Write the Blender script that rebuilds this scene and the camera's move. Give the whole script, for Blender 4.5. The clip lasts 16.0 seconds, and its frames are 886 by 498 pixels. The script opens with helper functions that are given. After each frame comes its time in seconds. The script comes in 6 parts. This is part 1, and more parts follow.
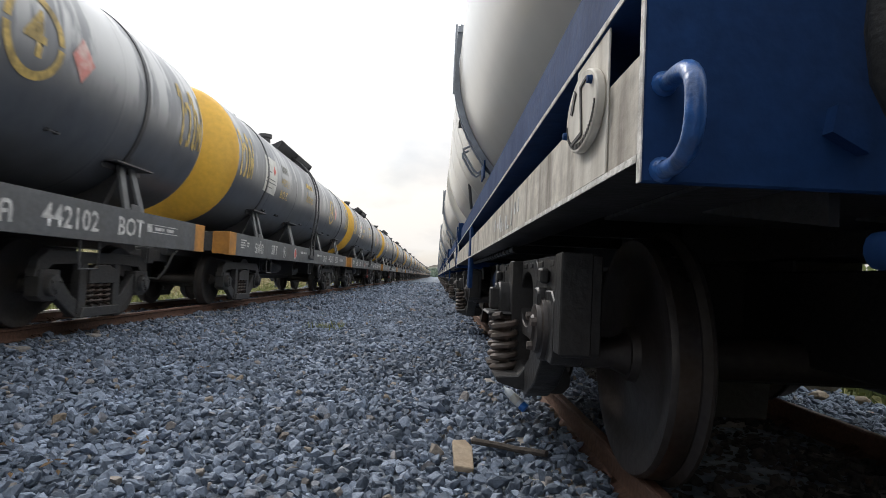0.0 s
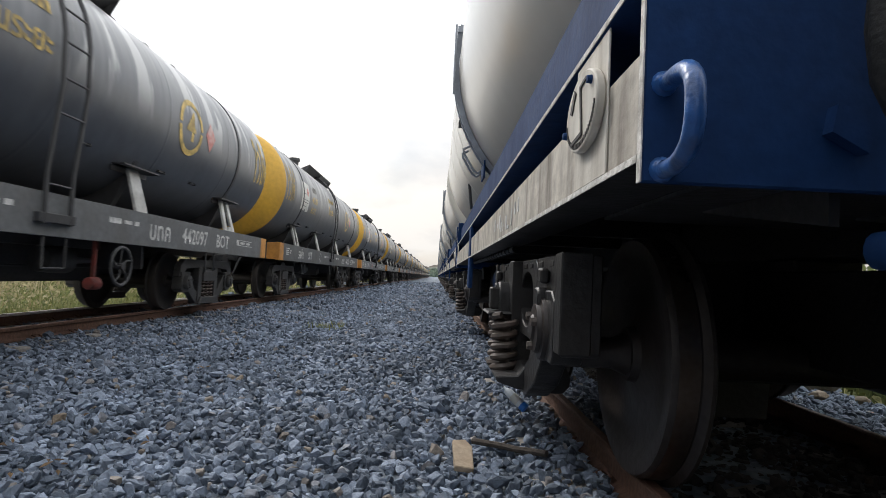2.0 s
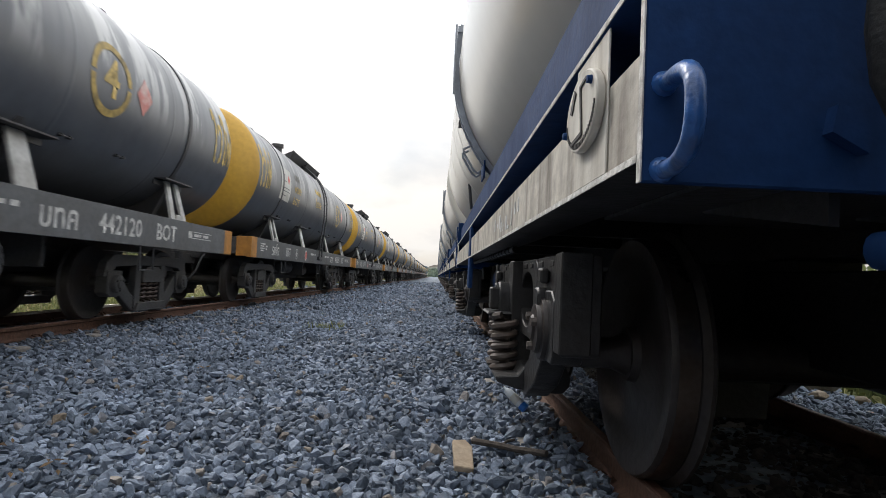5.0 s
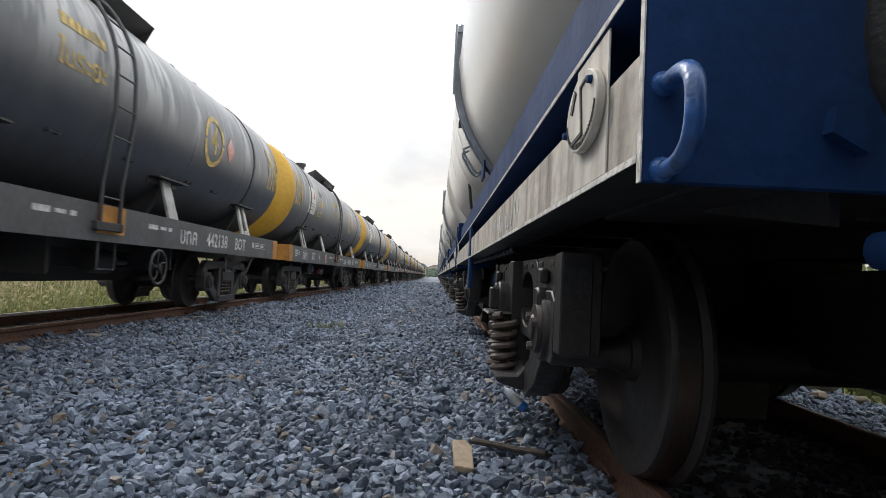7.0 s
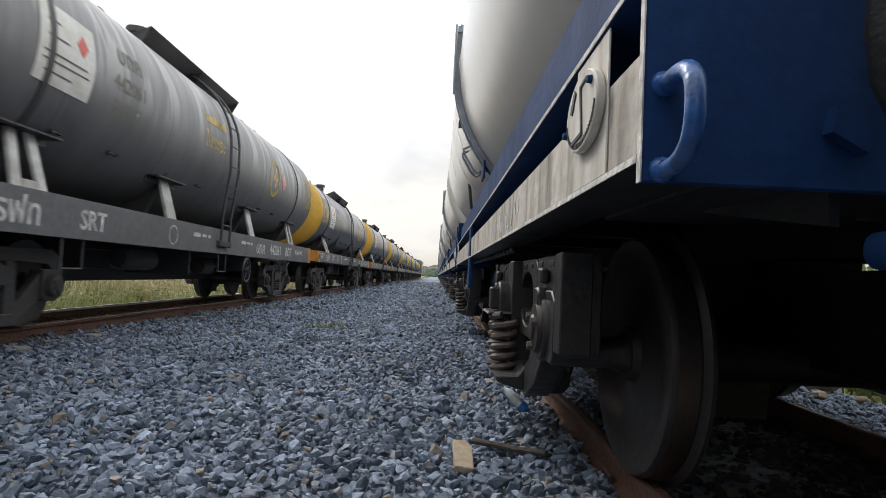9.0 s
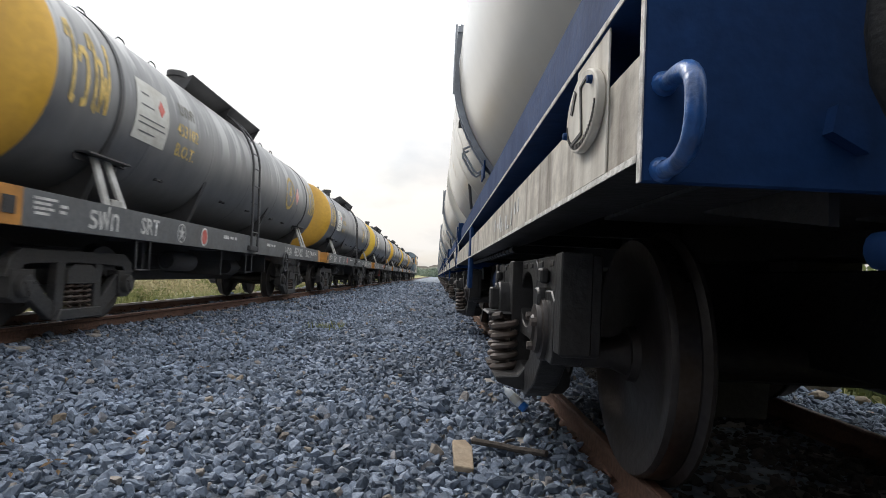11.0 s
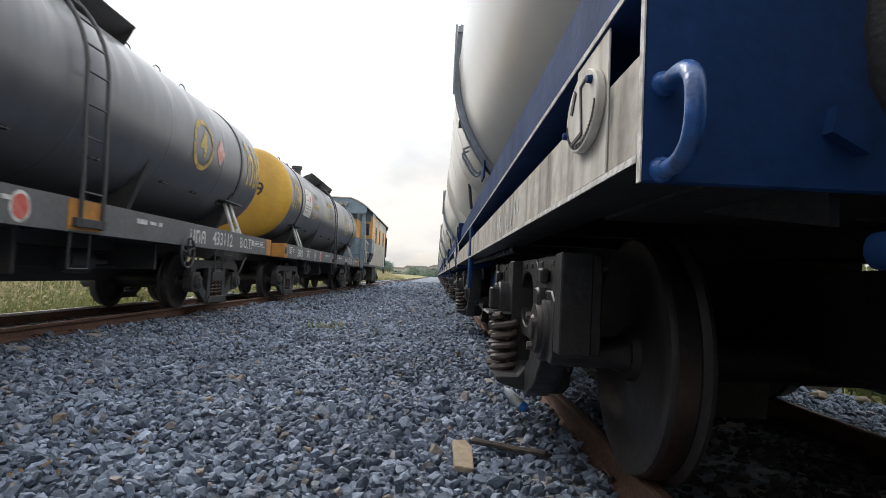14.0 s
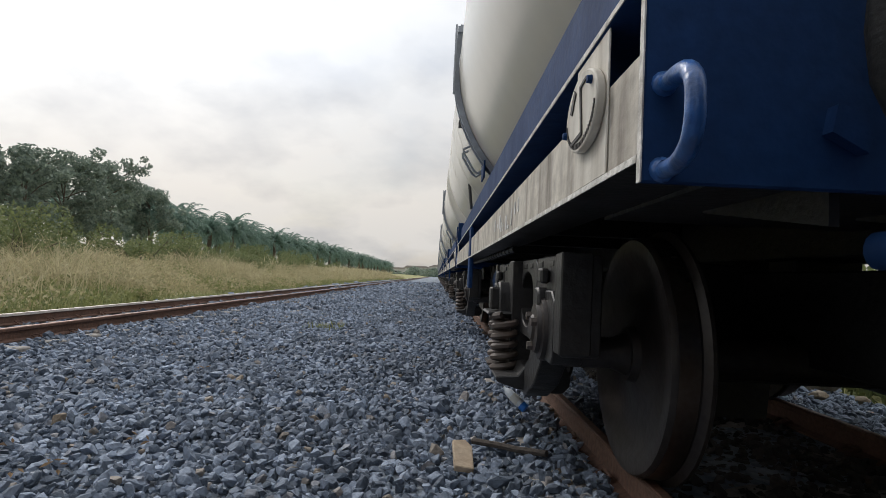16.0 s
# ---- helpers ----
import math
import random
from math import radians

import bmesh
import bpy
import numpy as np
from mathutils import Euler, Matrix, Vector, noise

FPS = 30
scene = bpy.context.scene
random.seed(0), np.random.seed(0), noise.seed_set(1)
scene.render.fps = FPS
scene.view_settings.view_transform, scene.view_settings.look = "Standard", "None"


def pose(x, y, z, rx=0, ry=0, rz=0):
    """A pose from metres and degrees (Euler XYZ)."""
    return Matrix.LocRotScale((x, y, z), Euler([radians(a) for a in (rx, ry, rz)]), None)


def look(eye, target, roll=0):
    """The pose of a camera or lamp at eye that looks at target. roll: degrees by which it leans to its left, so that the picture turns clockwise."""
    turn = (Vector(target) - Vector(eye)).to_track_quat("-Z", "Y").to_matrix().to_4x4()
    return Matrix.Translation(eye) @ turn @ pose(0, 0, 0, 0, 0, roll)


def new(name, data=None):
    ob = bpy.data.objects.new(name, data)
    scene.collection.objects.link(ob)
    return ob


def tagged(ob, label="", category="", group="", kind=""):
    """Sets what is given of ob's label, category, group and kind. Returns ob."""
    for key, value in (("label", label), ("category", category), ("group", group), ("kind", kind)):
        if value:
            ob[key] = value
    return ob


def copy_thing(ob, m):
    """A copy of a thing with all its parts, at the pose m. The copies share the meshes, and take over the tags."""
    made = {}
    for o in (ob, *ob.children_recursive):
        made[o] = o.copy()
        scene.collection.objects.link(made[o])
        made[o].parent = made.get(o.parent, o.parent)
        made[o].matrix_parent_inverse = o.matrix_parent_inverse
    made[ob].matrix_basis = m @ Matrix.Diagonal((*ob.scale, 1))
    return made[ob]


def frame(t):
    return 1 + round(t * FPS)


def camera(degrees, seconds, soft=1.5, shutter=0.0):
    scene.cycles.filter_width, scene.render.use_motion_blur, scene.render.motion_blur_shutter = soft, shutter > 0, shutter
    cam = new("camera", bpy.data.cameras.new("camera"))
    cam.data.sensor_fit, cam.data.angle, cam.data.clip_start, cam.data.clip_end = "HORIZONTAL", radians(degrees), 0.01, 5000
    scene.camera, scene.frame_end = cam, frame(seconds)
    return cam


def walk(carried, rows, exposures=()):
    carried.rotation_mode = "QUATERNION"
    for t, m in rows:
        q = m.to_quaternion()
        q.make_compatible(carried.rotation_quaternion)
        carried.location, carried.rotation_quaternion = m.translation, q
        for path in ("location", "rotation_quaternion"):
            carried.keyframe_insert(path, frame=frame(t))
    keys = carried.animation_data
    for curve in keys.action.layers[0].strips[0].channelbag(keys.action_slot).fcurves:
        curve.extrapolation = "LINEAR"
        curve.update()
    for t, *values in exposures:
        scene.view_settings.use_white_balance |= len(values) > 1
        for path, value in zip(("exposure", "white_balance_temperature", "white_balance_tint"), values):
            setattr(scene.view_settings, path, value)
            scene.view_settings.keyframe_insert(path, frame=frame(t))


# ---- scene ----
cam = camera(73.5, 16.0, soft=0.55, shutter=0.08)
EYE = (0.0, 0.0, 0.715)
YAW, PITCH, LEAN = radians(0.476), radians(2.642), 2.7
AIM = (EYE[0] + math.sin(YAW), EYE[1] + math.cos(YAW), EYE[2] + math.tan(PITCH))
STAND = look(EYE, AIM, LEAN)
walk(cam, [(0.0, STAND), (16.0, STAND)], exposures=[(0.0, 0.3, 6350, 10), (14.5, 0.3, 6350, 10), (15.3, 0.17, 6350, 10), (16.0, -0.17, 6350, 10)])

# the plan: rail heads at z = 0, tracks run along y
TRACK_L = -4.751        # centre of the running line
TRACK_R = 1.345         # centre of the siding
GAUGE = 1.06            # between rail head centres
SIDING_GAUGE = 1.505    # the broader siding
WIDER = SIDING_GAUGE - GAUGE
PERIOD = 14.35          # wagon to wagon on the running line
SOLE = 13.4             # underframe length of an oil wagon
# how far the train as a whole runs ahead of (-) or behind (+) an even gain in speed: (seconds, metres)
SURGE = [(0.0, 0.16), (0.5, 0.49), (1.0, -0.02), (1.5, -0.07), (2.0, -0.35), (2.5, 0.04), (3.0, -0.83), (3.5, -0.31), (4.0, -0.52), (5.25, -0.25), (6.5, 0.01), (7.0, -0.01), (7.5, 0.66), (8.0, 0.09),
         (8.5, 0.86), (9.0, 1.02), (10.25, 0.45), (11.5, -0.11), (12.0, -0.43), (12.5, 0.07), (13.0, -0.35), (13.5, 0.05), (14.0, -0.15), (14.5, 0.58), (15.0, 0.24), (15.5, 1.25), (16.0, 2.25)]


def wagon_start(k, t):
    """Near end of wagon k's underframe, along y, t seconds into the shot."""
    return 8.857 - SOLE + PERIOD * k - 19.56 * t - 0.0471 * t * t + float(np.interp(t, *zip(*SURGE)))


# ---- light ----
SUN_AZ, SUN_EL = radians(-36), radians(42)      # clockwise from +y, above the horizon
world = bpy.data.worlds.new("sky")
scene.world = world
world.use_nodes = True


def sky_world():
    nt = world.node_tree
    n, l = nt.nodes, nt.links
    n.clear()
    out, bg = n.new("ShaderNodeOutputWorld"), n.new("ShaderNodeBackground")
    sky = n.new("ShaderNodeTexSky")
    sky.sky_type, sky.sun_disc = "NISHITA", False
    sky.sun_elevation, sky.sun_rotation = SUN_EL, SUN_AZ
    sky.air_density, sky.dust_density = 1.2, 2.5
    dim = n.new("ShaderNodeVectorMath")
    dim.operation = "SCALE"
    dim.inputs["Scale"].default_value = 0.11
    l.new(sky.outputs[0], dim.inputs[0])
    co, sep = n.new("ShaderNodeTexCoord"), n.new("ShaderNodeSeparateXYZ")
    l.new(co.outputs["Generated"], sep.inputs[0])

    def calc(op, a, b=None):
        m = n.new("ShaderNodeMath")
        m.operation = op
        for i, s in enumerate((a, b)):
            if s is None:
                continue
            if isinstance(s, (int, float)):
                m.inputs[i].default_value = s
            else:
                l.new(s, m.inputs[i])
        return m.outputs[0]
    high = calc("ADD", calc("MAXIMUM", sep.outputs[2], 0.0), 0.38)
    flat = n.new("ShaderNodeCombineXYZ")
    l.new(calc("DIVIDE", sep.outputs[0], high), flat.inputs[0])
    l.new(calc("DIVIDE", sep.outputs[1], high), flat.inputs[1])
    big, small = n.new("ShaderNodeTexNoise"), n.new("ShaderNodeTexNoise")
    big.inputs["Scale"].default_value, big.inputs["Detail"].default_value = 1.7, 6.0
    big.inputs["Roughness"].default_value = 0.55
    small.inputs["Scale"].default_value, small.inputs["Detail"].default_value = 3.2, 5.0
    for t in (big, small):
        l.new(flat.outputs[0], t.inputs["Vector"])
    cover = n.new("ShaderNodeValToRGB")
    cover.color_ramp.elements[0].position, cover.color_ramp.elements[0].color = 0.28, (0.55, 0.55, 0.55, 1)
    cover.color_ramp.elements[1].position, cover.color_ramp.elements[1].color = 0.52, (1, 1, 1, 1)
    l.new(big.outputs["Fac"], cover.inputs[0])
    tone = n.new("ShaderNodeValToRGB")
    tone.color_ramp.elements[0].position, tone.color_ramp.elements[0].color = 0.32, (0.79, 0.795, 0.81, 1)
    tone.color_ramp.elements[1].position, tone.color_ramp.elements[1].color = 0.54, (1.0, 0.99, 0.975, 1)
    l.new(small.outputs["Fac"], tone.inputs[0])
    warm = n.new("ShaderNodeValToRGB")
    warm.color_ramp.elements[0].position, warm.color_ramp.elements[0].color = 0.0, (0.86, 0.835, 0.80, 1)
    warm.color_ramp.elements[1].position, warm.color_ramp.elements[1].color = 0.34, (1.0, 1.02, 1.045, 1)
    mid = warm.color_ramp.elements.new(0.12)
    mid.color = (1.0, 0.95, 0.885, 1)
    l.new(sep.outputs[2], warm.inputs[0])
    cloud = n.new("ShaderNodeMix")
    cloud.data_type, cloud.blend_type = "RGBA", "MULTIPLY"
    cloud.inputs[0].default_value = 1.0
    l.new(tone.outputs[0], cloud.inputs[6])
    l.new(warm.outputs[0], cloud.inputs[7])
    mix = n.new("ShaderNodeMix")
    mix.data_type = "RGBA"
    l.new(cover.outputs[0], mix.inputs[0])
    l.new(dim.outputs[0], mix.inputs[6])
    l.new(cloud.outputs[2], mix.inputs[7])
    # the veiled sun lights the clouds round it; the sky opposite is dull
    toward = n.new("ShaderNodeVectorMath")
    toward.operation = "DOT_PRODUCT"
    toward.inputs[1].default_value = (math.sin(SUN_AZ) * math.cos(SUN_EL), math.cos(SUN_AZ) * math.cos(SUN_EL), math.sin(SUN_EL))
    l.new(co.outputs["Generated"], toward.inputs[0])
    near_sun = calc("POWER", calc("MAXIMUM", toward.outputs["Value"], 0.0), 9.0)
    overhead = calc("ADD", calc("MULTIPLY", calc("POWER", calc("MAXIMUM", sep.outputs[2], 0.0), 3.0), 0.90), 0.86)
    glow = calc("ADD", calc("MULTIPLY", near_sun, 1.0), overhead)
    l.new(mix.outputs[2], bg.inputs[0])
    l.new(glow, bg.inputs[1])
    l.new(bg.outputs[0], out.inputs[0])


sky_world()
sun = new("sun", bpy.data.lights.new("sun", "SUN"))
sun.data.energy, sun.data.angle, sun.data.color = 1.3, radians(5), (1.0, 0.93, 0.84)
sun.matrix_world = look((0, 0, 0), (-math.sin(SUN_AZ) * math.cos(SUN_EL), -math.cos(SUN_AZ) * math.cos(SUN_EL), -math.sin(SUN_EL)))


# ---- materials ----
def surface(name, base, rough=0.5, metal=0.0, grain=14.0, vary=0.18, dirt=None, dirty=0.0, stains=1.6, bump=0.12, coat=0.0,
            streak=0.0, odd=0.0, spec=0.5, even=False, upper_tone=None, runs=None):
    """Paint, metal, wood or stone: grain and stains at two scales, relief, and dirt in patches (streak: drawn out
    downwards; upper_tone: colour, heights and amount of a mottled tone mixed in upwards; runs: the same for pale
    streaks washed down).
    """
    m = bpy.data.materials.new(name)
    m.use_nodes = True
    nt = m.node_tree
    n, l = nt.nodes, nt.links
    b = n["Principled BSDF"]
    b.inputs["Metallic"].default_value = metal
    b.inputs["Coat Weight"].default_value = coat
    b.inputs["Specular IOR Level"].default_value = spec
    co = n.new("ShaderNodeTexCoord")
    vec = co.outputs["Object"]
    fine, wide = n.new("ShaderNodeTexNoise"), n.new("ShaderNodeTexNoise")
    fine.inputs["Scale"].default_value, fine.inputs["Detail"].default_value = grain, 6.0
    wide.inputs["Scale"].default_value, wide.inputs["Detail"].default_value = stains, 5.0
    l.new(vec, fine.inputs["Vector"])
    if streak:
        s = n.new("ShaderNodeMapping")
        s.inputs["Scale"].default_value = (1.6, streak, 0.35)
        l.new(vec, s.inputs["Vector"])
        l.new(s.outputs[0], wide.inputs["Vector"])
    else:
        l.new(vec, wide.inputs["Vector"])
    low, high = [c * (1 - vary) for c in base], [min(1.0, c * (1 + vary)) for c in base]
    ramp = n.new("ShaderNodeValToRGB")
    ramp.color_ramp.elements[0].position, ramp.color_ramp.elements[0].color = 0.3, (*low, 1)
    ramp.color_ramp.elements[1].position, ramp.color_ramp.elements[1].color = 0.7, (*high, 1)
    l.new(fine.outputs["Fac"], ramp.inputs[0])
    colour = ramp.outputs[0]
    if dirt:
        amount = n.new("ShaderNodeMapRange")
        amount.inputs["From Min"].default_value, amount.inputs["From Max"].default_value = 0.42, 0.72
        amount.inputs["To Max"].default_value = dirty
        l.new(wide.outputs["Fac"], amount.inputs["Value"])
        mx = n.new("ShaderNodeMix")
        mx.data_type = "RGBA"
        mx.inputs[7].default_value = (*dirt, 1)
        l.new(amount.outputs[0], mx.inputs[0])
        l.new(colour, mx.inputs[6])
        colour = mx.outputs[2]
    if upper_tone:
        tint, z0, z1, most = upper_tone
        sep, lift, run, blotch = n.new("ShaderNodeSeparateXYZ"), n.new("ShaderNodeMapRange"), n.new("ShaderNodeMapping"), n.new("ShaderNodeTexNoise")
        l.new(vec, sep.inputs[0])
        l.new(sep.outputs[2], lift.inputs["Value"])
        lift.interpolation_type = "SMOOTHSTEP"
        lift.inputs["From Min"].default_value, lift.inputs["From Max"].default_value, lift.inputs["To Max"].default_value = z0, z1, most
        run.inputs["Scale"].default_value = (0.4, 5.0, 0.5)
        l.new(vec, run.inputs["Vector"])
        blotch.inputs["Scale"].default_value, blotch.inputs["Detail"].default_value = 1.3, 7.0
        l.new(run.outputs[0], blotch.inputs["Vector"])
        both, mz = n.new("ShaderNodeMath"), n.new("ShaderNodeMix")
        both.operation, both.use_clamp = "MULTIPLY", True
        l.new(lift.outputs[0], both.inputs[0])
        l.new(blotch.outputs["Fac"], both.inputs[1])
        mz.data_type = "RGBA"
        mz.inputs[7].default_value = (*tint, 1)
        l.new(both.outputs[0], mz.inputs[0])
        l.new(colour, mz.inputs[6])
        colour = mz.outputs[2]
    if runs:
        tint, z0, z1, most = runs
        sep, lift, run, wash, cut = n.new("ShaderNodeSeparateXYZ"), n.new("ShaderNodeMapRange"), n.new("ShaderNodeMapping"), n.new("ShaderNodeTexNoise"), n.new("ShaderNodeMapRange")
        place = n.new("ShaderNodeObjectInfo")
        l.new(vec, sep.inputs[0])
        l.new(sep.outputs[2], lift.inputs["Value"])
        lift.interpolation_type = "SMOOTHSTEP"
        lift.inputs["From Min"].default_value, lift.inputs["From Max"].default_value, lift.inputs["To Max"].default_value = z0, z1, most
        run.inputs["Scale"].default_value = (0.5, 2.6, 0.42)
        l.new(vec, run.inputs["Vector"])
        wash.noise_dimensions = "4D"
        wash.inputs["Scale"].default_value, wash.inputs["Detail"].default_value, wash.inputs["Roughness"].default_value = 1.1, 5.0, 0.6
        l.new(run.outputs[0], wash.inputs["Vector"])
        far = n.new("ShaderNodeMath")
        far.operation = "MULTIPLY"
        far.inputs[1].default_value = 40.0
        l.new(place.outputs["Random"], far.inputs[0])
        l.new(far.outputs[0], wash.inputs["W"])
        cut.interpolation_type = "SMOOTHSTEP"
        cut.inputs["From Min"].default_value, cut.inputs["From Max"].default_value = 0.50, 0.56
        l.new(wash.outputs["Fac"], cut.inputs["Value"])
        both, mz = n.new("ShaderNodeMath"), n.new("ShaderNodeMix")
        both.operation, both.use_clamp = "MULTIPLY", True
        l.new(lift.outputs[0], both.inputs[0])
        l.new(cut.outputs[0], both.inputs[1])
        mz.data_type = "RGBA"
        mz.inputs[7].default_value = (*tint, 1)
        l.new(both.outputs[0], mz.inputs[0])
        l.new(colour, mz.inputs[6])
        colour = mz.outputs[2]
    if odd:
        info, hsv, span = n.new("ShaderNodeObjectInfo"), n.new("ShaderNodeHueSaturation"), n.new("ShaderNodeMapRange")
        span.inputs["To Min"].default_value, span.inputs["To Max"].default_value = 1 - odd, 1 + odd
        l.new(info.outputs["Random"], span.inputs["Value"])
        l.new(span.outputs[0], hsv.inputs["Value"])
        l.new(colour, hsv.inputs["Color"])
        colour = hsv.outputs[0]
    l.new(colour, b.inputs["Base Color"])
    r = n.new("ShaderNodeMapRange")
    r.inputs["To Min"].default_value, r.inputs["To Max"].default_value = (rough, rough) if even else (max(0.03, rough - 0.12), min(1.0, rough + 0.14))
    l.new(wide.outputs["Fac"], r.inputs["Value"])
    l.new(r.outputs[0], b.inputs["Roughness"])
    if bump:
        bp = n.new("ShaderNodeBump")
        bp.inputs["Strength"].default_value, bp.inputs["Distance"].default_value = bump, 0.02
        l.new(fine.outputs["Fac"], bp.inputs["Height"])
        l.new(bp.outputs[0], b.inputs["Normal"])
    return m


def leafy(name, low, high, rough=0.6):
    """Leaves and grass, each blade its own shade, a little light coming through."""
    m = bpy.data.materials.new(name)
    m.use_nodes = True
    n, l = m.node_tree.nodes, m.node_tree.links
    b = n["Principled BSDF"]
    geo, ramp = n.new("ShaderNodeNewGeometry"), n.new("ShaderNodeValToRGB")
    ramp.color_ramp.elements[0].color, ramp.color_ramp.elements[1].color = (*low, 1), (*high, 1)
    l.new(geo.outputs["Random Per Island"], ramp.inputs[0])
    l.new(ramp.outputs[0], b.inputs["Base Color"])
    b.inputs["Roughness"].default_value = rough
    thin, mix = n.new("ShaderNodeBsdfTranslucent"), n.new("ShaderNodeMixShader")
    l.new(ramp.outputs[0], thin.inputs[0])
    mix.inputs[0].default_value = 0.42
    l.new(b.outputs[0], mix.inputs[1])
    l.new(thin.outputs[0], mix.inputs[2])
    l.new(mix.outputs[0], n["Material Output"].inputs[0])
    return m


def stony(name, dark, light, tint, per_object=False):
    """Crushed stone: each piece its own grey, with mineral grain and a few rusty ones."""
    m = bpy.data.materials.new(name)
    m.use_nodes = True
    n, l = m.node_tree.nodes, m.node_tree.links
    b = n["Principled BSDF"]
    b.inputs["Roughness"].default_value = 0.72
    b.inputs["Specular IOR Level"].default_value = 0.35
    if per_object:
        piece = n.new("ShaderNodeObjectInfo").outputs["Random"]
    else:
        piece = n.new("ShaderNodeNewGeometry").outputs["Random Per Island"]
    ramp = n.new("ShaderNodeValToRGB")
    e = ramp.color_ramp.elements
    e[0].position, e[0].color = 0.0, (*dark, 1)
    e[1].position, e[1].color = 0.90, (*light, 1)
    for at, c in ((0.945, tint), (0.955, light), (1.0, tuple(min(1, 1.25 * v) for v in light))):
        x = e.new(at)
        x.color = (*c, 1)
    l.new(piece, ramp.inputs[0])
    geo = n.new("ShaderNodeNewGeometry")
    grain = n.new("ShaderNodeTexNoise")
    grain.inputs["Scale"].default_value, grain.inputs["Detail"].default_value = 60.0, 4.0
    l.new(geo.outputs["Position"], grain.inputs["Vector"])
    patch = n.new("ShaderNodeTexNoise")
    patch.inputs["Scale"].default_value, patch.inputs["Detail"].default_value = 0.9, 3.0
    l.new(geo.outputs["Position"], patch.inputs["Vector"])
    span, span2 = n.new("ShaderNodeMapRange"), n.new("ShaderNodeMapRange")
    span.inputs["To Min"].default_value, span.inputs["To Max"].default_value = 0.5, 1.5
    span2.inputs["From Min"].default_value, span2.inputs["From Max"].default_value = 0.3, 0.7
    span2.inputs["To Min"].default_value, span2.inputs["To Max"].default_value = 0.8, 1.2
    l.new(grain.outputs["Fac"], span.inputs["Value"])
    l.new(patch.outputs["Fac"], span2.inputs["Value"])
    mul = n.new("ShaderNodeMath")
    mul.operation = "MULTIPLY"
    l.new(span.outputs[0], mul.inputs[0])
    l.new(span2.outputs[0], mul.inputs[1])
    hsv = n.new("ShaderNodeHueSaturation")
    l.new(ramp.outputs[0], hsv.inputs["Color"])
    l.new(mul.outputs[0], hsv.inputs["Value"])
    l.new(hsv.outputs[0], b.inputs["Base Color"])
    bp = n.new("ShaderNodeBump")
    bp.inputs["Strength"].default_value, bp.inputs["Distance"].default_value = 0.8, 0.010
    l.new(grain.outputs["Fac"], bp.inputs["Height"])
    l.new(bp.outputs[0], b.inputs["Normal"])
    return m


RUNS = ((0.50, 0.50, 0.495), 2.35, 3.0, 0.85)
TANK = surface("tank_black_paint", (0.066, 0.074, 0.090), 0.38, grain=5, vary=0.14, dirt=(0.11, 0.115, 0.125), dirty=0.5, stains=0.9, bump=0.10, coat=0.1, streak=2.5, odd=0.2, upper_tone=((0.34, 0.34, 0.335), 2.1, 3.4, 1.1), runs=RUNS)
TANK_FADED = surface("tank_faded_grey_paint", (0.100, 0.105, 0.116), 0.45, grain=5, vary=0.14, dirt=(0.19, 0.19, 0.19), dirty=0.6, stains=0.9, bump=0.10, streak=2.5, odd=0.1, upper_tone=((0.40, 0.40, 0.39), 1.9, 3.3, 1.1), runs=RUNS)
TANK_BLUE = surface("tank_blue_black_paint", (0.078, 0.086, 0.104), 0.34, grain=5, vary=0.14, dirt=(0.12, 0.125, 0.135), dirty=0.5, stains=0.9, bump=0.10, coat=0.15, streak=2.5, odd=0.2, upper_tone=((0.34, 0.345, 0.36), 2.0, 3.4, 0.9), runs=((0.44, 0.44, 0.44), 2.6, 3.3, 0.6))
TANK_END_S = surface("tank_end_lemon_yellow", (0.74, 0.49, 0.055), 0.4, grain=12, vary=0.06, dirt=(0.42, 0.27, 0.07), dirty=0.4, stains=0.9, bump=0.04, streak=2.0, odd=0.08)
TANK_END = surface("tank_end_yellow", (0.66, 0.385, 0.048), 0.42, grain=12, vary=0.08, dirt=(0.34, 0.19, 0.05), dirty=0.5, stains=0.9, bump=0.04, streak=2.0, odd=0.15)
STRAP = surface("strap_dark_steel", (0.045, 0.045, 0.048), 0.5, bump=0.1)
FRAME = surface("underframe_grey_paint", (0.125, 0.132, 0.138), 0.55, grain=18, vary=0.18, dirt=(0.10, 0.092, 0.085), dirty=0.5, stains=2.2, bump=0.1, odd=0.15)
ORANGE = surface("orange_end_paint", (0.60, 0.27, 0.05), 0.5, grain=16, vary=0.12, dirt=(0.2, 0.1, 0.04), dirty=0.6, stains=3.0, odd=0.15)
# dusty iron and wheel steel, both raised to imitate the sky's veiling glare
BOGIE = surface("bogie_dusty_iron_glare", (0.050, 0.050, 0.052), 0.5, grain=30, vary=0.3, dirt=(0.085, 0.075, 0.066), dirty=0.5, stains=4.0, bump=0.2)
WHEEL = surface("wheel_steel", (0.045, 0.042, 0.040), 0.5, metal=0.2, grain=25, vary=0.3, dirt=(0.07, 0.055, 0.045), dirty=0.6, stains=3.0, bump=0.15)
TREAD = surface("tread_worn_steel", (0.16, 0.135, 0.12), 0.30, metal=0.9, grain=40, vary=0.15, dirt=(0.10, 0.06, 0.04), dirty=0.5, stains=6.0, bump=0.05)
LEG = surface("saddle_light_grey", (0.55, 0.55, 0.53), 0.5, grain=18, vary=0.15, dirt=(0.2, 0.18, 0.16), dirty=0.6, stains=4.0, odd=0.25)
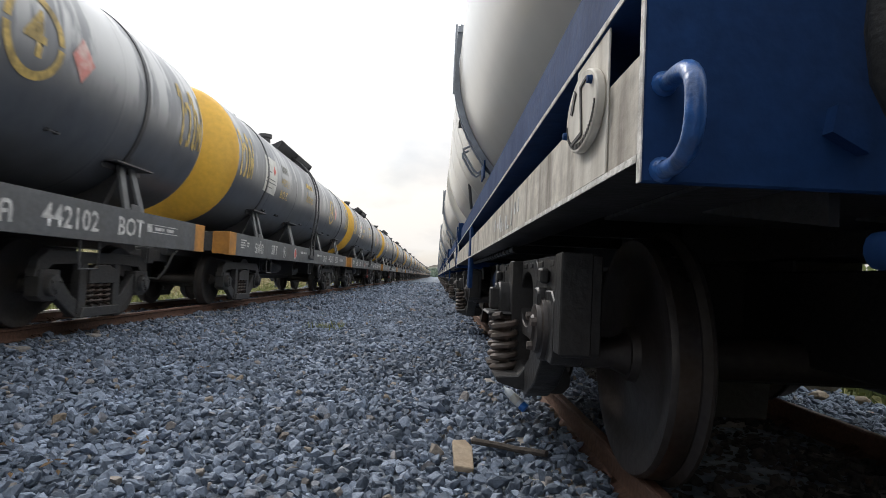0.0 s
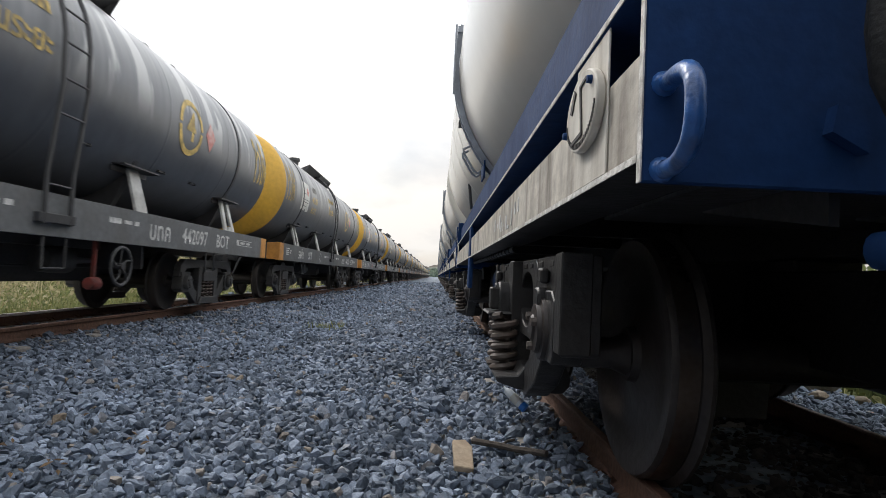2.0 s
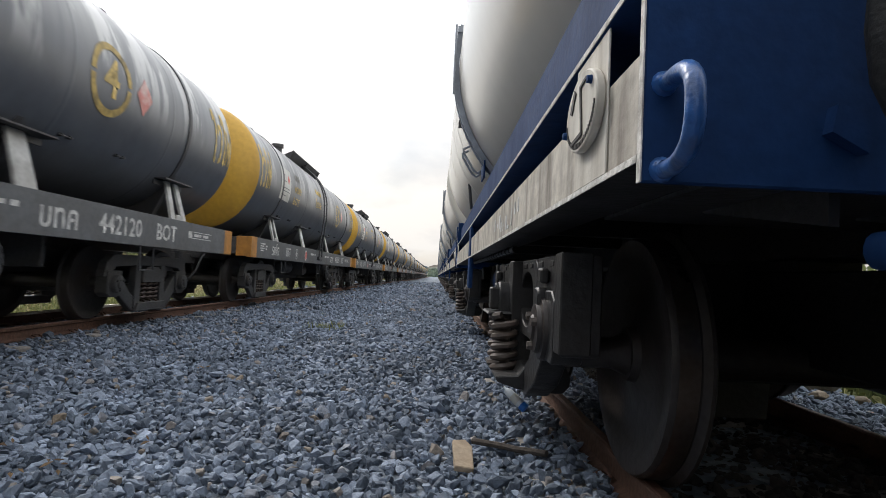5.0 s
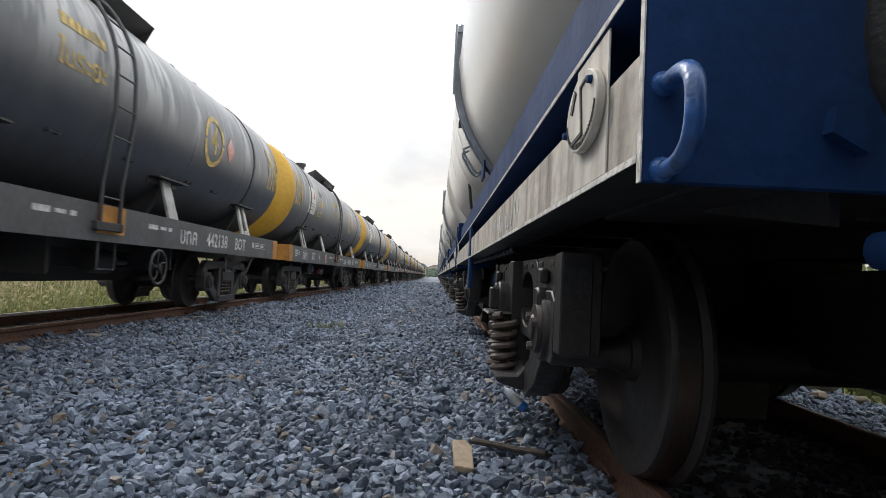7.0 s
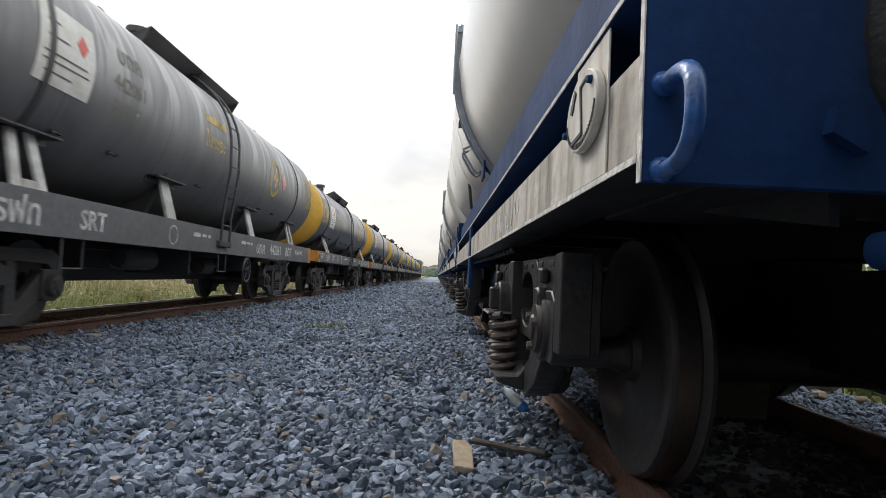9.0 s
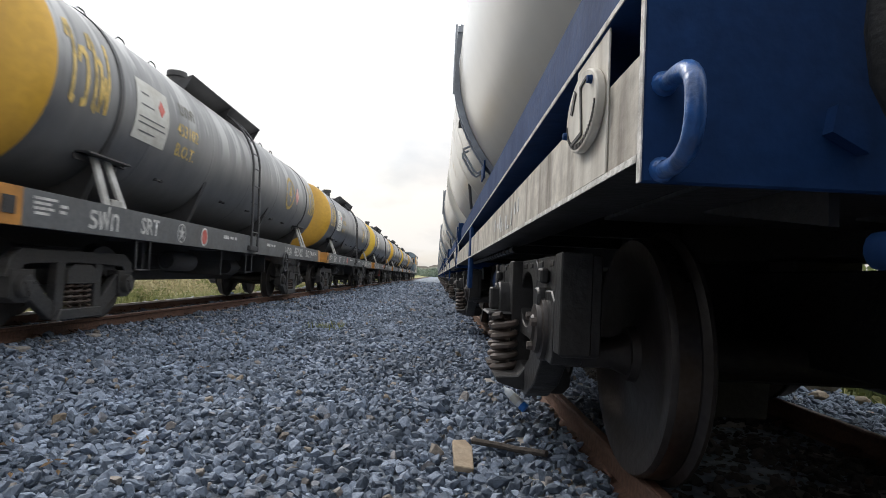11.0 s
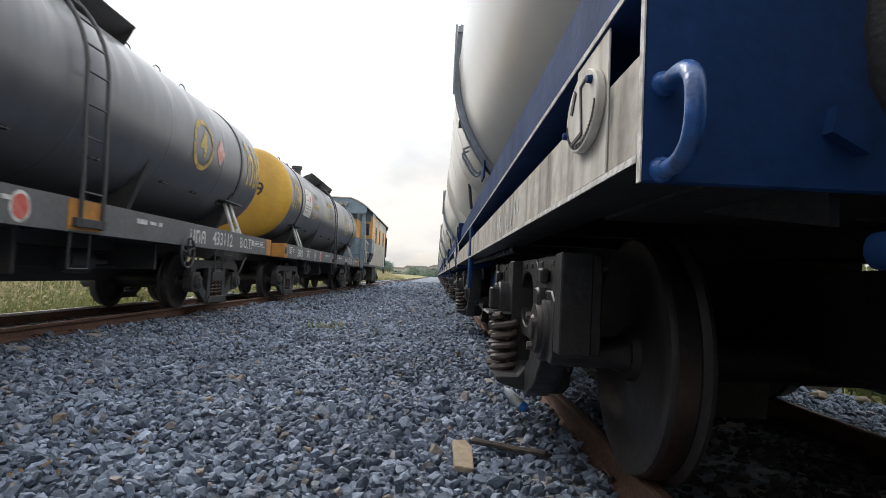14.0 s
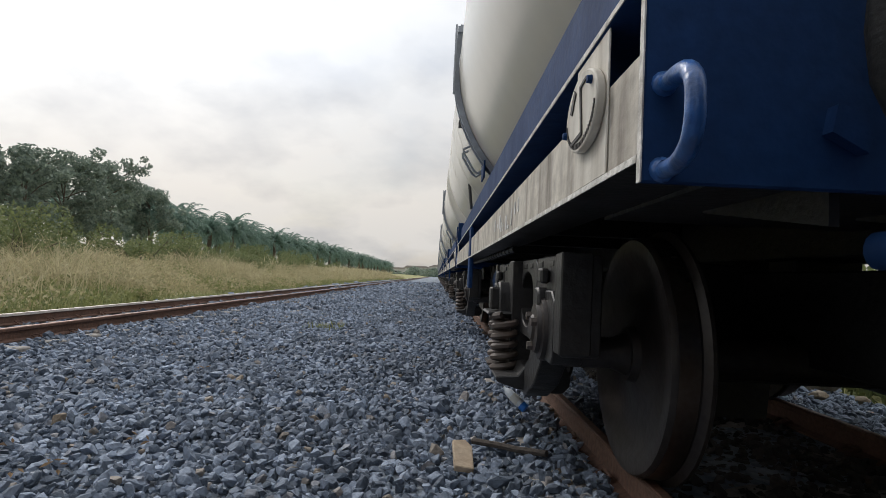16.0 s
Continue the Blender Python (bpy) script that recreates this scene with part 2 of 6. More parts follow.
# darker copy of the leg grey, with shade put into the colour
LEG_SHADED = surface("saddle_grey_shaded", (0.13, 0.135, 0.14), 0.55, grain=18, vary=0.15, dirt=(0.07, 0.065, 0.06), dirty=0.5, stains=4.0)
MARK_W = surface("marking_white_paint", (0.72, 0.72, 0.70), 0.6, grain=45, vary=0.2, dirt=(0.2, 0.2, 0.2), dirty=0.8, stains=12.0, bump=0.0)
MARK_Y = surface("marking_yellow_paint", (0.64, 0.46, 0.14), 0.55, grain=30, vary=0.25, dirt=(0.15, 0.125, 0.07), dirty=0.9, stains=7.0, bump=0.0, odd=0.25)
MARK_K = surface("marking_black_paint", (0.03, 0.027, 0.025), 0.6, grain=40, vary=0.2, bump=0.0)
SIGN = surface("sign_white_sheet", (0.66, 0.66, 0.62), 0.5, grain=18, vary=0.08, dirt=(0.45, 0.42, 0.36), dirty=0.6, stains=4.0, bump=0.03, odd=0.12)
RED = surface("marking_red_paint", (0.62, 0.10, 0.075), 0.5, grain=20, vary=0.12, dirt=(0.6, 0.35, 0.3), dirty=0.5, stains=8.0, bump=0.0)
DIAMOND = surface("faded_red_sticker", (0.58, 0.22, 0.19), 0.5, grain=9, vary=0.15, dirt=(0.70, 0.62, 0.58), dirty=0.9, stains=7.0, bump=0.0)
VALVE = surface("dull_red_paint", (0.26, 0.055, 0.045), 0.6, grain=20, vary=0.2, dirt=(0.06, 0.035, 0.03), dirty=0.8, stains=8.0, bump=0.1)
SPRING = surface("spring_steel", (0.085, 0.068, 0.058), 0.55, grain=30, vary=0.3, dirt=(0.12, 0.07, 0.05), dirty=0.5, stains=8.0)
RUST = surface("rail_rust", (0.13, 0.068, 0.045), 0.8, grain=35, vary=0.3, dirt=(0.07, 0.04, 0.03), dirty=0.6, stains=2.5, bump=0.3)
# worn steel; the cream base puts the sky's reflection into its colour
RAILTOP = surface("rail_worn_head_sky_sheen", (0.74, 0.70, 0.63), 0.42, metal=0.45, grain=20, vary=0.1, dirt=(0.40, 0.30, 0.24), dirty=0.4, stains=3.0, bump=0.03)
RAILTOP_N = surface("rail_rusty_head", (0.34, 0.21, 0.165), 0.45, metal=0.5, grain=20, vary=0.15, dirt=(0.22, 0.13, 0.10), dirty=0.5, stains=3.0, bump=0.05)
YARD_IRON = surface("yard_bogie_grimy_iron", (0.023, 0.0225, 0.0235), 0.42, grain=30, vary=0.3, dirt=(0.024, 0.019, 0.016), dirty=0.5, stains=4.0, bump=0.25, spec=0.4)
YARD_WHEEL = surface("yard_wheel_steel", (0.038, 0.032, 0.030), 0.45, metal=0.2, grain=25, vary=0.3, dirt=(0.026, 0.018, 0.014), dirty=0.6, stains=3.0, bump=0.15, spec=0.4)
RAILTOP_R = surface("siding_rail_head", (0.16, 0.085, 0.058), 0.6, metal=0.4, grain=30, vary=0.25, dirt=(0.12, 0.06, 0.04), dirty=0.6, stains=4.0, bump=0.15)
CONCRETE = surface("sleeper_concrete", (0.26, 0.245, 0.225), 0.9, grain=30, vary=0.2, dirt=(0.13, 0.10, 0.08), dirty=0.7, stains=3.0, bump=0.3)
CREAM = surface("tank_cream_paint", (0.74, 0.705, 0.625), 0.24, grain=5, vary=0.02, dirt=(0.70, 0.65, 0.56), dirty=0.15, stains=1.5, bump=0.012, coat=0.15, even=True)
BLUE = surface("frame_blue_paint", (0.0125, 0.042, 0.130), 0.6, grain=26, vary=0.15, dirt=(0.014, 0.030, 0.080), dirty=0.5, stains=2.5, bump=0.1, spec=0.1)
BLUE_CHIP = surface("handrail_blue_paint", (0.025, 0.105, 0.33), 0.38, grain=40, vary=0.2, dirt=(0.03, 0.05, 0.10), dirty=0.7, stains=18.0, bump=0.25, coat=0.2)
PLATE = surface("sill_bare_cream", (0.62, 0.585, 0.52), 0.65, grain=16, vary=0.1, dirt=(0.28, 0.24, 0.19), dirty=0.7, stains=2.0, bump=0.15, streak=7.0)
WEB = surface("sill_web_grimy_paint", (0.53, 0.49, 0.425), 0.7, grain=20, vary=0.2, dirt=(0.17, 0.145, 0.12), dirty=0.95, stains=2.2, bump=0.25, streak=4.5)
EDGE = surface("flange_edge_paint", (0.66, 0.64, 0.60), 0.6, grain=40, vary=0.2, dirt=(0.2, 0.17, 0.14), dirty=0.7, stains=9.0, bump=0.4)
RUBBER = surface("rubber_hose", (0.02, 0.02, 0.02), 0.75, grain=60, vary=0.3, bump=0.3)
VAN_O = surface("van_orange_paint", (0.74, 0.45, 0.18), 0.5, grain=10, vary=0.06, dirt=(0.50, 0.32, 0.16), dirty=0.5, stains=1.3, bump=0.04)
VAN_G = surface("van_grey_paint", (0.56, 0.535, 0.45), 0.55, grain=10, vary=0.08, dirt=(0.30, 0.275, 0.215), dirty=0.75, stains=1.3, bump=0.05)
VAN_W = surface("van_lettering_white", (0.84, 0.83, 0.79), 0.6, grain=45, vary=0.1, dirt=(0.6, 0.58, 0.5), dirty=0.4, stains=10.0, bump=0.0)
VAN_B = surface("van_blue_grey_paint", (0.20, 0.265, 0.32), 0.5, grain=12, vary=0.1, dirt=(0.11, 0.135, 0.16), dirty=0.5, stains=2.0, bump=0.05)
VAN_ROOF = surface("van_roof_paint", (0.48, 0.46, 0.42), 0.6, grain=12, vary=0.12, dirt=(0.16, 0.14, 0.12), dirty=0.6, stains=1.5, bump=0.08)
DARK = surface("dark_interior", (0.02, 0.02, 0.022), 0.8, bump=0.0)
ALU = surface("window_frame_alloy", (0.30, 0.29, 0.27), 0.45, metal=0.5, grain=30, vary=0.15, bump=0.05)
WOOD = surface("weathered_wood", (0.38, 0.30, 0.215), 0.85, grain=26, vary=0.2, dirt=(0.25, 0.18, 0.12), dirty=0.5, stains=9.0, bump=0.4)
TWIG = surface("twig_bark", (0.055, 0.045, 0.038), 0.9, grain=40, vary=0.3, bump=0.5)
BARK = surface("tree_bark", (0.13, 0.105, 0.08), 0.9, grain=14, vary=0.35, dirt=(0.07, 0.06, 0.05), dirty=0.6, stains=3.0, bump=0.6)
ROCK = surface("pale_rock", (0.42, 0.36, 0.28), 0.85, grain=18, vary=0.25, dirt=(0.28, 0.2, 0.13), dirty=0.7, stains=8.0, bump=0.6)
WALLS = surface("far_building_wall", (0.52, 0.52, 0.51), 0.8, grain=0.6, vary=0.08, bump=0.0)
ROOFS = surface("far_building_roof", (0.30, 0.27, 0.26), 0.8, grain=0.6, vary=0.1, bump=0.0)
DRY_LEAF = leafy("dry_leaf", (0.10, 0.065, 0.04), (0.27, 0.18, 0.10), 0.8)
STONE = stony("crushed_stone", (0.060, 0.077, 0.104), (0.245, 0.292, 0.372), (0.22, 0.175, 0.125))
STONE_ONE = stony("crushed_stone_single", (0.060, 0.077, 0.104), (0.245, 0.292, 0.372), (0.22, 0.175, 0.125), per_object=True)
# near-black stone colours that stand in for shade below the standing wagons
STONE_SHADED = stony("stone_shaded", (0.020, 0.018, 0.017), (0.075, 0.065, 0.058), (0.10, 0.07, 0.05))
# raised, bluish leaf colours carry the distance haze of trees and palms
LEAF = leafy("broad_leaf", (0.13, 0.175, 0.145), (0.28, 0.335, 0.265))
PALM = leafy("palm_leaf", (0.085, 0.15, 0.125), (0.21, 0.30, 0.235))
GRASS = leafy("grass_blade", (0.12, 0.15, 0.055), (0.30, 0.30, 0.135), 0.7)
WEED = leafy("weed_leaf", (0.115, 0.145, 0.050), (0.29, 0.30, 0.125), 0.7)
PLUME = leafy("grass_plume", (0.29, 0.255, 0.145), (0.53, 0.47, 0.29), 0.8)
SHRUB = leafy("shrub_leaf", (0.095, 0.125, 0.050), (0.23, 0.26, 0.115))


def glass_mat(name, tint, rough=0.08):
    m = bpy.data.materials.new(name)
    m.use_nodes = True
    b = m.node_tree.nodes["Principled BSDF"]
    b.inputs["Base Color"].default_value = (*tint, 1)
    b.inputs["Roughness"].default_value = rough
    b.inputs["Transmission Weight"].default_value = 1.0
    b.inputs["IOR"].default_value = 1.45
    return m


PANE = glass_mat("window_glass", (0.75, 0.80, 0.84))
BAND = surface("band_blue_grey_paint", (0.30, 0.33, 0.38), 0.5, grain=20, vary=0.12, dirt=(0.16, 0.16, 0.17), dirty=0.5, stains=3.0, bump=0.08)
MARK_F = surface("faded_marking_paint", (0.17, 0.165, 0.14), 0.6, grain=40, vary=0.2, bump=0.0)
PLASTIC = surface("pale_plastic", (0.70, 0.75, 0.80), 0.25, grain=30, vary=0.06, bump=0.02)
CAP = surface("blue_plastic", (0.02, 0.16, 0.55), 0.4, bump=0.0)


def ground_mat():
    """Ballast bed between and under the tracks, grassy soil elsewhere."""
    m = bpy.data.materials.new("ground_soil_and_gravel")
    m.use_nodes = True
    n, l = m.node_tree.nodes, m.node_tree.links
    b = n["Principled BSDF"]
    b.inputs["Roughness"].default_value = 0.9
    geo = n.new("ShaderNodeNewGeometry")
    cell, soil, fine = n.new("ShaderNodeTexVoronoi"), n.new("ShaderNodeTexNoise"), n.new("ShaderNodeTexNoise")
    cell.inputs["Scale"].default_value = 15.0
    soil.inputs["Scale"].default_value, soil.inputs["Detail"].default_value = 0.35, 8.0
    fine.inputs["Scale"].default_value, fine.inputs["Detail"].default_value = 1.6, 9.0
    for t in (cell, soil, fine):
        l.new(geo.outputs["Position"], t.inputs["Vector"])
    stone = n.new("ShaderNodeValToRGB")
    stone.color_ramp.elements[0].color, stone.color_ramp.elements[1].color = (0.11, 0.13, 0.16, 1), (0.29, 0.33, 0.38, 1)
    l.new(cell.outputs["Color"], stone.inputs[0])
    grass = n.new("ShaderNodeValToRGB")
    grass.color_ramp.elements[0].position, grass.color_ramp.elements[0].color = 0.3, (0.17, 0.18, 0.06, 1)
    grass.color_ramp.elements[1].position, grass.color_ramp.elements[1].color = 0.7, (0.34, 0.31, 0.14, 1)
    l.new(soil.outputs["Fac"], grass.inputs[0])
    sep = n.new("ShaderNodeSeparateXYZ")
    l.new(geo.outputs["Position"], sep.inputs[0])
    wob = n.new("ShaderNodeMath")
    wob.operation = "MULTIPLY_ADD"
    l.new(fine.outputs["Fac"], wob.inputs[0])
    wob.inputs[1].default_value = 1.2
    l.new(sep.outputs[0], wob.inputs[2])
    west, east, both = n.new("ShaderNodeMapRange"), n.new("ShaderNodeMapRange"), n.new("ShaderNodeMath")
    west.inputs["From Min"].default_value, west.inputs["From Max"].default_value = -6.0, -5.5
    east.inputs["From Min"].default_value, east.inputs["From Max"].default_value = 4.4, 3.9
    l.new(wob.outputs[0], west.inputs["Value"])
    l.new(wob.outputs[0], east.inputs["Value"])
    both.operation = "MULTIPLY"
    l.new(west.outputs[0], both.inputs[0])
    l.new(east.outputs[0], both.inputs[1])
    mx = n.new("ShaderNodeMix")
    mx.data_type = "RGBA"
    l.new(both.outputs[0], mx.inputs[0])
    l.new(grass.outputs[0], mx.inputs[6])
    l.new(stone.outputs[0], mx.inputs[7])
    l.new(mx.outputs[2], b.inputs["Base Color"])
    bp = n.new("ShaderNodeBump")
    bp.inputs["Strength"].default_value, bp.inputs["Distance"].default_value = 0.9, 0.05
    l.new(cell.outputs["Distance"], bp.inputs["Height"])
    l.new(bp.outputs[0], b.inputs["Normal"])
    return m


GROUND = ground_mat()


# ---- mesh tools ----
class Shape:
    """Vertices and faces gathered into one mesh."""

    def __init__(self):
        self.v, self.f = [], []

    def add(self, verts, faces):
        o = len(self.v)
        self.v += [tuple(p) for p in verts]
        self.f += [tuple(i + o for i in q) for q in faces]
        return self

    def box(self, x0, x1, y0, y1, z0, z1):
        p = [(x, y, z) for z in (z0, z1) for y in (y0, y1) for x in (x0, x1)]
        return self.add(p, [(0, 2, 3, 1), (4, 5, 7, 6), (0, 1, 5, 4), (2, 6, 7, 3), (0, 4, 6, 2), (1, 3, 7, 5)])

    def prism(self, poly, axis, a, b):
        """A polygon drawn out along an axis: x takes (y, z), y takes (x, z), z takes (x, y)."""
        put = {"x": lambda s, p: (s, p[0], p[1]), "y": lambda s, p: (p[0], s, p[1]), "z": lambda s, p: (p[0], p[1], s)}[axis]
        k = len(poly)
        v = [put(a, p) for p in poly] + [put(b, p) for p in poly]
        f = [tuple(range(k))[::-1], tuple(range(k, 2 * k))] + [(i, (i + 1) % k, k + (i + 1) % k, k + i) for i in range(k)]
        return self.add(v, f)

    def tube(self, path, r, n=8, closed=False):
        pts = [Vector(p) for p in path]
        k, rows, s = len(pts), [], None
        for i, p in enumerate(pts):
            a, b = (pts[i - 1] if i or closed else p), (pts[(i + 1) % k] if i < k - 1 or closed else p)
            d = (b - a).normalized()
            if s is None:
                s = d.cross(Vector((0.13, 0.21, 0.97)))
                if s.length < 0.2:
                    s = d.cross(Vector((1, 0, 0)))
            s = (s - d * s.dot(d)).normalized()
            w = s.cross(d)
            rows.append([p + r * (math.cos(2 * math.pi * j / n) * s + math.sin(2 * math.pi * j / n) * w) for j in range(n)])
        v = [q for row in rows for q in row]
        f = []
        for i in range(k if closed else k - 1):
            i2 = (i + 1) % k
            f += [(i * n + j, i * n + (j + 1) % n, i2 * n + (j + 1) % n, i2 * n + j) for j in range(n)]
        if not closed:
            f += [tuple(range(n))[::-1], tuple((k - 1) * n + j for j in range(n))]
        return self.add(v, f)

    def lathe(self, profile, axis="y", at=(0, 0, 0), n=32, start=0.0, turn=2 * math.pi):
        """A profile of (radius, height along the axis) spun round the axis through `at`."""
        full = abs(turn - 2 * math.pi) < 1e-6
        cols = n if full else n + 1
        v, f = [], []
        for r, h in profile:
            for j in range(cols):
                a = start + turn * j / n
                c, s = r * math.cos(a), r * math.sin(a)
                v.append({"y": (at[0] + c, at[1] + h, at[2] + s), "x": (at[0] + h, at[1] + c, at[2] + s), "z": (at[0] + c, at[1] + s, at[2] + h)}[axis])
        for i in range(len(profile) - 1):
            for j in range(n):
                j2 = (j + 1) % cols
                f.append((i * cols + j, i * cols + j2, (i + 1) * cols + j2, (i + 1) * cols + j))
        return self.add(v, f)

    def mesh(self, name, mat, smooth=35, bevel=0.0):
        me = bpy.data.meshes.new(name)
        me.from_pydata(self.v, [], self.f)
        bm = bmesh.new()
        bm.from_mesh(me)
        bmesh.ops.remove_doubles(bm, verts=bm.verts, dist=1e-5)
        bmesh.ops.recalc_face_normals(bm, faces=bm.faces)
        if bevel:
            sharp = [e for e in bm.edges if len(e.link_faces) == 2 and e.calc_face_angle(0) > 0.6]
            bmesh.ops.bevel(bm, geom=sharp, offset=bevel, segments=1, affect="EDGES", profile=0.5, clamp_overlap=True)
        bm.to_mesh(me)
        bm.free()
        me.materials.append(mat)
        if smooth:
            me.shade_smooth()
            me.set_sharp_from_angle(angle=radians(smooth))
        return me


def part(name, shape, mat, parent=None, label="", smooth=35, bevel=0.0, at=None):
    """Links a Shape or a finished mesh as one mesh object under a thing or a part."""
    me = shape if isinstance(shape, bpy.types.Mesh) else shape.mesh(name, mat, smooth, bevel)
    ob = new(name, me)
    if parent:
        ob.parent = parent
    if at is not None:
        ob.matrix_basis = at if isinstance(at, Matrix) else Matrix.Translation(at)
    if label:
        tagged(ob, label=label)
    return ob


NUMBERS = ["442102", "442111", "442101", "442097", "442135", "442132", "442146", "442120", "442089", "442067", "442138", "442084", "442139", "442061", "433093", "433128", "433102",
           "433058", "433099", "433079", "433112", "433109"]
WORDS = NUMBERS + ["ในระยะ", "4", "รฟท", "SRT", "บทค", "B.O.T.", "BOT", "บ.ท.ค.", "SRT.", "รฟท.", "บพห.", "50001", "BBV."]


def cut_letters():
    """Every word as a flat mesh one unit high, centred, reading along +y with its face towards +x."""
    made = {}
    for text in WORDS:
        cu = bpy.data.curves.new("letters", "FONT")
        cu.body, cu.size, cu.align_x, cu.align_y, cu.resolution_u, cu.offset = text, 1.0, "CENTER", "CENTER", 2, 0.016
        ob = bpy.data.objects.new("letters", cu)
        scene.collection.objects.link(ob)
        bpy.context.view_layer.update()
        me = bpy.data.meshes.new_from_object(ob.evaluated_get(bpy.context.evaluated_depsgraph_get()))
        bpy.data.objects.remove(ob)
        bpy.data.curves.remove(cu)
        me.transform(Matrix(((0, 0, 1, 0), (1, 0, 0, 0), (0, 1, 0, 0), (0, 0, 0, 1))))
        made[text] = me
    return made


LETTERS = cut_letters()


def lettering(text, size, mat):
    me = LETTERS[text].copy()
    me.transform(Matrix.Scale(size, 4))
    me.materials.clear()
    me.materials.append(mat)
    return me


def helix(x, y, z0, z1, r, wire, turns, n=14):
    k = int(turns * n)
    s = Shape()
    s.tube([(x + r * math.cos(2 * math.pi * i / n), y + r * math.sin(2 * math.pi * i / n), z0 + (z1 - z0) * i / k) for i in range(k + 1)], wire, 7)
    return s


# ---- ground, tracks, ballast ----
def bed(x, y=0.0):
    """Height of the ballast and the ground across the tracks."""
    pts = [(-2000, 1.2), (-60, 1.2), (-30, 1.0), (-16, 0.45), (-10, -0.15), (-7.6, -0.40), (-6.6, -0.24), (-5.9, -0.14), (-4.02, -0.148), (-3.80, -0.18), (-3.2, -0.205), (-1.5, -0.22), (0.1, -0.20), (0.55, -0.13), (0.75, -0.11),
           (2.45, -0.11), (3.0, -0.15), (3.8, -0.22), (4.4, -0.45), (8.0, -0.30), (60, -0.3), (2000, -0.3)]
    for (a, za), (b, zb) in zip(pts, pts[1:]):
        if a <= x <= b:
            return za + (zb - za) * (x - a) / (b - a)
    return -0.5


def ground():
    xs = [-2000, -600, -200, -90, -60, -40, -28, -20, -15, -11, -9, -7.6, -7, -6.6, -6.2, -5.9, -5, -4.5, -3.75, -3.2, -2.6, -2, -1.5, -1, -0.5, 0.1, 0.55, 0.75, 1.0, 1.6, 2.0, 2.6, 3.1, 3.6,
          4.0, 4.4, 5, 6, 8, 12, 20, 40, 60, 120, 400, 2000]
    ys = [-400, -100, -40, -20, -10] + [0.5 * i for i in range(-6, 60)] + [32, 36, 40, 46, 54, 64, 80, 100, 130, 170, 230, 320, 450, 700, 1100, 1800, 2600]
    s = Shape()
    v = []
    for y in ys:
        for x in xs:
            rough = 0.02 if -7 < x < 4 else 0.12
            v.append((x, y, bed(x) - 0.035 + rough * noise.noise((x * 0.9, y * 0.9, 3.1))))
    w = len(xs)
    s.add(v, [(j * w + i, j * w + i + 1, (j + 1) * w + i + 1, (j + 1) * w + i) for j in range(len(ys) - 1) for i in range(w - 1)])
    return tagged(part("ground", s, GROUND), "level ground of grey gravel and dry grassy soil", "ground", kind="structure")


def rail(name, x, head, label, inner=0, y0=-25.0, y1=420.0):
    """Flat-bottomed rail: rusty foot and web, and its own worn running surface."""
    p = [(-0.055, -0.138), (0.055, -0.138), (0.055, -0.128), (0.012, -0.112), (0.008, -0.04), (0.030, -0.03), (0.031, -0.006), (0.024, 0.0), (-0.024, 0.0),
         (-0.031, -0.006), (-0.030, -0.03), (-0.008, -0.04), (-0.012, -0.112), (-0.055, -0.128)]
    s = Shape()
    s.prism([(x + a, b) for a, b in p], "y", y0, y1)
    ob = tagged(part(name, s, RUST), label, "rail", kind="structure")
    t = Shape()
    t.prism([(x + 0.021, 0.0005), (x + 0.017, 0.0035), (x - 0.017, 0.0035), (x - 0.021, 0.0005)], "y", y0, y1)
    part("running_surface", t, head, ob, "worn steel top of the rail")
    if inner:
        g = Shape()
        g.box(*sorted((x + 0.0305 * inner, x + 0.0325 * inner)), y0, y1, -0.030, -0.003)
        part("gauge_face", g, head, ob, "flange-worn side of the rail head, sky reflection in its colour")
    return ob


def sleepers(track, name, y0, y1, gauge=GAUGE):
    """Concrete sleepers with their rail clips, mostly bedded in the ballast."""
    s = Shape()
    s.prism([(-0.12, -0.22), (0.12, -0.22), (0.09, -0.0), (-0.09, -0.0)], "x", -0.37 - gauge / 2, 0.37 + gauge / 2)
    me = s.mesh("sleeper", CONCRETE, 0, 0.012)
    c = Shape()
    for sx in (-1, 1):
        for e in (-1, 1):
            cx = sx * gauge / 2 + e * 0.075
            c.box(cx - 0.03, cx + 0.03, -0.05, 0.05, 0.0, 0.012)
            c.tube([(cx + 0.02 * e, -0.045, 0.02), (cx - 0.03 * e, -0.05, 0.045), (cx - 0.035 * e, 0.0, 0.05), (cx - 0.03 * e, 0.05, 0.045), (cx + 0.02 * e, 0.045, 0.02)], 0.009, 6)
    clip = c.mesh("rail_clip", RUST)
    y = y0
    while y < y1:
        ob = tagged(part("sleeper", me, CONCRETE, at=(track, y, -0.140)), "concrete sleeper half buried in grey ballast", "sleeper", group=name, kind="structure")
        part("rail_clip", clip, RUST, ob, "rusty spring clips")
        y += 0.62


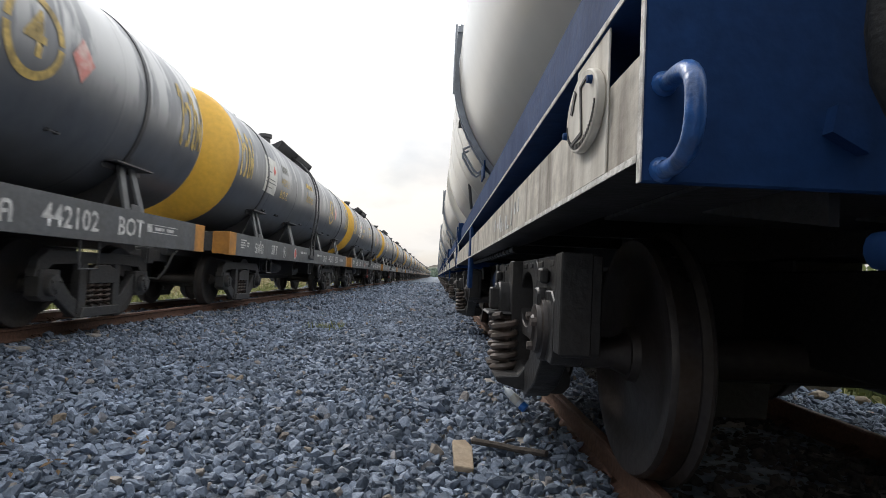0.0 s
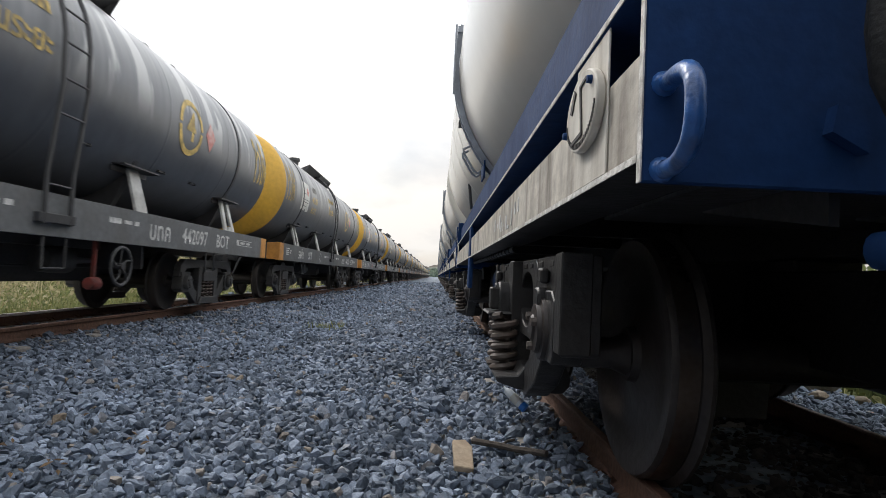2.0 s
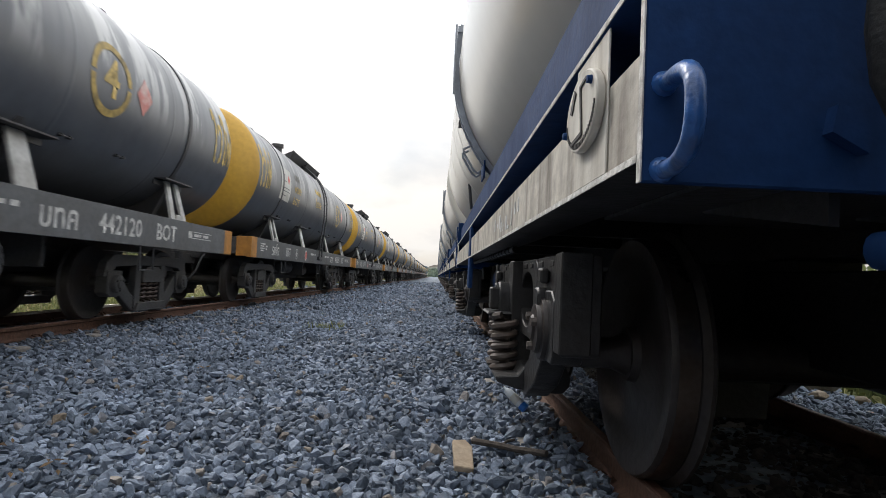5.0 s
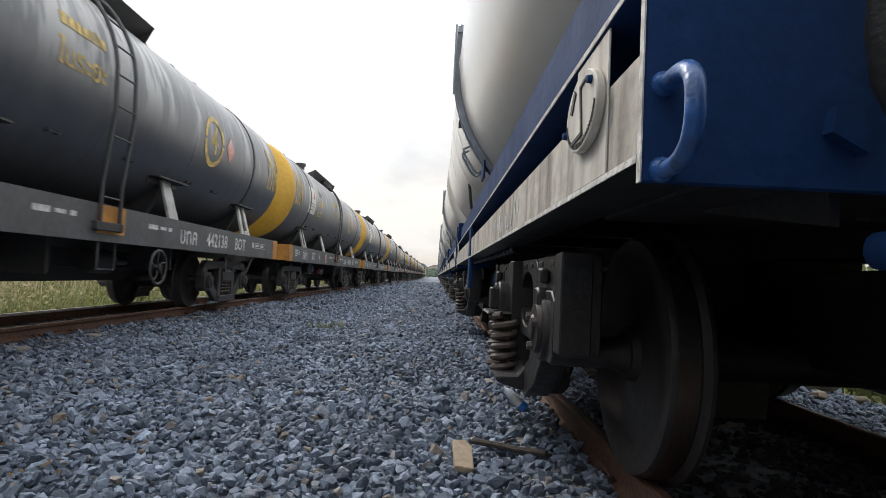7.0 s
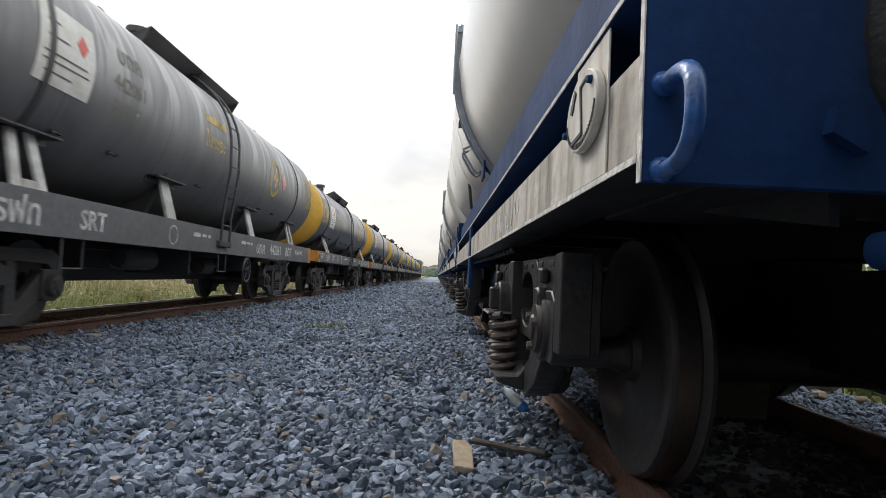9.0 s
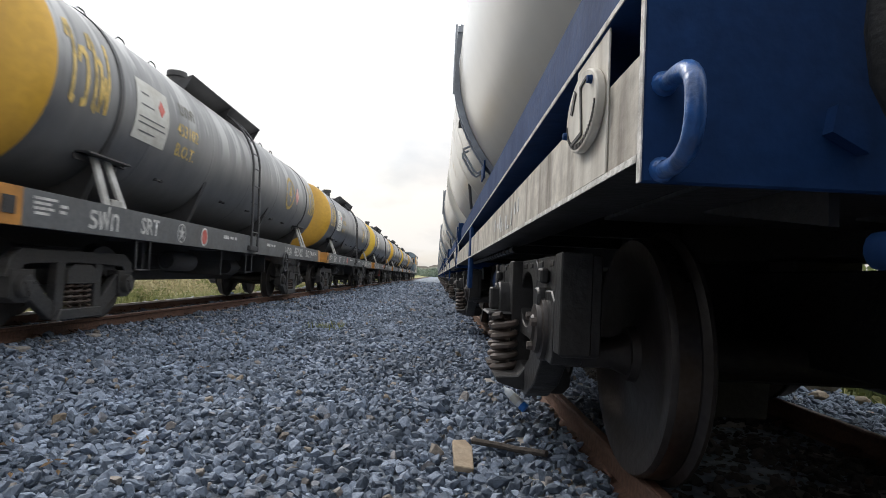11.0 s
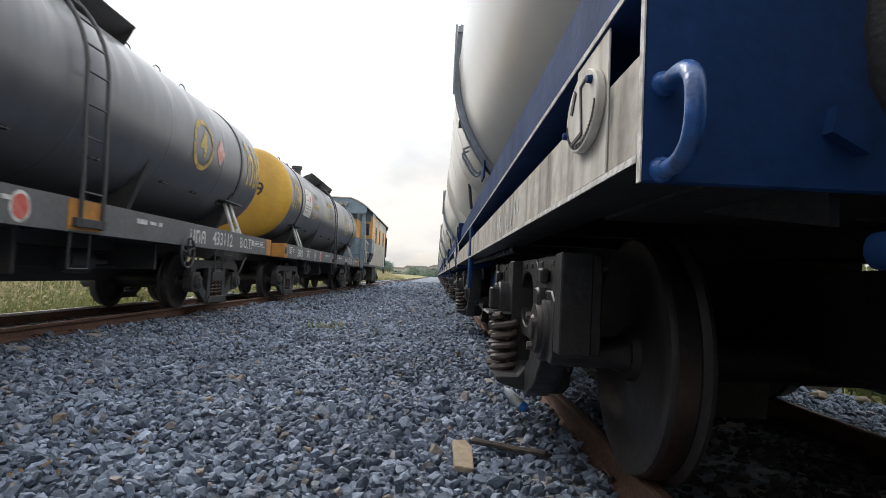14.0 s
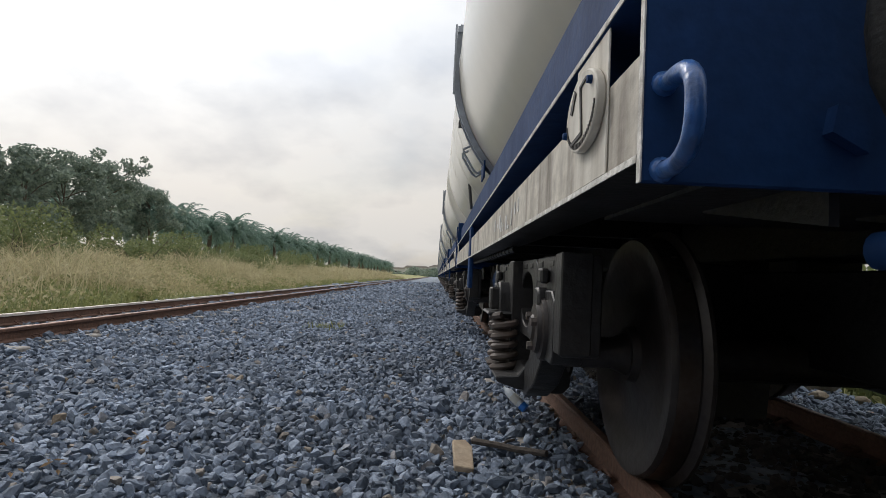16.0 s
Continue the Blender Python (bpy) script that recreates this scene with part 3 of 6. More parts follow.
def stone_forms(count=30, seed=4):
    """Angular crushed stones about 1 across: hulls of a few random points, broken flat on some sides."""
    rng = np.random.RandomState(seed)
    forms = []
    for _ in range(count):
        p = rng.normal(size=(14, 3))
        p /= np.linalg.norm(p, axis=1)[:, None]
        p *= 0.5 * rng.uniform(0.88, 1.06, (14, 1)) * rng.uniform((0.95, 0.68, 0.5), (1.4, 1.05, 0.85))
        bm = bmesh.new()
        for q in p:
            bm.verts.new(q)
        r = bmesh.ops.convex_hull(bm, input=bm.verts[:])
        loose = [v for v in bm.verts if not v.link_faces]
        bmesh.ops.delete(bm, geom=loose, context="VERTS")
        bmesh.ops.triangulate(bm, faces=bm.faces[:])
        bmesh.ops.recalc_face_normals(bm, faces=bm.faces)
        bm.verts.index_update()
        forms.append((np.array([v.co[:] for v in bm.verts]), np.array([[v.index for v in f.verts] for f in bm.faces])))
        bm.free()
    return forms


FORMS = stone_forms()


def turns(rng, k):
    q = rng.normal(size=(k, 4)) * (1, 0.35, 0.35, 1)
    q /= np.linalg.norm(q, axis=1)[:, None]
    w, x, y, z = q.T
    return np.stack([1 - 2 * (y * y + z * z), 2 * (x * y - z * w), 2 * (x * z + y * w), 2 * (x * y + z * w), 1 - 2 * (x * x + z * z), 2 * (y * z - x * w),
                     2 * (x * z - y * w), 2 * (y * z + x * w), 1 - 2 * (x * x + y * y)], 1).reshape(k, 3, 3)


def fast_mesh(name, verts, faces, mat):
    me = bpy.data.meshes.new(name)
    n, k = faces.shape
    me.vertices.add(len(verts))
    me.vertices.foreach_set("co", verts.astype(np.float32).ravel())
    me.loops.add(n * k)
    me.loops.foreach_set("vertex_index", faces.astype(np.int32).ravel())
    me.polygons.add(n)
    me.polygons.foreach_set("loop_start", np.arange(0, n * k, k, dtype=np.int32))
    me.update(calc_edges=True)
    me.shade_flat()
    me.materials.append(mat)
    return me


def ballast():
    rng = np.random.RandomState(11)
    floor = new("ballast", None)
    tagged(floor, "bed of crushed blue-grey stone between the tracks", "ballast", kind="structure")
    spots = []
    zones = [(-3.0, 1.7, 0.085, 0.11), (1.7, 6.5, 0.042, 0.066), (6.5, 13.0, 0.048, 0.074), (13.0, 28.0, 0.074, 0.10), (28.0, 75.0, 0.16, 0.19)]
    for y0, y1, step, size in zones:
        ny = int((y1 - y0) / step)
        for j in range(ny):
            y = y0 + j * step
            left = max(-6.35, -0.80 * y - 0.6)
            right = min(3.9, 0.80 * y + 0.3)
            if y < 1.7:
                left, right = -3.9, 3.4
            nx = int((right - left) / step)
            xs = left + (np.arange(nx) + rng.uniform(-0.5, 0.5, nx)) * step
            yy = y + rng.uniform(-0.5, 0.5, nx) * step
            spots += [(a, b, size * c, step) for a, b, c in zip(xs, yy, rng.uniform(0.5, 1.15, nx) * (1 + 0.5 * (rng.uniform(size=nx) > 0.9)))]
    near_r, near_l = TRACK_R - GAUGE / 2, TRACK_L + GAUGE / 2
    far_r, far_l = near_r + SIDING_GAUGE, TRACK_L - GAUGE / 2
    keep = [p for p in spots if min(abs(p[0] - q) for q in (near_r, near_l, far_r, far_l)) > 0.035 + 0.4 * p[2]]
    a = np.array(keep)
    kind = rng.randint(0, len(FORMS), len(a))
    rot = turns(rng, len(a))
    lift = np.array([bed(x) for x in a[:, 0]]) + rng.uniform(-0.8, 0.6, len(a)) * 0.5 * a[:, 2]
    lift += 0.03 * np.array([noise.noise((x * 1.3, y * 1.3, 0)) for x, y in a[:, :2]])
    inside = ((a[:, 0] > near_r) & (a[:, 0] < far_r)) | (abs(a[:, 0] - TRACK_L) < 0.5)
    lift[inside] -= 0.03
    one = (a[:, 1] > 2.35) & (a[:, 1] < 3.1) & (a[:, 0] > -0.35) & (a[:, 0] < 0.35)
    picked = np.where(one)[0][:300]
    rest = np.ones(len(a), bool)
    rest[picked] = False
    # stones between the siding rails get the wagon's shade as their colour
    in_shade = rest & (a[:, 0] > near_r + 0.12 + 0.5 * np.clip((a[:, 1] - 3.2) / 0.6, 0, 1)) & (a[:, 0] < far_r) & (a[:, 1] < 14)
    for name, mat, which in (("stones", STONE, rest & ~in_shade), ("oily_stones", STONE_SHADED, in_shade)):
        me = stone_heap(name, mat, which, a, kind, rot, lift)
        tagged(part(name, me, mat, floor, "" if name == "stones" else "stones darkened to imitate the shade under the standing wagons"), kind="stuff")
    singles = [fast_mesh("stone", p, tri, STONE_ONE) for p, tri in FORMS]
    for i in picked:
        m = Matrix(rot[i].tolist()).to_4x4()
        part("stone", singles[kind[i]], STONE_ONE, floor, at=Matrix.Translation((a[i, 0], a[i, 1], lift[i])) @ m @ Matrix.Scale(a[i, 2], 4))


def stone_heap(name, mat, which, a, kind, rot, lift):
    vs, fs, base = [], [], 0
    for i, (pts, tri) in enumerate(FORMS):
        m = which & (kind == i)
        v = np.einsum("kij,kvj->kvi", rot[m], pts[None] * a[m, 2][:, None, None]) + np.stack([a[m, 0], a[m, 1], lift[m]], 1)[:, None, :]
        k = v.shape[0]
        vs.append(v.reshape(-1, 3))
        fs.append((tri[None] + len(pts) * np.arange(k)[:, None, None]).reshape(-1, 3) + base)
        base += k * len(pts)
    return fast_mesh(name, np.concatenate(vs), np.concatenate(fs), mat)


# ---- running gear shared by all vehicles ----
WHEEL_R = 0.45


def wheelset_mesh(gauge=GAUGE, mat=None):
    s = Shape()
    d = (gauge - GAUGE) / 2
    for side in (-1, 1):
        prof = [(0.0, 0.075), (0.10, 0.075), (0.11, 0.045), (0.20, 0.020), (0.34, 0.035), (0.385, 0.062), (WHEEL_R - 0.01, 0.065), (WHEEL_R - 0.002, 0.05), (WHEEL_R + 0.002, -0.03), (WHEEL_R + 0.012, -0.04),
                (WHEEL_R + 0.028, -0.048), (WHEEL_R + 0.028, -0.06), (WHEEL_R + 0.015, -0.07), (0.39, -0.07), (0.34, -0.03), (0.20, -0.02), (0.12, -0.06), (0.0, -0.06)]
        s.lathe([(r, side * (gauge / 2 + h)) for r, h in prof], "x", n=44 if mat else 26)
    s.lathe([(0.0, -0.84 - d), (0.06, -0.84 - d), (0.06, -0.66 - d), (0.085, -0.6 - d), (0.085, 0.6 + d), (0.06, 0.66 + d), (0.06, 0.84 + d), (0.0, 0.84 + d)], "x", n=16)
    return s.mesh("wheelset", mat or WHEEL)


def side_frame_shape(x0, x1):
    """Deep cast side frame: level top chord close under the sill, broad arms sloping down to the spring nest."""
    s = Shape()
    s.prism([(-1.12, 0.52), (-1.08, 0.70), (-0.92, 0.80), (0.92, 0.80), (1.08, 0.70), (1.12, 0.52), (0.98, 0.55), (0.86, 0.65), (0.40, 0.67), (-0.40, 0.67), (-0.86, 0.65), (-0.98, 0.55)], "x", x0, x1)
    for e in (-1, 1):
        s.prism([(e * a, b) for a, b in [(1.04, 0.52), (0.84, 0.34), (0.44, 0.09), (0.25, 0.09), (0.28, 0.22), (0.50, 0.32), (0.76, 0.56)]], "x", x0 + 0.004, x1 - 0.004)
        s.prism([(e * a, b) for a, b in [(0.27, 0.12), (0.42, 0.12), (0.40, 0.68), (0.27, 0.68)]], "x", x0 + 0.008, x1 + 0.012)
        s.prism([(e * a, b) for a, b in [(0.76, 0.33), (0.84, 0.28), (0.99, 0.28), (1.08, 0.33), (1.08, 0.60), (0.76, 0.60)]], "x", x0 - 0.03, x1 + 0.02)
    s.prism([(-0.42, 0.08), (0.42, 0.08), (0.36, 0.19), (-0.36, 0.19)], "x", x0 - 0.05, x1 + 0.05)
    return s


def bogie_meshes():
    frame_me = side_frame_shape(0.76, 0.86).mesh("side_frame", BOGIE, 30, 0.008)
    s = Shape()
    s.prism([(-0.27, 0.45), (0.27, 0.45), (0.27, 0.60), (0.15, 0.66), (-0.15, 0.66), (-0.27, 0.60)], "x", -0.90, 0.90)
    s.lathe([(0.22, 0.62), (0.22, 0.80), (0.0, 0.80)], "z", n=20)
    bolster_me = s.mesh("bogie", BOGIE, 30, 0.008)
    s = Shape()
    s.box(-0.7, 0.7, -0.05, 0.05, 0.30, 0.40)
    beam_me = s.mesh("brake_beam", BOGIE, 30, 0.008)
    sp = Shape()
    for y in (-0.17, 0.0, 0.17):
        h = helix(0.81, y, 0.20, 0.455, 0.062, 0.016, 4.5, 9)
        sp.add(h.v, h.f)
    spring_me = sp.mesh("spring_nest", SPRING)
    c = Shape()
    c.lathe([(0.0, 0.10), (0.05, 0.10), (0.06, 0.085), (0.105, 0.08), (0.115, 0.06), (0.115, 0.0)], "x", n=20)
    for i in range(3):
        a = 2 * math.pi * i / 3 + 0.5
        c.lathe([(0.0, 0.10), (0.016, 0.10), (0.016, 0.07)], "x", at=(0, 0.075 * math.cos(a), 0.075 * math.sin(a)), n=6)
    cap_me = c.mesh("axle_cap", BOGIE)
    return frame_me, bolster_me, beam_me, spring_me, cap_me, wheelset_mesh()


FRAME_ME, BOGIE_ME, BEAM_ME, SPRING_ME, CAP_ME, WHEELSET_ME = bogie_meshes()


def bogie(thing, y, rolls=False):
    b = part("bogie", BOGIE_ME, BOGIE, thing, "black cast bogie with coil springs", at=(0, y, 0))
    for rz in (0, 180):
        part("side_frame", FRAME_ME, BOGIE, b, at=pose(0, 0, 0, 0, 0, rz))
        part("spring_nest", SPRING_ME, SPRING, b, "dark steel coil springs", at=pose(0, 0, 0, 0, 0, rz))
    for e in (-0.57, 0.57):
        part("brake_beam", BEAM_ME, BOGIE, b, at=(0, e, 0))
    for e in (-0.915, 0.915):
        w = part("wheelset", WHEELSET_ME, WHEEL, b, "dark steel wheels on one axle", at=(0, e, WHEEL_R))
        for sx in (0, 180):
            part("axle_cap", CAP_ME, BOGIE, b, at=pose(0.86 if sx == 0 else -0.86, e, WHEEL_R - 0.01, 0, 0, sx))
    return b


# ---- oil wagons of the passing train ----
def wrapped(me, r, zc, y, z):
    """Bends flat lettering or a flat sheet onto a tank of radius r at height z."""
    bm = bmesh.new()
    bm.from_mesh(me)
    zs = [v.co.z for v in bm.verts]
    lo, hi = min(zs), max(zs)
    k = max(1, int((hi - lo) / 0.07))
    for i in range(1, k):
        bmesh.ops.bisect_plane(bm, geom=bm.verts[:] + bm.edges[:] + bm.faces[:], plane_co=(0, 0, lo + (hi - lo) * i / k), plane_no=(0, 0, 1))
    a0 = math.asin((z - zc) / r)
    for v in bm.verts:
        a, rr = a0 + v.co.z / r, r + 0.005 + v.co.x
        v.co = (rr * math.cos(a), y + v.co.y, zc + rr * math.sin(a))
    bm.to_mesh(me)
    bm.free()
    return me


def flat_sheet(poly, thick=0.002):
    s = Shape()
    s.prism(poly, "x", 0.0, thick)
    return s


def ring_sheet(r0, r1, gap=0.0, n=40, squeeze=1.0):
    """A stencilled ring, with two small breaks."""
    s = Shape()
    for half in (0, 1):
        a0, a1 = math.pi * half + gap, math.pi * (half + 1) - gap
        pts = [(r * math.cos(a0 + (a1 - a0) * i / (n // 2)) * squeeze, r * math.sin(a0 + (a1 - a0) * i / (n // 2))) for r in (r0, r1) for i in range(n // 2 + 1)]
        m = n // 2 + 1
        s.add([(0.002, a, b) for a, b in pts], [(i, i + 1, m + i + 1, m + i) for i in range(m - 1)])
    return s


def tank_parts(w, r, zc, s0, s1, end_mat_near):
    seams = [s0 + (s1 - s0) * i / 6 for i in range(7)]
    prof = [(r, s0)]
    for y in seams[1:-1]:
        prof += [(r, y - 0.03), (r, y - 0.02), (r + 0.004, y - 0.008), (r + 0.004, y + 0.008), (r, y + 0.02), (r, y + 0.03)]
    prof += [(r, s1)]
    sh = Shape()
    sh.lathe(prof, "y", (0, 0, zc), 72)
    tank = part("tank", sh, TANK, w, "black painted steel tank shell, greyer towards the top, with streaks")
    depth = 0.30 * r
    for y, sgn, mat, lab in ((s0, -1, end_mat_near, "dished yellow tank end"), (s1, 1, TANK, "dished black tank end")):
        d = Shape()
        d.lathe([(r * math.cos(a), y + sgn * depth * math.sin(a)) for a in [math.pi / 2 * i / 10 for i in range(11)]], "y", (0, 0, zc), 72)
        part("tank_end", d, mat, w, lab)
    return tank


def ladder_parts(w, r, zc, y):
    for dy in (-0.19, 0.19):
        s = Shape()
        path = [(1.245, y + dy, 1.02), (1.245, y + dy, 1.5), (r + 0.10, y + dy, zc - 0.35)]
        path += [((r + 0.09) * math.cos(a), y + dy, zc + (r + 0.09) * math.sin(a)) for a in [0.1 + 1.1 * i / 8 for i in range(9)]]
        s.tube(path, 0.022, 6)
        part("ladder_rail", s, STRAP, w)
    rung = Shape()
    rung.tube([(0, -0.19, 0), (0, 0.19, 0)], 0.011, 6)
    me = rung.mesh("rung", STRAP)
    for p in [(1.245, 1.08), (1.245, 1.38), (r + 0.08, zc - 0.6), (r + 0.10, zc - 0.28)] + [((r + 0.09) * math.cos(a), zc + (r + 0.09) * math.sin(a)) for a in (0.04, 0.28, 0.52, 0.76, 1.0)]:
        part("rung", me, STRAP, w, at=(p[0], y, p[1]))
    b = Shape()
    b.box(1.18, 1.26, y - 0.26, y + 0.26, 1.03, 1.12)
    part("ladder_step", b, STRAP, w, bevel=0.006)


def walkway_parts(w, r, zc, y0, y1):
    """The dark sheet guards along the tank top, with gussets and the manhole lid."""
    top = zc + r
    for sx in (1, -1):
        s = Shape()
        s.prism([(0.42 * sx, top - 0.13), (0.74 * sx, top + 0.05), (0.73 * sx, top + 0.07), (0.38 * sx, top - 0.10)], "y", y0, y1)
        part("walkway_guard", s, STRAP, w, "dark sheet-metal guard along the tank top")
        for y in (y0, (y0 + y1) / 2, y1 - 0.015):
            g = Shape()
            g.prism([(0.73 * sx, top + 0.048), (0.40 * sx, top - 0.125), (0.60 * sx, top - 0.20)], "y", y, y + 0.012)
            part("guard_gusset", g, STRAP, w)
    lid = Shape()
    lid.lathe([(0.0, top + 0.20), (0.27, top + 0.20), (0.30, top + 0.18), (0.30, top - 0.02)], "z", (0, (y0 + y1) / 2 + 0.4, 0), 24)
    part("manhole_lid", lid, STRAP, w, "round manhole lid")


def saddle_meshes(r, zc):
    """End saddle: two slanted flat bars and a shelf angle; and the single flat middle leg."""
    reach = 0.90 if r < 1.2 else 0.97
    zt = zc - math.sqrt(r * r - reach ** 2)
    def leaning(s, y0, y1, y2, y3):
        """A flat bar from the sill in to the tank: foot y0 to y1, head y2 to y3."""
        zh = zt - 0.02
        s.add([(x, y, z) for x, y, z in ((1.10, y0, 1.31), (1.14, y0, 1.31), (1.14, y1, 1.31), (1.10, y1, 1.31), (reach - 0.02, y2, zh), (reach + 0.02, y2, zh), (reach + 0.02, y3, zh), (reach - 0.02, y3, zh))],
              [(0, 1, 2, 3), (7, 6, 5, 4), (0, 4, 5, 1), (1, 5, 6, 2), (2, 6, 7, 3), (3, 7, 4, 0)])
    v = Shape()
    leaning(v, -0.24, -0.12, -0.17, -0.05)
    leaning(v, 0.10, 0.22, 0.08, 0.20)
    v.box(1.098, 1.142, -0.12, 0.10, 1.312, 1.39)
    foot = Shape()
    leaning(foot, -0.14, 0.14, -0.12, 0.12)
    shelf = Shape()
    shelf.box(reach - 0.04, reach + 0.14, -0.42, 0.42, zt - 0.03, zt - 0.01)
    shelf.box(reach - 0.04, reach - 0.025, -0.42, 0.42, zt - 0.10, zt - 0.03)
    return v.mesh("saddle_bar", LEG, 30, 0.004), foot.mesh("saddle_leg", LEG, 30, 0.004), shelf.mesh("saddle_shelf", STRAP, 30, 0.003)


def sole_parts(w, low):
    near = 0.15
    p = [(1.20, low), (1.20, 1.31), (1.11, 1.31), (1.11, 1.293), (1.184, 1.293), (1.184, low + 0.017), (1.11, low + 0.017), (1.11, low)]
    for sx in (1, -1):
        s = Shape()
        s.prism([(a * sx, b) for a, b in p], "y", near + 0.34, SOLE - 0.34)
        part("sole_bar", s, FRAME, w, "long grey steel side sill")
        for a, b in ((near, near + 0.34), (SOLE - 0.34, SOLE)):
            o = Shape()
            o.prism([(q * sx, z) for q, z in p], "y", a, b)
            part("sole_bar_end", o, ORANGE, w, "orange painted sill end")
    for y, e in ((near, 1), (SOLE, -1)):
        y0, y1 = sorted((y + 0.004 * e, y + 0.05 * e))
        h = Shape()
        h.box(-0.90, 0.90, y0, y1, low + 0.05, 1.29)
        beam = part("headstock", h, BOGIE, w, "black end beam", bevel=0.008)
        for sx in (1, -1):
            h = Shape()
            h.box(*sorted((0.905 * sx, 1.185 * sx)), y0 - 0.002, y1 + 0.002, low + 0.01, 1.305)
            part("beam_end", h, ORANGE, beam, "orange painted end of the beam", bevel=0.008)
    c = Shape()
    c.box(-0.2, 0.2, 0.06, SOLE - 0.06, 0.86, 1.24)
    part("centre_sill", c, BOGIE, w, "dark centre sill", bevel=0.006)
    c = Shape()
    c.box(-1.05, 1.05, 0.4, SOLE - 0.4, 1.27, 1.285)
    part("deck_plate", c, BOGIE, w)
    c = Shape()
    c.box(-1.1, 1.1, -0.06, 0.06, 1.02, 1.265)
    me = c.mesh("cross_member", BOGIE, 30, 0.006)
    for y in (2.7, 4.4, 6.0, 7.3, 8.8, 10.4):
        part("cross_member", me, BOGIE, w, at=(0, y, 0))


COUPLER = Shape()
COUPLER.box(-0.09, 0.09, -0.40, 0.3, 0.74, 0.92).prism([(-0.17, -0.42), (0.14, -0.42), (0.16, -0.56), (0.05, -0.62), (0.02, -0.50), (-0.06, -0.50), (-0.10, -0.64), (-0.18, -0.60)], "z", 0.70, 0.96)
COUPLER_ME = COUPLER.mesh("coupler", BOGIE, 30, 0.01)
HOSE = Shape()
HOSE.tube([(0.38, 0.02, 0.92), (0.38, -0.12, 0.86), (0.36, -0.30, 0.62), (0.30, -0.45, 0.46), (0.2, -0.55, 0.47)], 0.022, 8)
HOSE_ME = HOSE.mesh("brake_hose", RUBBER)


def gear_parts(w, hy, hz):
    """Couplers, hoses, air tanks, brake rigging and the hand wheel below the frame."""
    for y, rz in ((0, 0), (SOLE, 180)):
        part("coupler", COUPLER_ME, BOGIE, w, at=pose(0, y, 0, 0, 0, rz))
        part("brake_hose", HOSE_ME, RUBBER, w, at=pose(0, y, 0, 0, 0, rz))
    a = Shape()
    a.lathe([(0.0, -0.45), (0.12, -0.44), (0.16, -0.38), (0.16, 0.38), (0.12, 0.44), (0.0, 0.45)], "y", (0.55, 5.1, 0.76), 20)
    part("air_reservoir", a, BOGIE, w, "dark cylindrical air tank")
    b = Shape()
    b.lathe([(0.0, -0.25), (0.14, -0.25), (0.16, 0.0), (0.16, 0.2), (0.05, 0.25), (0.03, 0.7), (0.0, 0.7)], "y", (0.35, 8.0, 0.70), 18)
    part("brake_cylinder", b, BOGIE, w)
    for x, z, rr in ((0.2, 0.62, 0.018), (-0.25, 0.70, 0.015)):
        r = Shape()
        r.tube([(x, 2.9, z), (x, 10.2, z)], rr, 6)
        part("brake_rod", r, BOGIE, w)
    for x0, x1, y, z in ((-0.6, 0.8, 6.3, 0.55), (0.1, 0.7, 3.6, 0.62), (-0.3, 0.75, 9.2, 0.62)):
        r = Shape()
        r.box(x0, x1, y, y + 0.06, z, 0.98)
        part("hanger", r, BOGIE, w)
    r = Shape()
    r.prism([(0.7, 0.98), (12.7, 0.98), (12.3, 0.54), (10.0, 0.52), (9.7, 0.42), (3.6, 0.42), (3.3, 0.52), (1.1, 0.54)], "x", -0.24, -0.205)
    part("truss_plate", r, BOGIE, w, "deep black fish-bellied beam")
    h = Shape()
    h.tube([(1.26, hy + 0.21 * math.cos(t), hz + 0.21 * math.sin(t)) for t in [2 * math.pi * i / 24 for i in range(24)]], 0.018, 7, closed=True)
    for i in range(5):
        t = 2 * math.pi * i / 5 + 0.3
        h.tube([(1.25, hy, hz), (1.265, hy + 0.12 * math.cos(t + 0.25), hz + 0.12 * math.sin(t + 0.25)), (1.26, hy + 0.21 * math.cos(t), hz + 0.21 * math.sin(t))], 0.012, 6)
    h.lathe([(0.0, 1.29), (0.04, 1.29), (0.04, 1.206), (0.0, 1.206)], "x", (0, hy, hz), 10)
    part("hand_wheel", h, STRAP, w, "iron brake hand wheel")
    for y in (6.55, 10.35, 2.5):
        s = Shape()
        s.tube([(1.17, y, 1.0), (1.17, y, 0.62), (1.17, y + 0.34, 0.62), (1.17, y + 0.34, 1.0)], 0.014, 6)
        part("foot_stirrup", s, STRAP, w)


TEXTS = {}


def text_mesh(text, size, mat):
    key = (text, size, mat.name)
    if key not in TEXTS:
        TEXTS[key] = lettering(text, size, mat)
    return TEXTS[key]


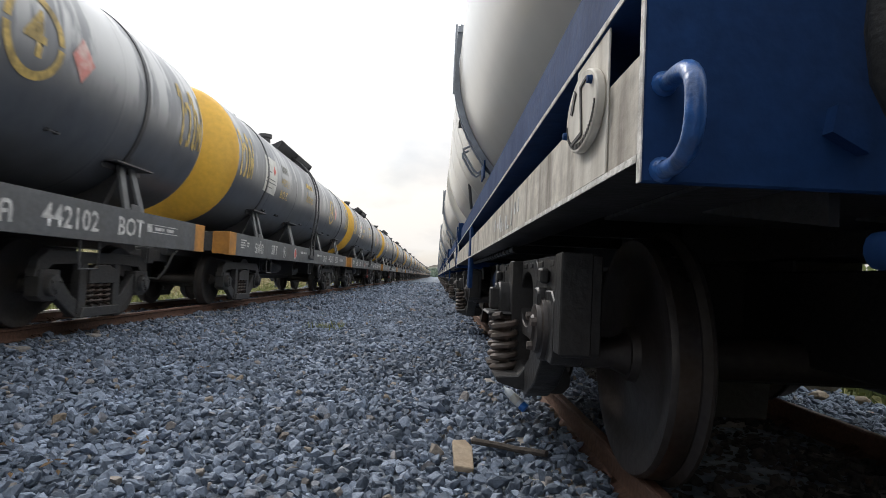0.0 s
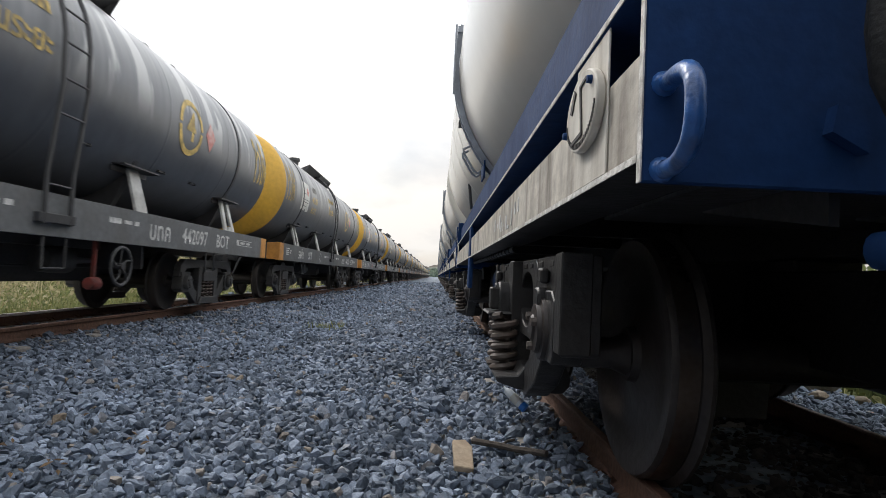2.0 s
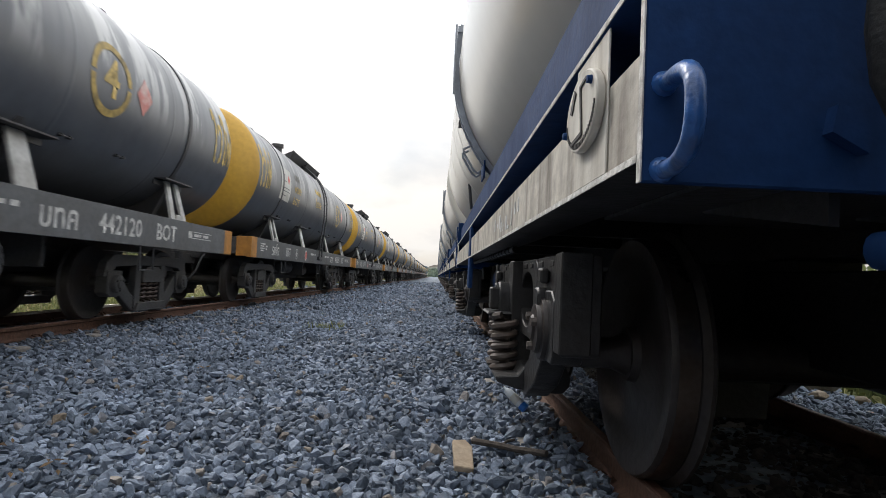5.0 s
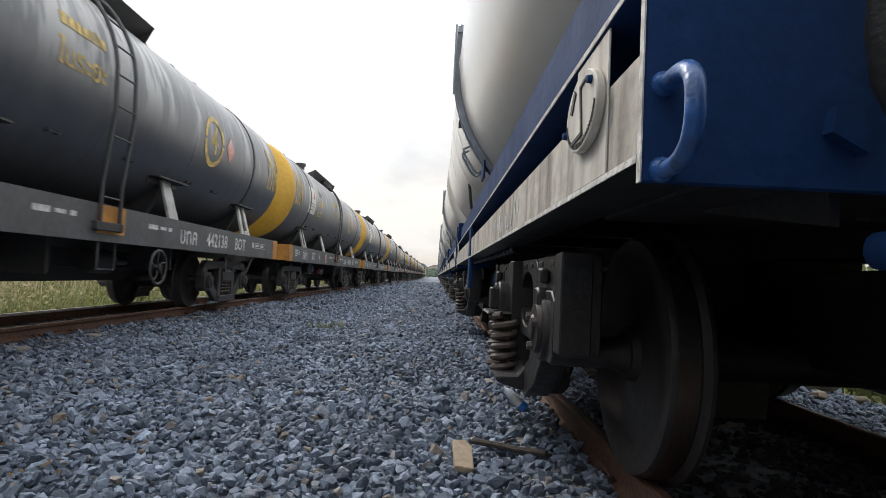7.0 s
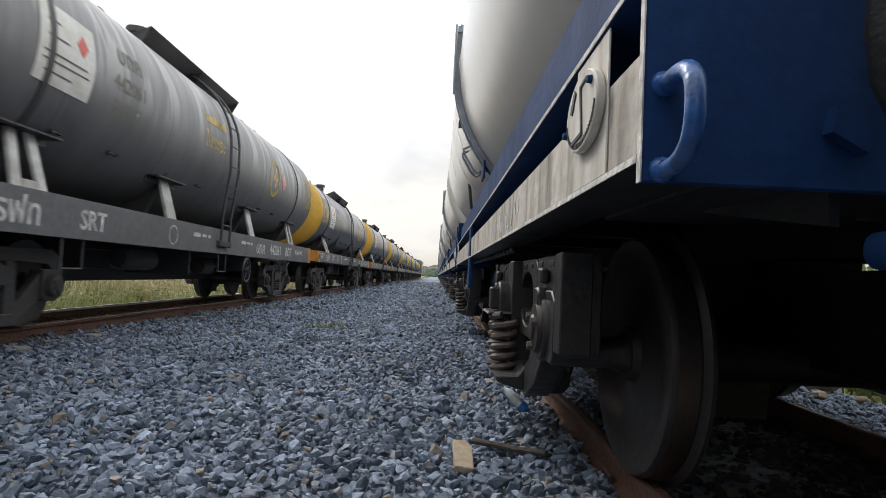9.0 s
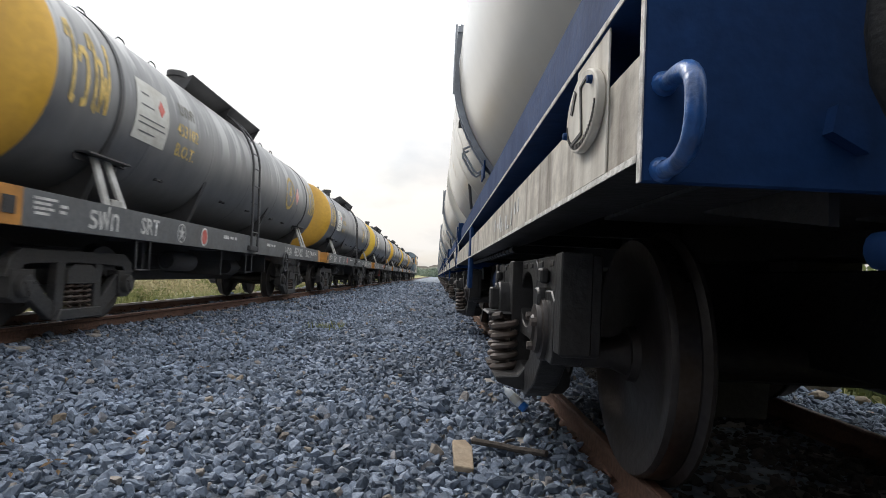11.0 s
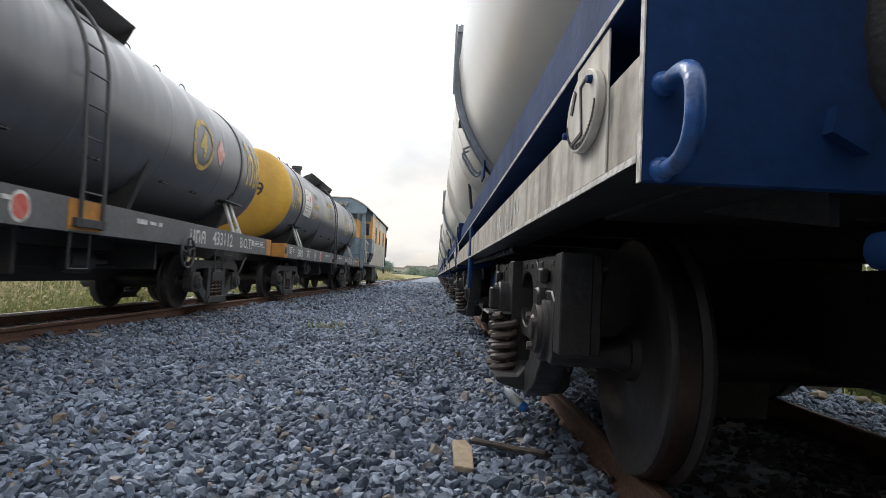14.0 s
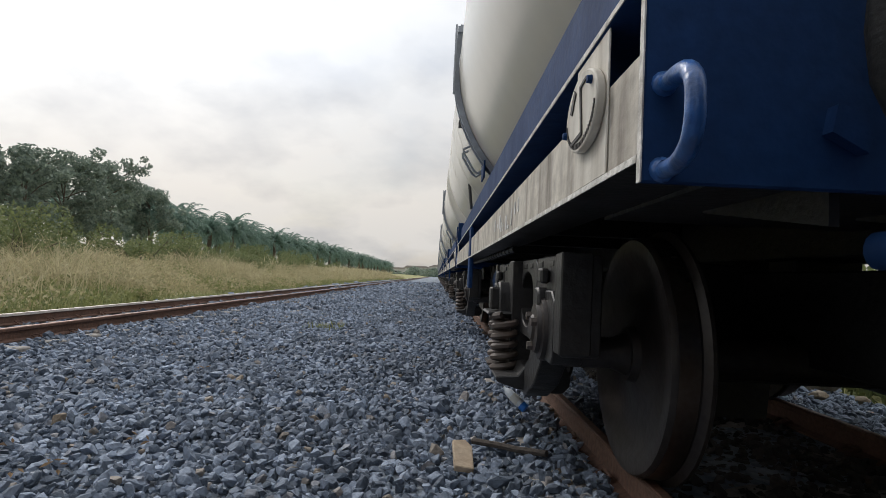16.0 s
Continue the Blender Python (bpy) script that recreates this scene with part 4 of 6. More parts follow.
def stencil_word(size, squeeze, mat):
    """The Thai warning word, brushed in broad strokes: width and height about 1.45 by 1 before scaling."""
    tall = [(-0.03, 0.80), (0.0, 0.95), (0.09, 0.97), (0.14, 0.88), (0.14, 0.06), (0.22, 0.03)]
    strokes = [(0.0, tall), (0.30, [(0.0, 0.56), (0.06, 0.68), (0.20, 0.71), (0.30, 0.62), (0.32, 0.45), (0.32, 0.06), (0.22, 0.04)]), (0.78, tall),
               (1.06, [(-0.02, 0.68), (0.05, 0.62), (0.07, 0.05), (0.20, 0.46), (0.33, 0.05), (0.37, 0.96)])]
    s = Shape()
    half = 0.055
    for x0, line in strokes:
        for (a, b), (c, d) in zip(line, line[1:]):
            ln = math.hypot(c - a, d - b)
            ux, uy = (c - a) / ln * half, (d - b) / ln * half
            quad = [(a - ux * 0.6 - uy, b - uy * 0.6 + ux), (a - ux * 0.6 + uy, b - uy * 0.6 - ux), (c + ux * 0.6 + uy, d + uy * 0.6 - ux), (c + ux * 0.6 - uy, d + uy * 0.6 + ux)]
            s.add([(0.002, (x0 + p - 0.72) * size * squeeze, (q - 0.5) * size) for p, q in quad], [(0, 1, 2, 3)])
    return s.mesh("warning_lettering", mat, 0)


def bars_mesh(rows, mat):
    """Writing too small to read: rows of (y0, y1, z0, z1)."""
    s = Shape()
    for y0, y1, z0, z1 in rows:
        s.box(0.0, 0.002, y0, y1, z0, z1)
    return s.mesh("small_writing", mat, 0)


BARS_A = bars_mesh([(-0.22, 0.1, 0.09, 0.115), (-0.22, 0.02, 0.045, 0.07), (-0.22, 0.06, 0.0, 0.025), (-0.2, 0.0, -0.045, -0.02), (0.14, 0.26, 0.045, 0.075), (0.14, 0.24, -0.01, 0.02)], MARK_W)
BARS_B = bars_mesh([(-0.34, -0.1, -0.03, 0.03), (-0.04, 0.14, -0.02, 0.02), (0.2, 0.3, -0.025, 0.025)], MARK_W)
BARS_C = bars_mesh([(-0.42, -0.3, -0.05, 0.05), (-0.3, 0.42, 0.04, 0.05), (-0.3, 0.42, -0.05, -0.04), (-0.22, 0.02, -0.02, 0.02), (0.1, 0.3, -0.02, 0.02)], MARK_W)


def oil_wagon(short):
    """A bogie oil tank wagon, its near end at y = 0. The short-tanked class has smaller, set-in tanks."""
    w = new("tank_wagon")
    r, zc, s0, s1 = (1.12, 2.54, 0.92, 12.55) if short else (1.23, 2.62, 0.28, 13.0)
    tank_parts(w, r, zc, s0, s1, TANK_END)
    for y in ((2.05, 11.5) if short else (2.07, 11.38)):
        s = Shape()
        s.lathe([(r + 0.002, y - 0.04), (r + 0.014, y - 0.04), (r + 0.014, y + 0.04), (r + 0.002, y + 0.04)], "y", (0, 0, zc), 56, -0.75, math.pi + 1.5)
        part("strap", s, STRAP, w, "steel hold-down strap round the tank")
    bar, leg, shelf = saddle_meshes(r, zc)
    for sx, rz in ((1, 0), (-1, 180)):
        for y in (2.08, 11.45):
            part("saddle_bar", bar, LEG, w, "pale grey saddle support", at=pose(0, y, 0, 0, 0, rz))
            part("saddle_shelf", shelf, STRAP, w, at=pose(0, y, 0, 0, 0, rz))
        if not short:
            for y in (4.87, 8.38):
                part("saddle_leg", leg, LEG, w, "pale grey flat support leg", at=pose(0, y, 0, 0, 0, rz))
                part("saddle_shelf", shelf, STRAP, w, at=pose(0, y, 0, 0, 0, rz))
        b = Shape()
        b.prism([(0.30, 1.28), (0.72, 1.28), (1.06, zc - math.sqrt(r * r - 1.06 ** 2) + 0.02 if r > 1.07 else 1.9), (0.3, zc - math.sqrt(r * r - 0.09) + 0.02)], "y", -0.05, 0.05)
        me = b.mesh("cradle", STRAP, 30)
        for y in (2.08, 4.87, 8.38, 11.45):
            part("cradle", me, STRAP, w, at=pose(0, y, 0, 0, 0, rz))
    if short:
        b = Shape()
        b.box(1.2005, 1.207, 0.24, 0.40, 1.07, 1.22)
        for z in (1.10, 1.135, 1.17):
            b.box(1.207, 1.210, 0.26, 0.38, z, z + 0.02)
        part("card_holder", b, STRAP, w, "dark wagon card holder on the sill end")
    ladder_parts(w, r, zc, 6.77 if short else 6.62)
    walkway_parts(w, r, zc, 4.75, 8.3)
    loop = Shape()
    loop.tube([(0, -0.10, 0), (0, -0.105, 0.085), (0, -0.06, 0.12), (0, 0.06, 0.12), (0, 0.105, 0.085), (0, 0.10, 0)], 0.012, 6)
    loop_me = loop.mesh("lifting_loop", STRAP)
    for y in (2.5, 3.4, 4.3, 8.9, 9.8, 10.7):
        part("lifting_loop", loop_me, STRAP, w, at=(0.30, y, zc + r - 0.045))
    c = Shape()
    c.lathe([(0.0, 0.47), (0.17, 0.47), (0.17, 0.38), (0.13, 0.37), (0.13, 0.0)], "z", (0, 5.8, zc + r - 0.04), 18)
    part("vent_cap", c, STRAP, w, "capped vent pipe")
    hook = Shape()
    for dy in (-0.07, 0.07):
        hook.prism([(-0.01, -0.02), (0.045, -0.02), (0.045, 0.01), (-0.01, 0.02)], "y", dy - 0.008, dy + 0.008)
    hook.tube([(0.03, -0.11, -0.005), (0.03, 0.11, -0.005)], 0.008, 6)
    hook_me = hook.mesh("tank_hook", STRAP)
    for y in (2.5, 3.5, 5.9, 7.3, 9.0, 10.0):
        part("tank_hook", hook_me, STRAP, w, at=(math.sqrt(r * r - 0.70 ** 2), y, zc - 0.70))
    sole_parts(w, 0.98 if short else 0.915)
    gear_parts(w, 9.1 if short else 7.75, 0.88 if short else 0.66)
    for y in (1.95, 11.3):
        bogie(w, y)
    # markings that all wagons of the class share
    for y in ((1.45, 12.15) if short else (0.72, 12.62)):
        part("warning_lettering", wrapped(stencil_word(0.80, 0.60, MARK_Y), r, zc, y, zc + 0.12), MARK_Y, w, "yellow stencilled warning in Thai letters")
    ring_y = 9.76 if short else 9.4
    part("class_ring", wrapped(ring_sheet(0.31, 0.39, 0.06).mesh("class_ring", MARK_Y, 0), r, zc, ring_y, zc), MARK_Y, w, "yellow stencilled ring")
    part("class_number", wrapped(lettering("4", 0.58, MARK_Y), r, zc, ring_y, zc), MARK_Y, w, "yellow stencilled number")
    part("hazard_diamond", wrapped(flat_sheet([(-0.18, 0), (0, -0.22), (0.18, 0), (0, 0.22)]).mesh("hazard_diamond", DIAMOND, 0), r, zc, ring_y + 0.69, zc + 0.02), DIAMOND, w, "sun-faded red flammable-goods diamond")
    zs = 1.14 if short else 1.10
    at = (0.85, 1.75, 2.75, 3.65, 4.45, 5.6, 8.1, 9.55, 11.75, 12.5) if short else (0.95, 1.85, 2.95, 3.8, 4.85, 5.8, 7.9, 8.75, 10.95, 12.05)
    part("small_writing", BARS_A, MARK_W, w, at=(1.2005, at[0], zs))
    part("sill_lettering", text_mesh("รฟท", 0.33, MARK_W), MARK_W, w, "white Thai sill lettering", at=(1.203, at[1], zs))
    part("sill_lettering", text_mesh("SRT", 0.28, MARK_W), MARK_W, w, at=(1.203, at[2], zs))
    part("small_writing", BARS_B, MARK_W, w, at=(1.2005, at[5], zs + 0.06))
    part("small_writing", BARS_B, MARK_W, w, at=(1.2005, at[6], zs + 0.06))
    part("sill_lettering", text_mesh("บทค", 0.33, MARK_W), MARK_W, w, "white Thai sill lettering", at=(1.203, at[7], zs))
    part("sill_lettering", text_mesh("B.O.T." if short else "BOT", 0.26 if short else 0.29, MARK_W), MARK_W, w, at=(1.203, at[8], zs))
    part("small_writing", BARS_C, MARK_W, w, at=(1.2005, at[9], zs + 0.04))
    disc = [(math.cos(2 * math.pi * i / 20), math.sin(2 * math.pi * i / 20)) for i in range(20)]
    star = [((0.105 if i % 2 == 0 else 0.045) * math.sin(math.pi * i / 5), (0.105 if i % 2 == 0 else 0.045) * math.cos(math.pi * i / 5)) for i in range(10)]
    part("star", flat_sheet(star).mesh("star", MARK_W, 0), MARK_W, w, "white painted star", at=(1.2005, at[3], zs))
    part("star_ring", ring_sheet(0.115, 0.13).mesh("star_ring", MARK_W, 0), MARK_W, w, at=(1.2005, at[3], zs))
    part("roundel", flat_sheet([(0.13 * a, 0.14 * b) for a, b in disc]).mesh("roundel", MARK_W, 0), MARK_W, w, at=(1.2005, at[4], zs))
    part("roundel_centre", flat_sheet([(0.10 * a, 0.11 * b) for a, b in disc]).mesh("roundel_centre", RED, 0), RED, w, "red roundel on the sill", at=(1.203, at[4], zs))
    return w


def number_parts(w, k):
    """Each wagon's own number, its white notice and the lettering on its yellow end."""
    no, short = NUMBERS[k], k >= FIRST_SHORT
    r, zc, s0 = (1.12, 2.54, 0.92) if short else (1.23, 2.62, 0.28)
    part("sill_number", text_mesh(no, 0.30, MARK_W), MARK_W, w, "white stencilled wagon number", at=(1.203, 10.58, 1.14) if short else (1.203, 9.85, 1.10))
    paint = MARK_F if k in (13, 18) else MARK_Y
    ny, sy = (3.83, 2.79) if short else (3.44, 2.30)
    part("tank_number", wrapped(lettering(no, 0.235, paint), r, zc, ny, zc + 0.02), paint, w, "stencilled wagon number on the tank")
    part("tank_lettering", wrapped(lettering("B.O.T.", 0.245, paint), r, zc, ny, zc - 0.26), paint, w)
    part("tank_lettering", wrapped(lettering("บทค", 0.29, MARK_F), r, zc, ny, zc + 0.33), MARK_F, w, "faded Thai class letters")
    if k < FIRST_SHORT or k == 21:
        size = 0.30 if k < FIRST_SHORT else 0.2
        tagged(part("small_writing", wrapped(bars_small(k), r, zc, 6.05, zc + 0.26), MARK_Y, w, "faded yellow writing"), kind="stuff")
        part("tank_lettering", wrapped(lettering("ในระยะ", size, MARK_Y), r, zc, 6.0, zc - 0.02), MARK_Y, w, "yellow Thai warning line")
    rng = random.Random(k)
    edge = [(-0.42, -0.36), (0.40, -0.38 + 0.05 * rng.random()), (0.43, 0.0), (0.41, 0.36), (0.0, 0.38), (-0.40, 0.37)]
    if rng.random() < 0.4:
        edge[1:1] = [(0.0, -0.37), (0.08, -0.30), (0.17, -0.39)]
    sg = part("notice", wrapped(flat_sheet(edge).mesh("notice", SIGN, 0), r, zc, sy, zc + 0.01), SIGN, w, "white notice sheet with a red diamond")
    part("notice_diamond", wrapped(flat_sheet([(0.12, 0.13), (0.21, 0.02), (0.30, 0.13), (0.21, 0.24)]).mesh("notice_diamond", RED, 0), r + 0.003, zc, sy, zc + 0.01), RED, sg)
    s = Shape()
    for y0, y1, z in ((-0.3, -0.12, 0.20), (-0.3, 0.0, 0.06), (-0.34, 0.3, -0.09), (-0.34, 0.34, -0.16), (-0.3, 0.1, -0.26)):
        s.box(0, 0.002, y0, y1, z, z + 0.018)
    part("notice_writing", wrapped(s.mesh("notice_writing", FRAME, 0), r + 0.003, zc, sy, zc + 0.01), FRAME, sg)
    # number on the dished end
    me = lettering(no, 0.45 if short else 0.50, MARK_K)
    depth = 0.30 * r
    for v in me.vertices:
        x, z = v.co.y * 0.9 - (0.10 if short else 0.0), v.co.z + (0.05 if short else 0.10)
        v.co = (x, s0 - depth * math.sqrt(max(0, 1 - (x * x + z * z) / (r * r))) - 0.006 + v.co.x, zc + z)
    part("end_number", me, MARK_K, w, "black number on the yellow tank end")
    if short:
        def on_end(shape, x0, x1, z0, z1):
            """A painted bar that follows the dished end."""
            n = max(2, int((x1 - x0) / 0.06))
            pts = []
            for i in range(n + 1):
                x = x0 + (x1 - x0) * i / n
                for z in (z0, z1):
                    pts.append((x, s0 - depth * math.sqrt(1 - (x * x + z * z) / (r * r)) - 0.008, zc + z))
            shape.add(pts, [(2 * i, 2 * i + 2, 2 * i + 3, 2 * i + 1) for i in range(n)])
        mark = Shape()
        for bar in ((-0.55, -0.435, -0.54, -0.35), (-0.40, -0.28, -0.54, -0.35)):
            on_end(mark, *bar)
        part("end_mark", mark, MARK_K, w, "dark painted company mark")
        for bar in ((-0.58, -0.25, -0.60, -0.585), (-0.54, -0.29, -0.655, -0.625), (-0.68, -0.10, -0.755, -0.73)):
            row = Shape()
            on_end(row, *bar)
            part("end_writing", row, MARK_K, w, "line of small dark writing")


def bars_small(k):
    rng = random.Random(100 + k)
    s = Shape()
    for z in (0.0,):
        y = -0.4
        while y < 0.35:
            d = 0.05 + 0.05 * rng.random()
            s.box(0, 0.002, y, y + d, z, z + 0.10 + 0.05 * rng.random())
            y += d + 0.03
    return s.mesh("small_writing", MARK_Y, 0)


FIRST_SHORT = 14
SLIDE = {0: 0.3, 2: 0.15, 4: 0.4, 9: 0.35}     # stencils set farther along the sill
FADED = (4, 6, 11, 13, 16)
VALVES = {2: (7.5, 0.52), 3: (7.64, 0.46), 11: (4.83, 0.68), 18: (5.1, 0.62)}
TRAIN = []


def oil_train():
    long_one, short_one = oil_wagon(False), oil_wagon(True)
    for k in range(22):
        src = short_one if k >= FIRST_SHORT else long_one
        if k == 0:
            w = long_one
        elif k == FIRST_SHORT:
            w = short_one
        else:
            w = copy_thing(src, pose(0, 0, 0))
        tagged(w, "dark oil tank wagon with yellow end and orange sill ends" if k < FIRST_SHORT else
               "short dark oil tank wagon with a bright yellow dished end", "tank wagon", group="oil train wagons")
        w.matrix_basis = pose(TRACK_L, wagon_start(k, 0.0), 0)
        TRAIN.append(w)
    for k, w in enumerate(TRAIN):
        number_parts(w, k)
        for o in list(w.children):
            kind = o.name.split(".")[0]
            # on some wagons the star is painted out and only the roundel's ring is left
            if k in (4, 6, 13) and kind in ("star", "star_ring", "roundel", "roundel_centre"):
                if kind == "star_ring":
                    o.matrix_basis = pose(0, 1.0, 0) @ o.matrix_basis
                else:
                    bpy.data.objects.remove(o)
                continue
            if k in (18, 20) and kind == "tank_end" and o.material_slots[0].material == TANK_END:
                o.material_slots[0].link = "OBJECT"
                o.material_slots[0].material = TANK_END_S
            # the first wagons' legs get a darker grey that stands in for shade
            if k < 3 and kind in ("saddle_bar", "saddle_leg"):
                o["label"] = "grey saddle support, darkened to imitate shade"
                o.material_slots[0].link = "OBJECT"
                o.material_slots[0].material = LEG_SHADED
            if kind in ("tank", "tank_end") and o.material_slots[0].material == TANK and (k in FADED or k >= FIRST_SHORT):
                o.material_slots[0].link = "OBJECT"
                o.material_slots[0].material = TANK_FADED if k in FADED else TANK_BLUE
            if k in (17, 18) and kind == "hazard_diamond":
                o["label"] = "hazard diamond bleached almost white"
                o.material_slots[0].link = "OBJECT"
                o.material_slots[0].material = SIGN
            if k in SLIDE and kind in ("sill_lettering", "sill_number"):
                o.matrix_basis = pose(0, SLIDE[k], 0) @ o.matrix_basis
            # two of the short wagons carry star and roundel farther in
            if k in (18, 20) and kind in ("star", "star_ring", "roundel", "roundel_centre"):
                o.matrix_basis = pose(0, 1.35, 0) @ o.matrix_basis
        if k in VALVES:
            y, z = VALVES[k]
            s = Shape()
            s.lathe([(0.0, -0.09), (0.06, -0.09), (0.07, -0.07), (0.07, 0.07), (0.06, 0.09), (0.0, 0.09)], "y", (1.02, y, z), 16)
            s.box(1.0, 1.04, y - 0.015, y + 0.015, z + 0.06, 0.99)
            part("valve_box", s, VALVE, w, "red painted valve below the sill")
        if k in (10, 11, 18, 20):
            s = Shape()
            s.box(1.201, 1.206, 6.45, 7.0, 1.0, 1.30)
            part("step_patch", s, ORANGE, w, "orange patch below the ladder")


# ---- brake van at the train's tail ----
def wall_with_holes(x0, x1, y0, y1, z0, z1, holes):
    """A wall slab in the y-z plane with real openings (y0, y1, z0, z1)."""
    s = Shape()
    ys = sorted({y0, y1, *[min(max(v, y0), y1) for h in holes for v in h[:2]]})
    zs = sorted({z0, z1, *[min(max(v, z0), z1) for h in holes for v in h[2:]]})
    for a, b in zip(ys, ys[1:]):
        for c, d in zip(zs, zs[1:]):
            my, mz = (a + b) / 2, (c + d) / 2
            if not any(h[0] < my < h[1] and h[2] < mz < h[3] for h in holes):
                s.box(x0, x1, a, b, c, d)
    return s


VAN_LEN = 11.4


def brake_van():
    v = tagged(new("brake_van"), "weathered orange and grey brake van with open end platforms", "brake van")
    wins = [(3.34, 3.9, 2.39, 3.25), (4.45, 5.32, 2.39, 3.25), (6.7, 7.33, 2.39, 3.25), (8.78, 9.66, 2.39, 3.25)]
    for sx in (1, -1):
        a, b = sorted((1.22 * sx, 1.26 * sx))
        for z0, z1, mat, lab in ((1.15, 2.42, VAN_G, "stained grey lower side"), (2.42, 3.27, VAN_O, "faded orange window band"), (3.27, 3.76, VAN_G, "grey upper side")):
            part("side_panel", wall_with_holes(a, b, 2.3, 10.8, z0, z1, wins), mat, v, lab)
        for y0, y1, z0, z1 in wins:
            f = Shape()
            c = 1.265 * sx
            for box in ((y0 - 0.03, y0 + 0.03, z0 - 0.03, z1 + 0.03), (y1 - 0.03, y1 + 0.03, z0 - 0.03, z1 + 0.03), (y0 + 0.03, y1 - 0.03, z0 - 0.03, z0 + 0.025), (y0 + 0.03, y1 - 0.03, z1 - 0.025, z1 + 0.03)):
                f.box(min(c, 1.20 * sx), max(c, 1.20 * sx), *box)
            if y1 - y0 > 0.7:
                m = (y0 + y1) / 2
                f.box(min(c - 0.02 * sx, 1.20 * sx), max(c - 0.02 * sx, 1.20 * sx), m - 0.02, m + 0.02, z0 + 0.025, z1 - 0.025)
            win = part("window", f, ALU, v, "dark metal window frame", bevel=0.008)
            g = Shape()
            g.box(min(1.232 * sx, 1.236 * sx), max(1.232 * sx, 1.236 * sx), y0 + 0.02, y1 - 0.02, z0 + 0.02, z1 - 0.02)
            part("pane", g, PANE, win, "reflecting window glass")
    # look-out bay with its cut-away lower corner
    for sx in (1,):
        o, n = 1.36 * sx, 1.262 * sx
        for z0, z1, mat, lab in ((1.72, 2.45, VAN_B, "blue-grey lower half of the look-out bay"), (2.45, 3.60, VAN_O, "orange upper half of the look-out bay"), (3.60, 3.74, VAN_B, "")):
            s = Shape()
            s.box(min(o, n), max(o, n), 2.2, 3.3, z0, z1)
            part("bay_panel", s, mat, v, lab, bevel=0.006)
        s = Shape()
        s.add([(1.36, 2.2, 1.72), (1.36, 3.3, 1.72), (1.264, 2.85, 1.26), (1.264, 1.9, 1.26), (0.9, 2.2, 1.72), (0.9, 2.6, 1.26)],
              [(0, 1, 2, 3), (0, 3, 5, 4), (1, 0, 4), (2, 1, 4, 5), (3, 2, 5)])
        part("bay_gusset", s, DARK, v, "dark sloping underside of the bay", smooth=0)
    # end walls behind the platforms
    side_win = (0.90, 1.20, 2.62, 3.22)
    door = (-0.22, 0.36, 2.30, 3.10)
    for y0, y1, x0, x1, holes in ((2.2, 2.25, 0.74, 1.26, [side_win]), (0.75, 0.80, -1.26, 0.70, [door]), (10.8, 10.84, -1.26, 1.26, [])):
        for z0, z1, mat in ((1.2, 2.45, VAN_B), (2.45, 3.32, VAN_O), (3.32, 3.76, VAN_B)):
            s = wall_with_holes(y0, y1, x0, x1, z0, z1, holes)
            s.v = [(p[1], p[0], p[2]) for p in s.v]
            part("end_wall", s, mat, v)
    for z0, z1, mat in ((1.2, 2.45, VAN_B), (2.45, 3.32, VAN_O), (3.32, 3.76, VAN_B)):
        s = Shape()
        s.box(0.70, 0.74, 0.80, 2.25, z0, z1)
        part("return_wall", s, mat, v)
        s = Shape()
        s.box(-1.26, -1.22, 0.80, 2.3, z0, z1)
        part("return_wall", s, mat, v)
    for x0, x1, z0, z1, y in ((*side_win, 2.2), (*door, 0.75)):
        f = Shape()
        for box in ((x0 - 0.04, x0, z0 - 0.04, z1 + 0.04), (x1, x1 + 0.04, z0 - 0.04, z1 + 0.04), (x0, x1, z0 - 0.04, z0), (x0, x1, z1, z1 + 0.04)):
            f.box(box[0], box[1], y - 0.025, y + 0.045, box[2], box[3])
        w = part("window", f, VAN_O, v, bevel=0.006)
        g = Shape()
        g.box(x0, x1, y + 0.02, y + 0.025, z0, z1)
        part("pane", g, PANE, w, "reflecting window glass")
    inner = Shape()
    inner.box(-1.1, 1.1, 6.6, 6.64, 1.2, 3.7)
    part("partition", inner, VAN_B, v)
    # floor, sill, roof
    s = Shape()
    s.box(-1.22, 1.22, -0.45, VAN_LEN - 0.05, 1.13, 1.2)
    s.box(-0.25, 0.25, 0.2, VAN_LEN - 0.2, 0.82, 1.12)
    part("floor_frame", s, BOGIE, v, bevel=0.01)
    for sx in (1, -1):
        s = Shape()
        s.box(min(1.225 * sx, 1.275 * sx), max(1.225 * sx, 1.275 * sx), -0.1, VAN_LEN - 0.5, 1.04, 1.145)
        part("sill", s, FRAME, v, bevel=0.006)
    arc = [(-1.36, 3.76), (-1.22, 3.87), (-0.98, 4.00), (-0.66, 4.13), (-0.56, 4.15), (0.56, 4.15), (0.66, 4.13), (0.98, 4.00), (1.22, 3.87), (1.36, 3.76)]
    s = Shape()
    s.prism([(x, z + 0.04) for x, z in arc] + [(x, z) for x, z in reversed(arc)], "y", -0.6, VAN_LEN + 0.1)
    part("roof", s, VAN_ROOF, v, "arched pale grey roof", smooth=50)
    s = Shape()
    s.prism(arc + [(1.36, 3.52), (1.2, 3.45), (-1.2, 3.45), (-1.36, 3.52)], "y", -0.56, -0.50)
    fascia = part("fascia", s, VAN_B, v, "blue-grey arched end board")
    s = Shape()
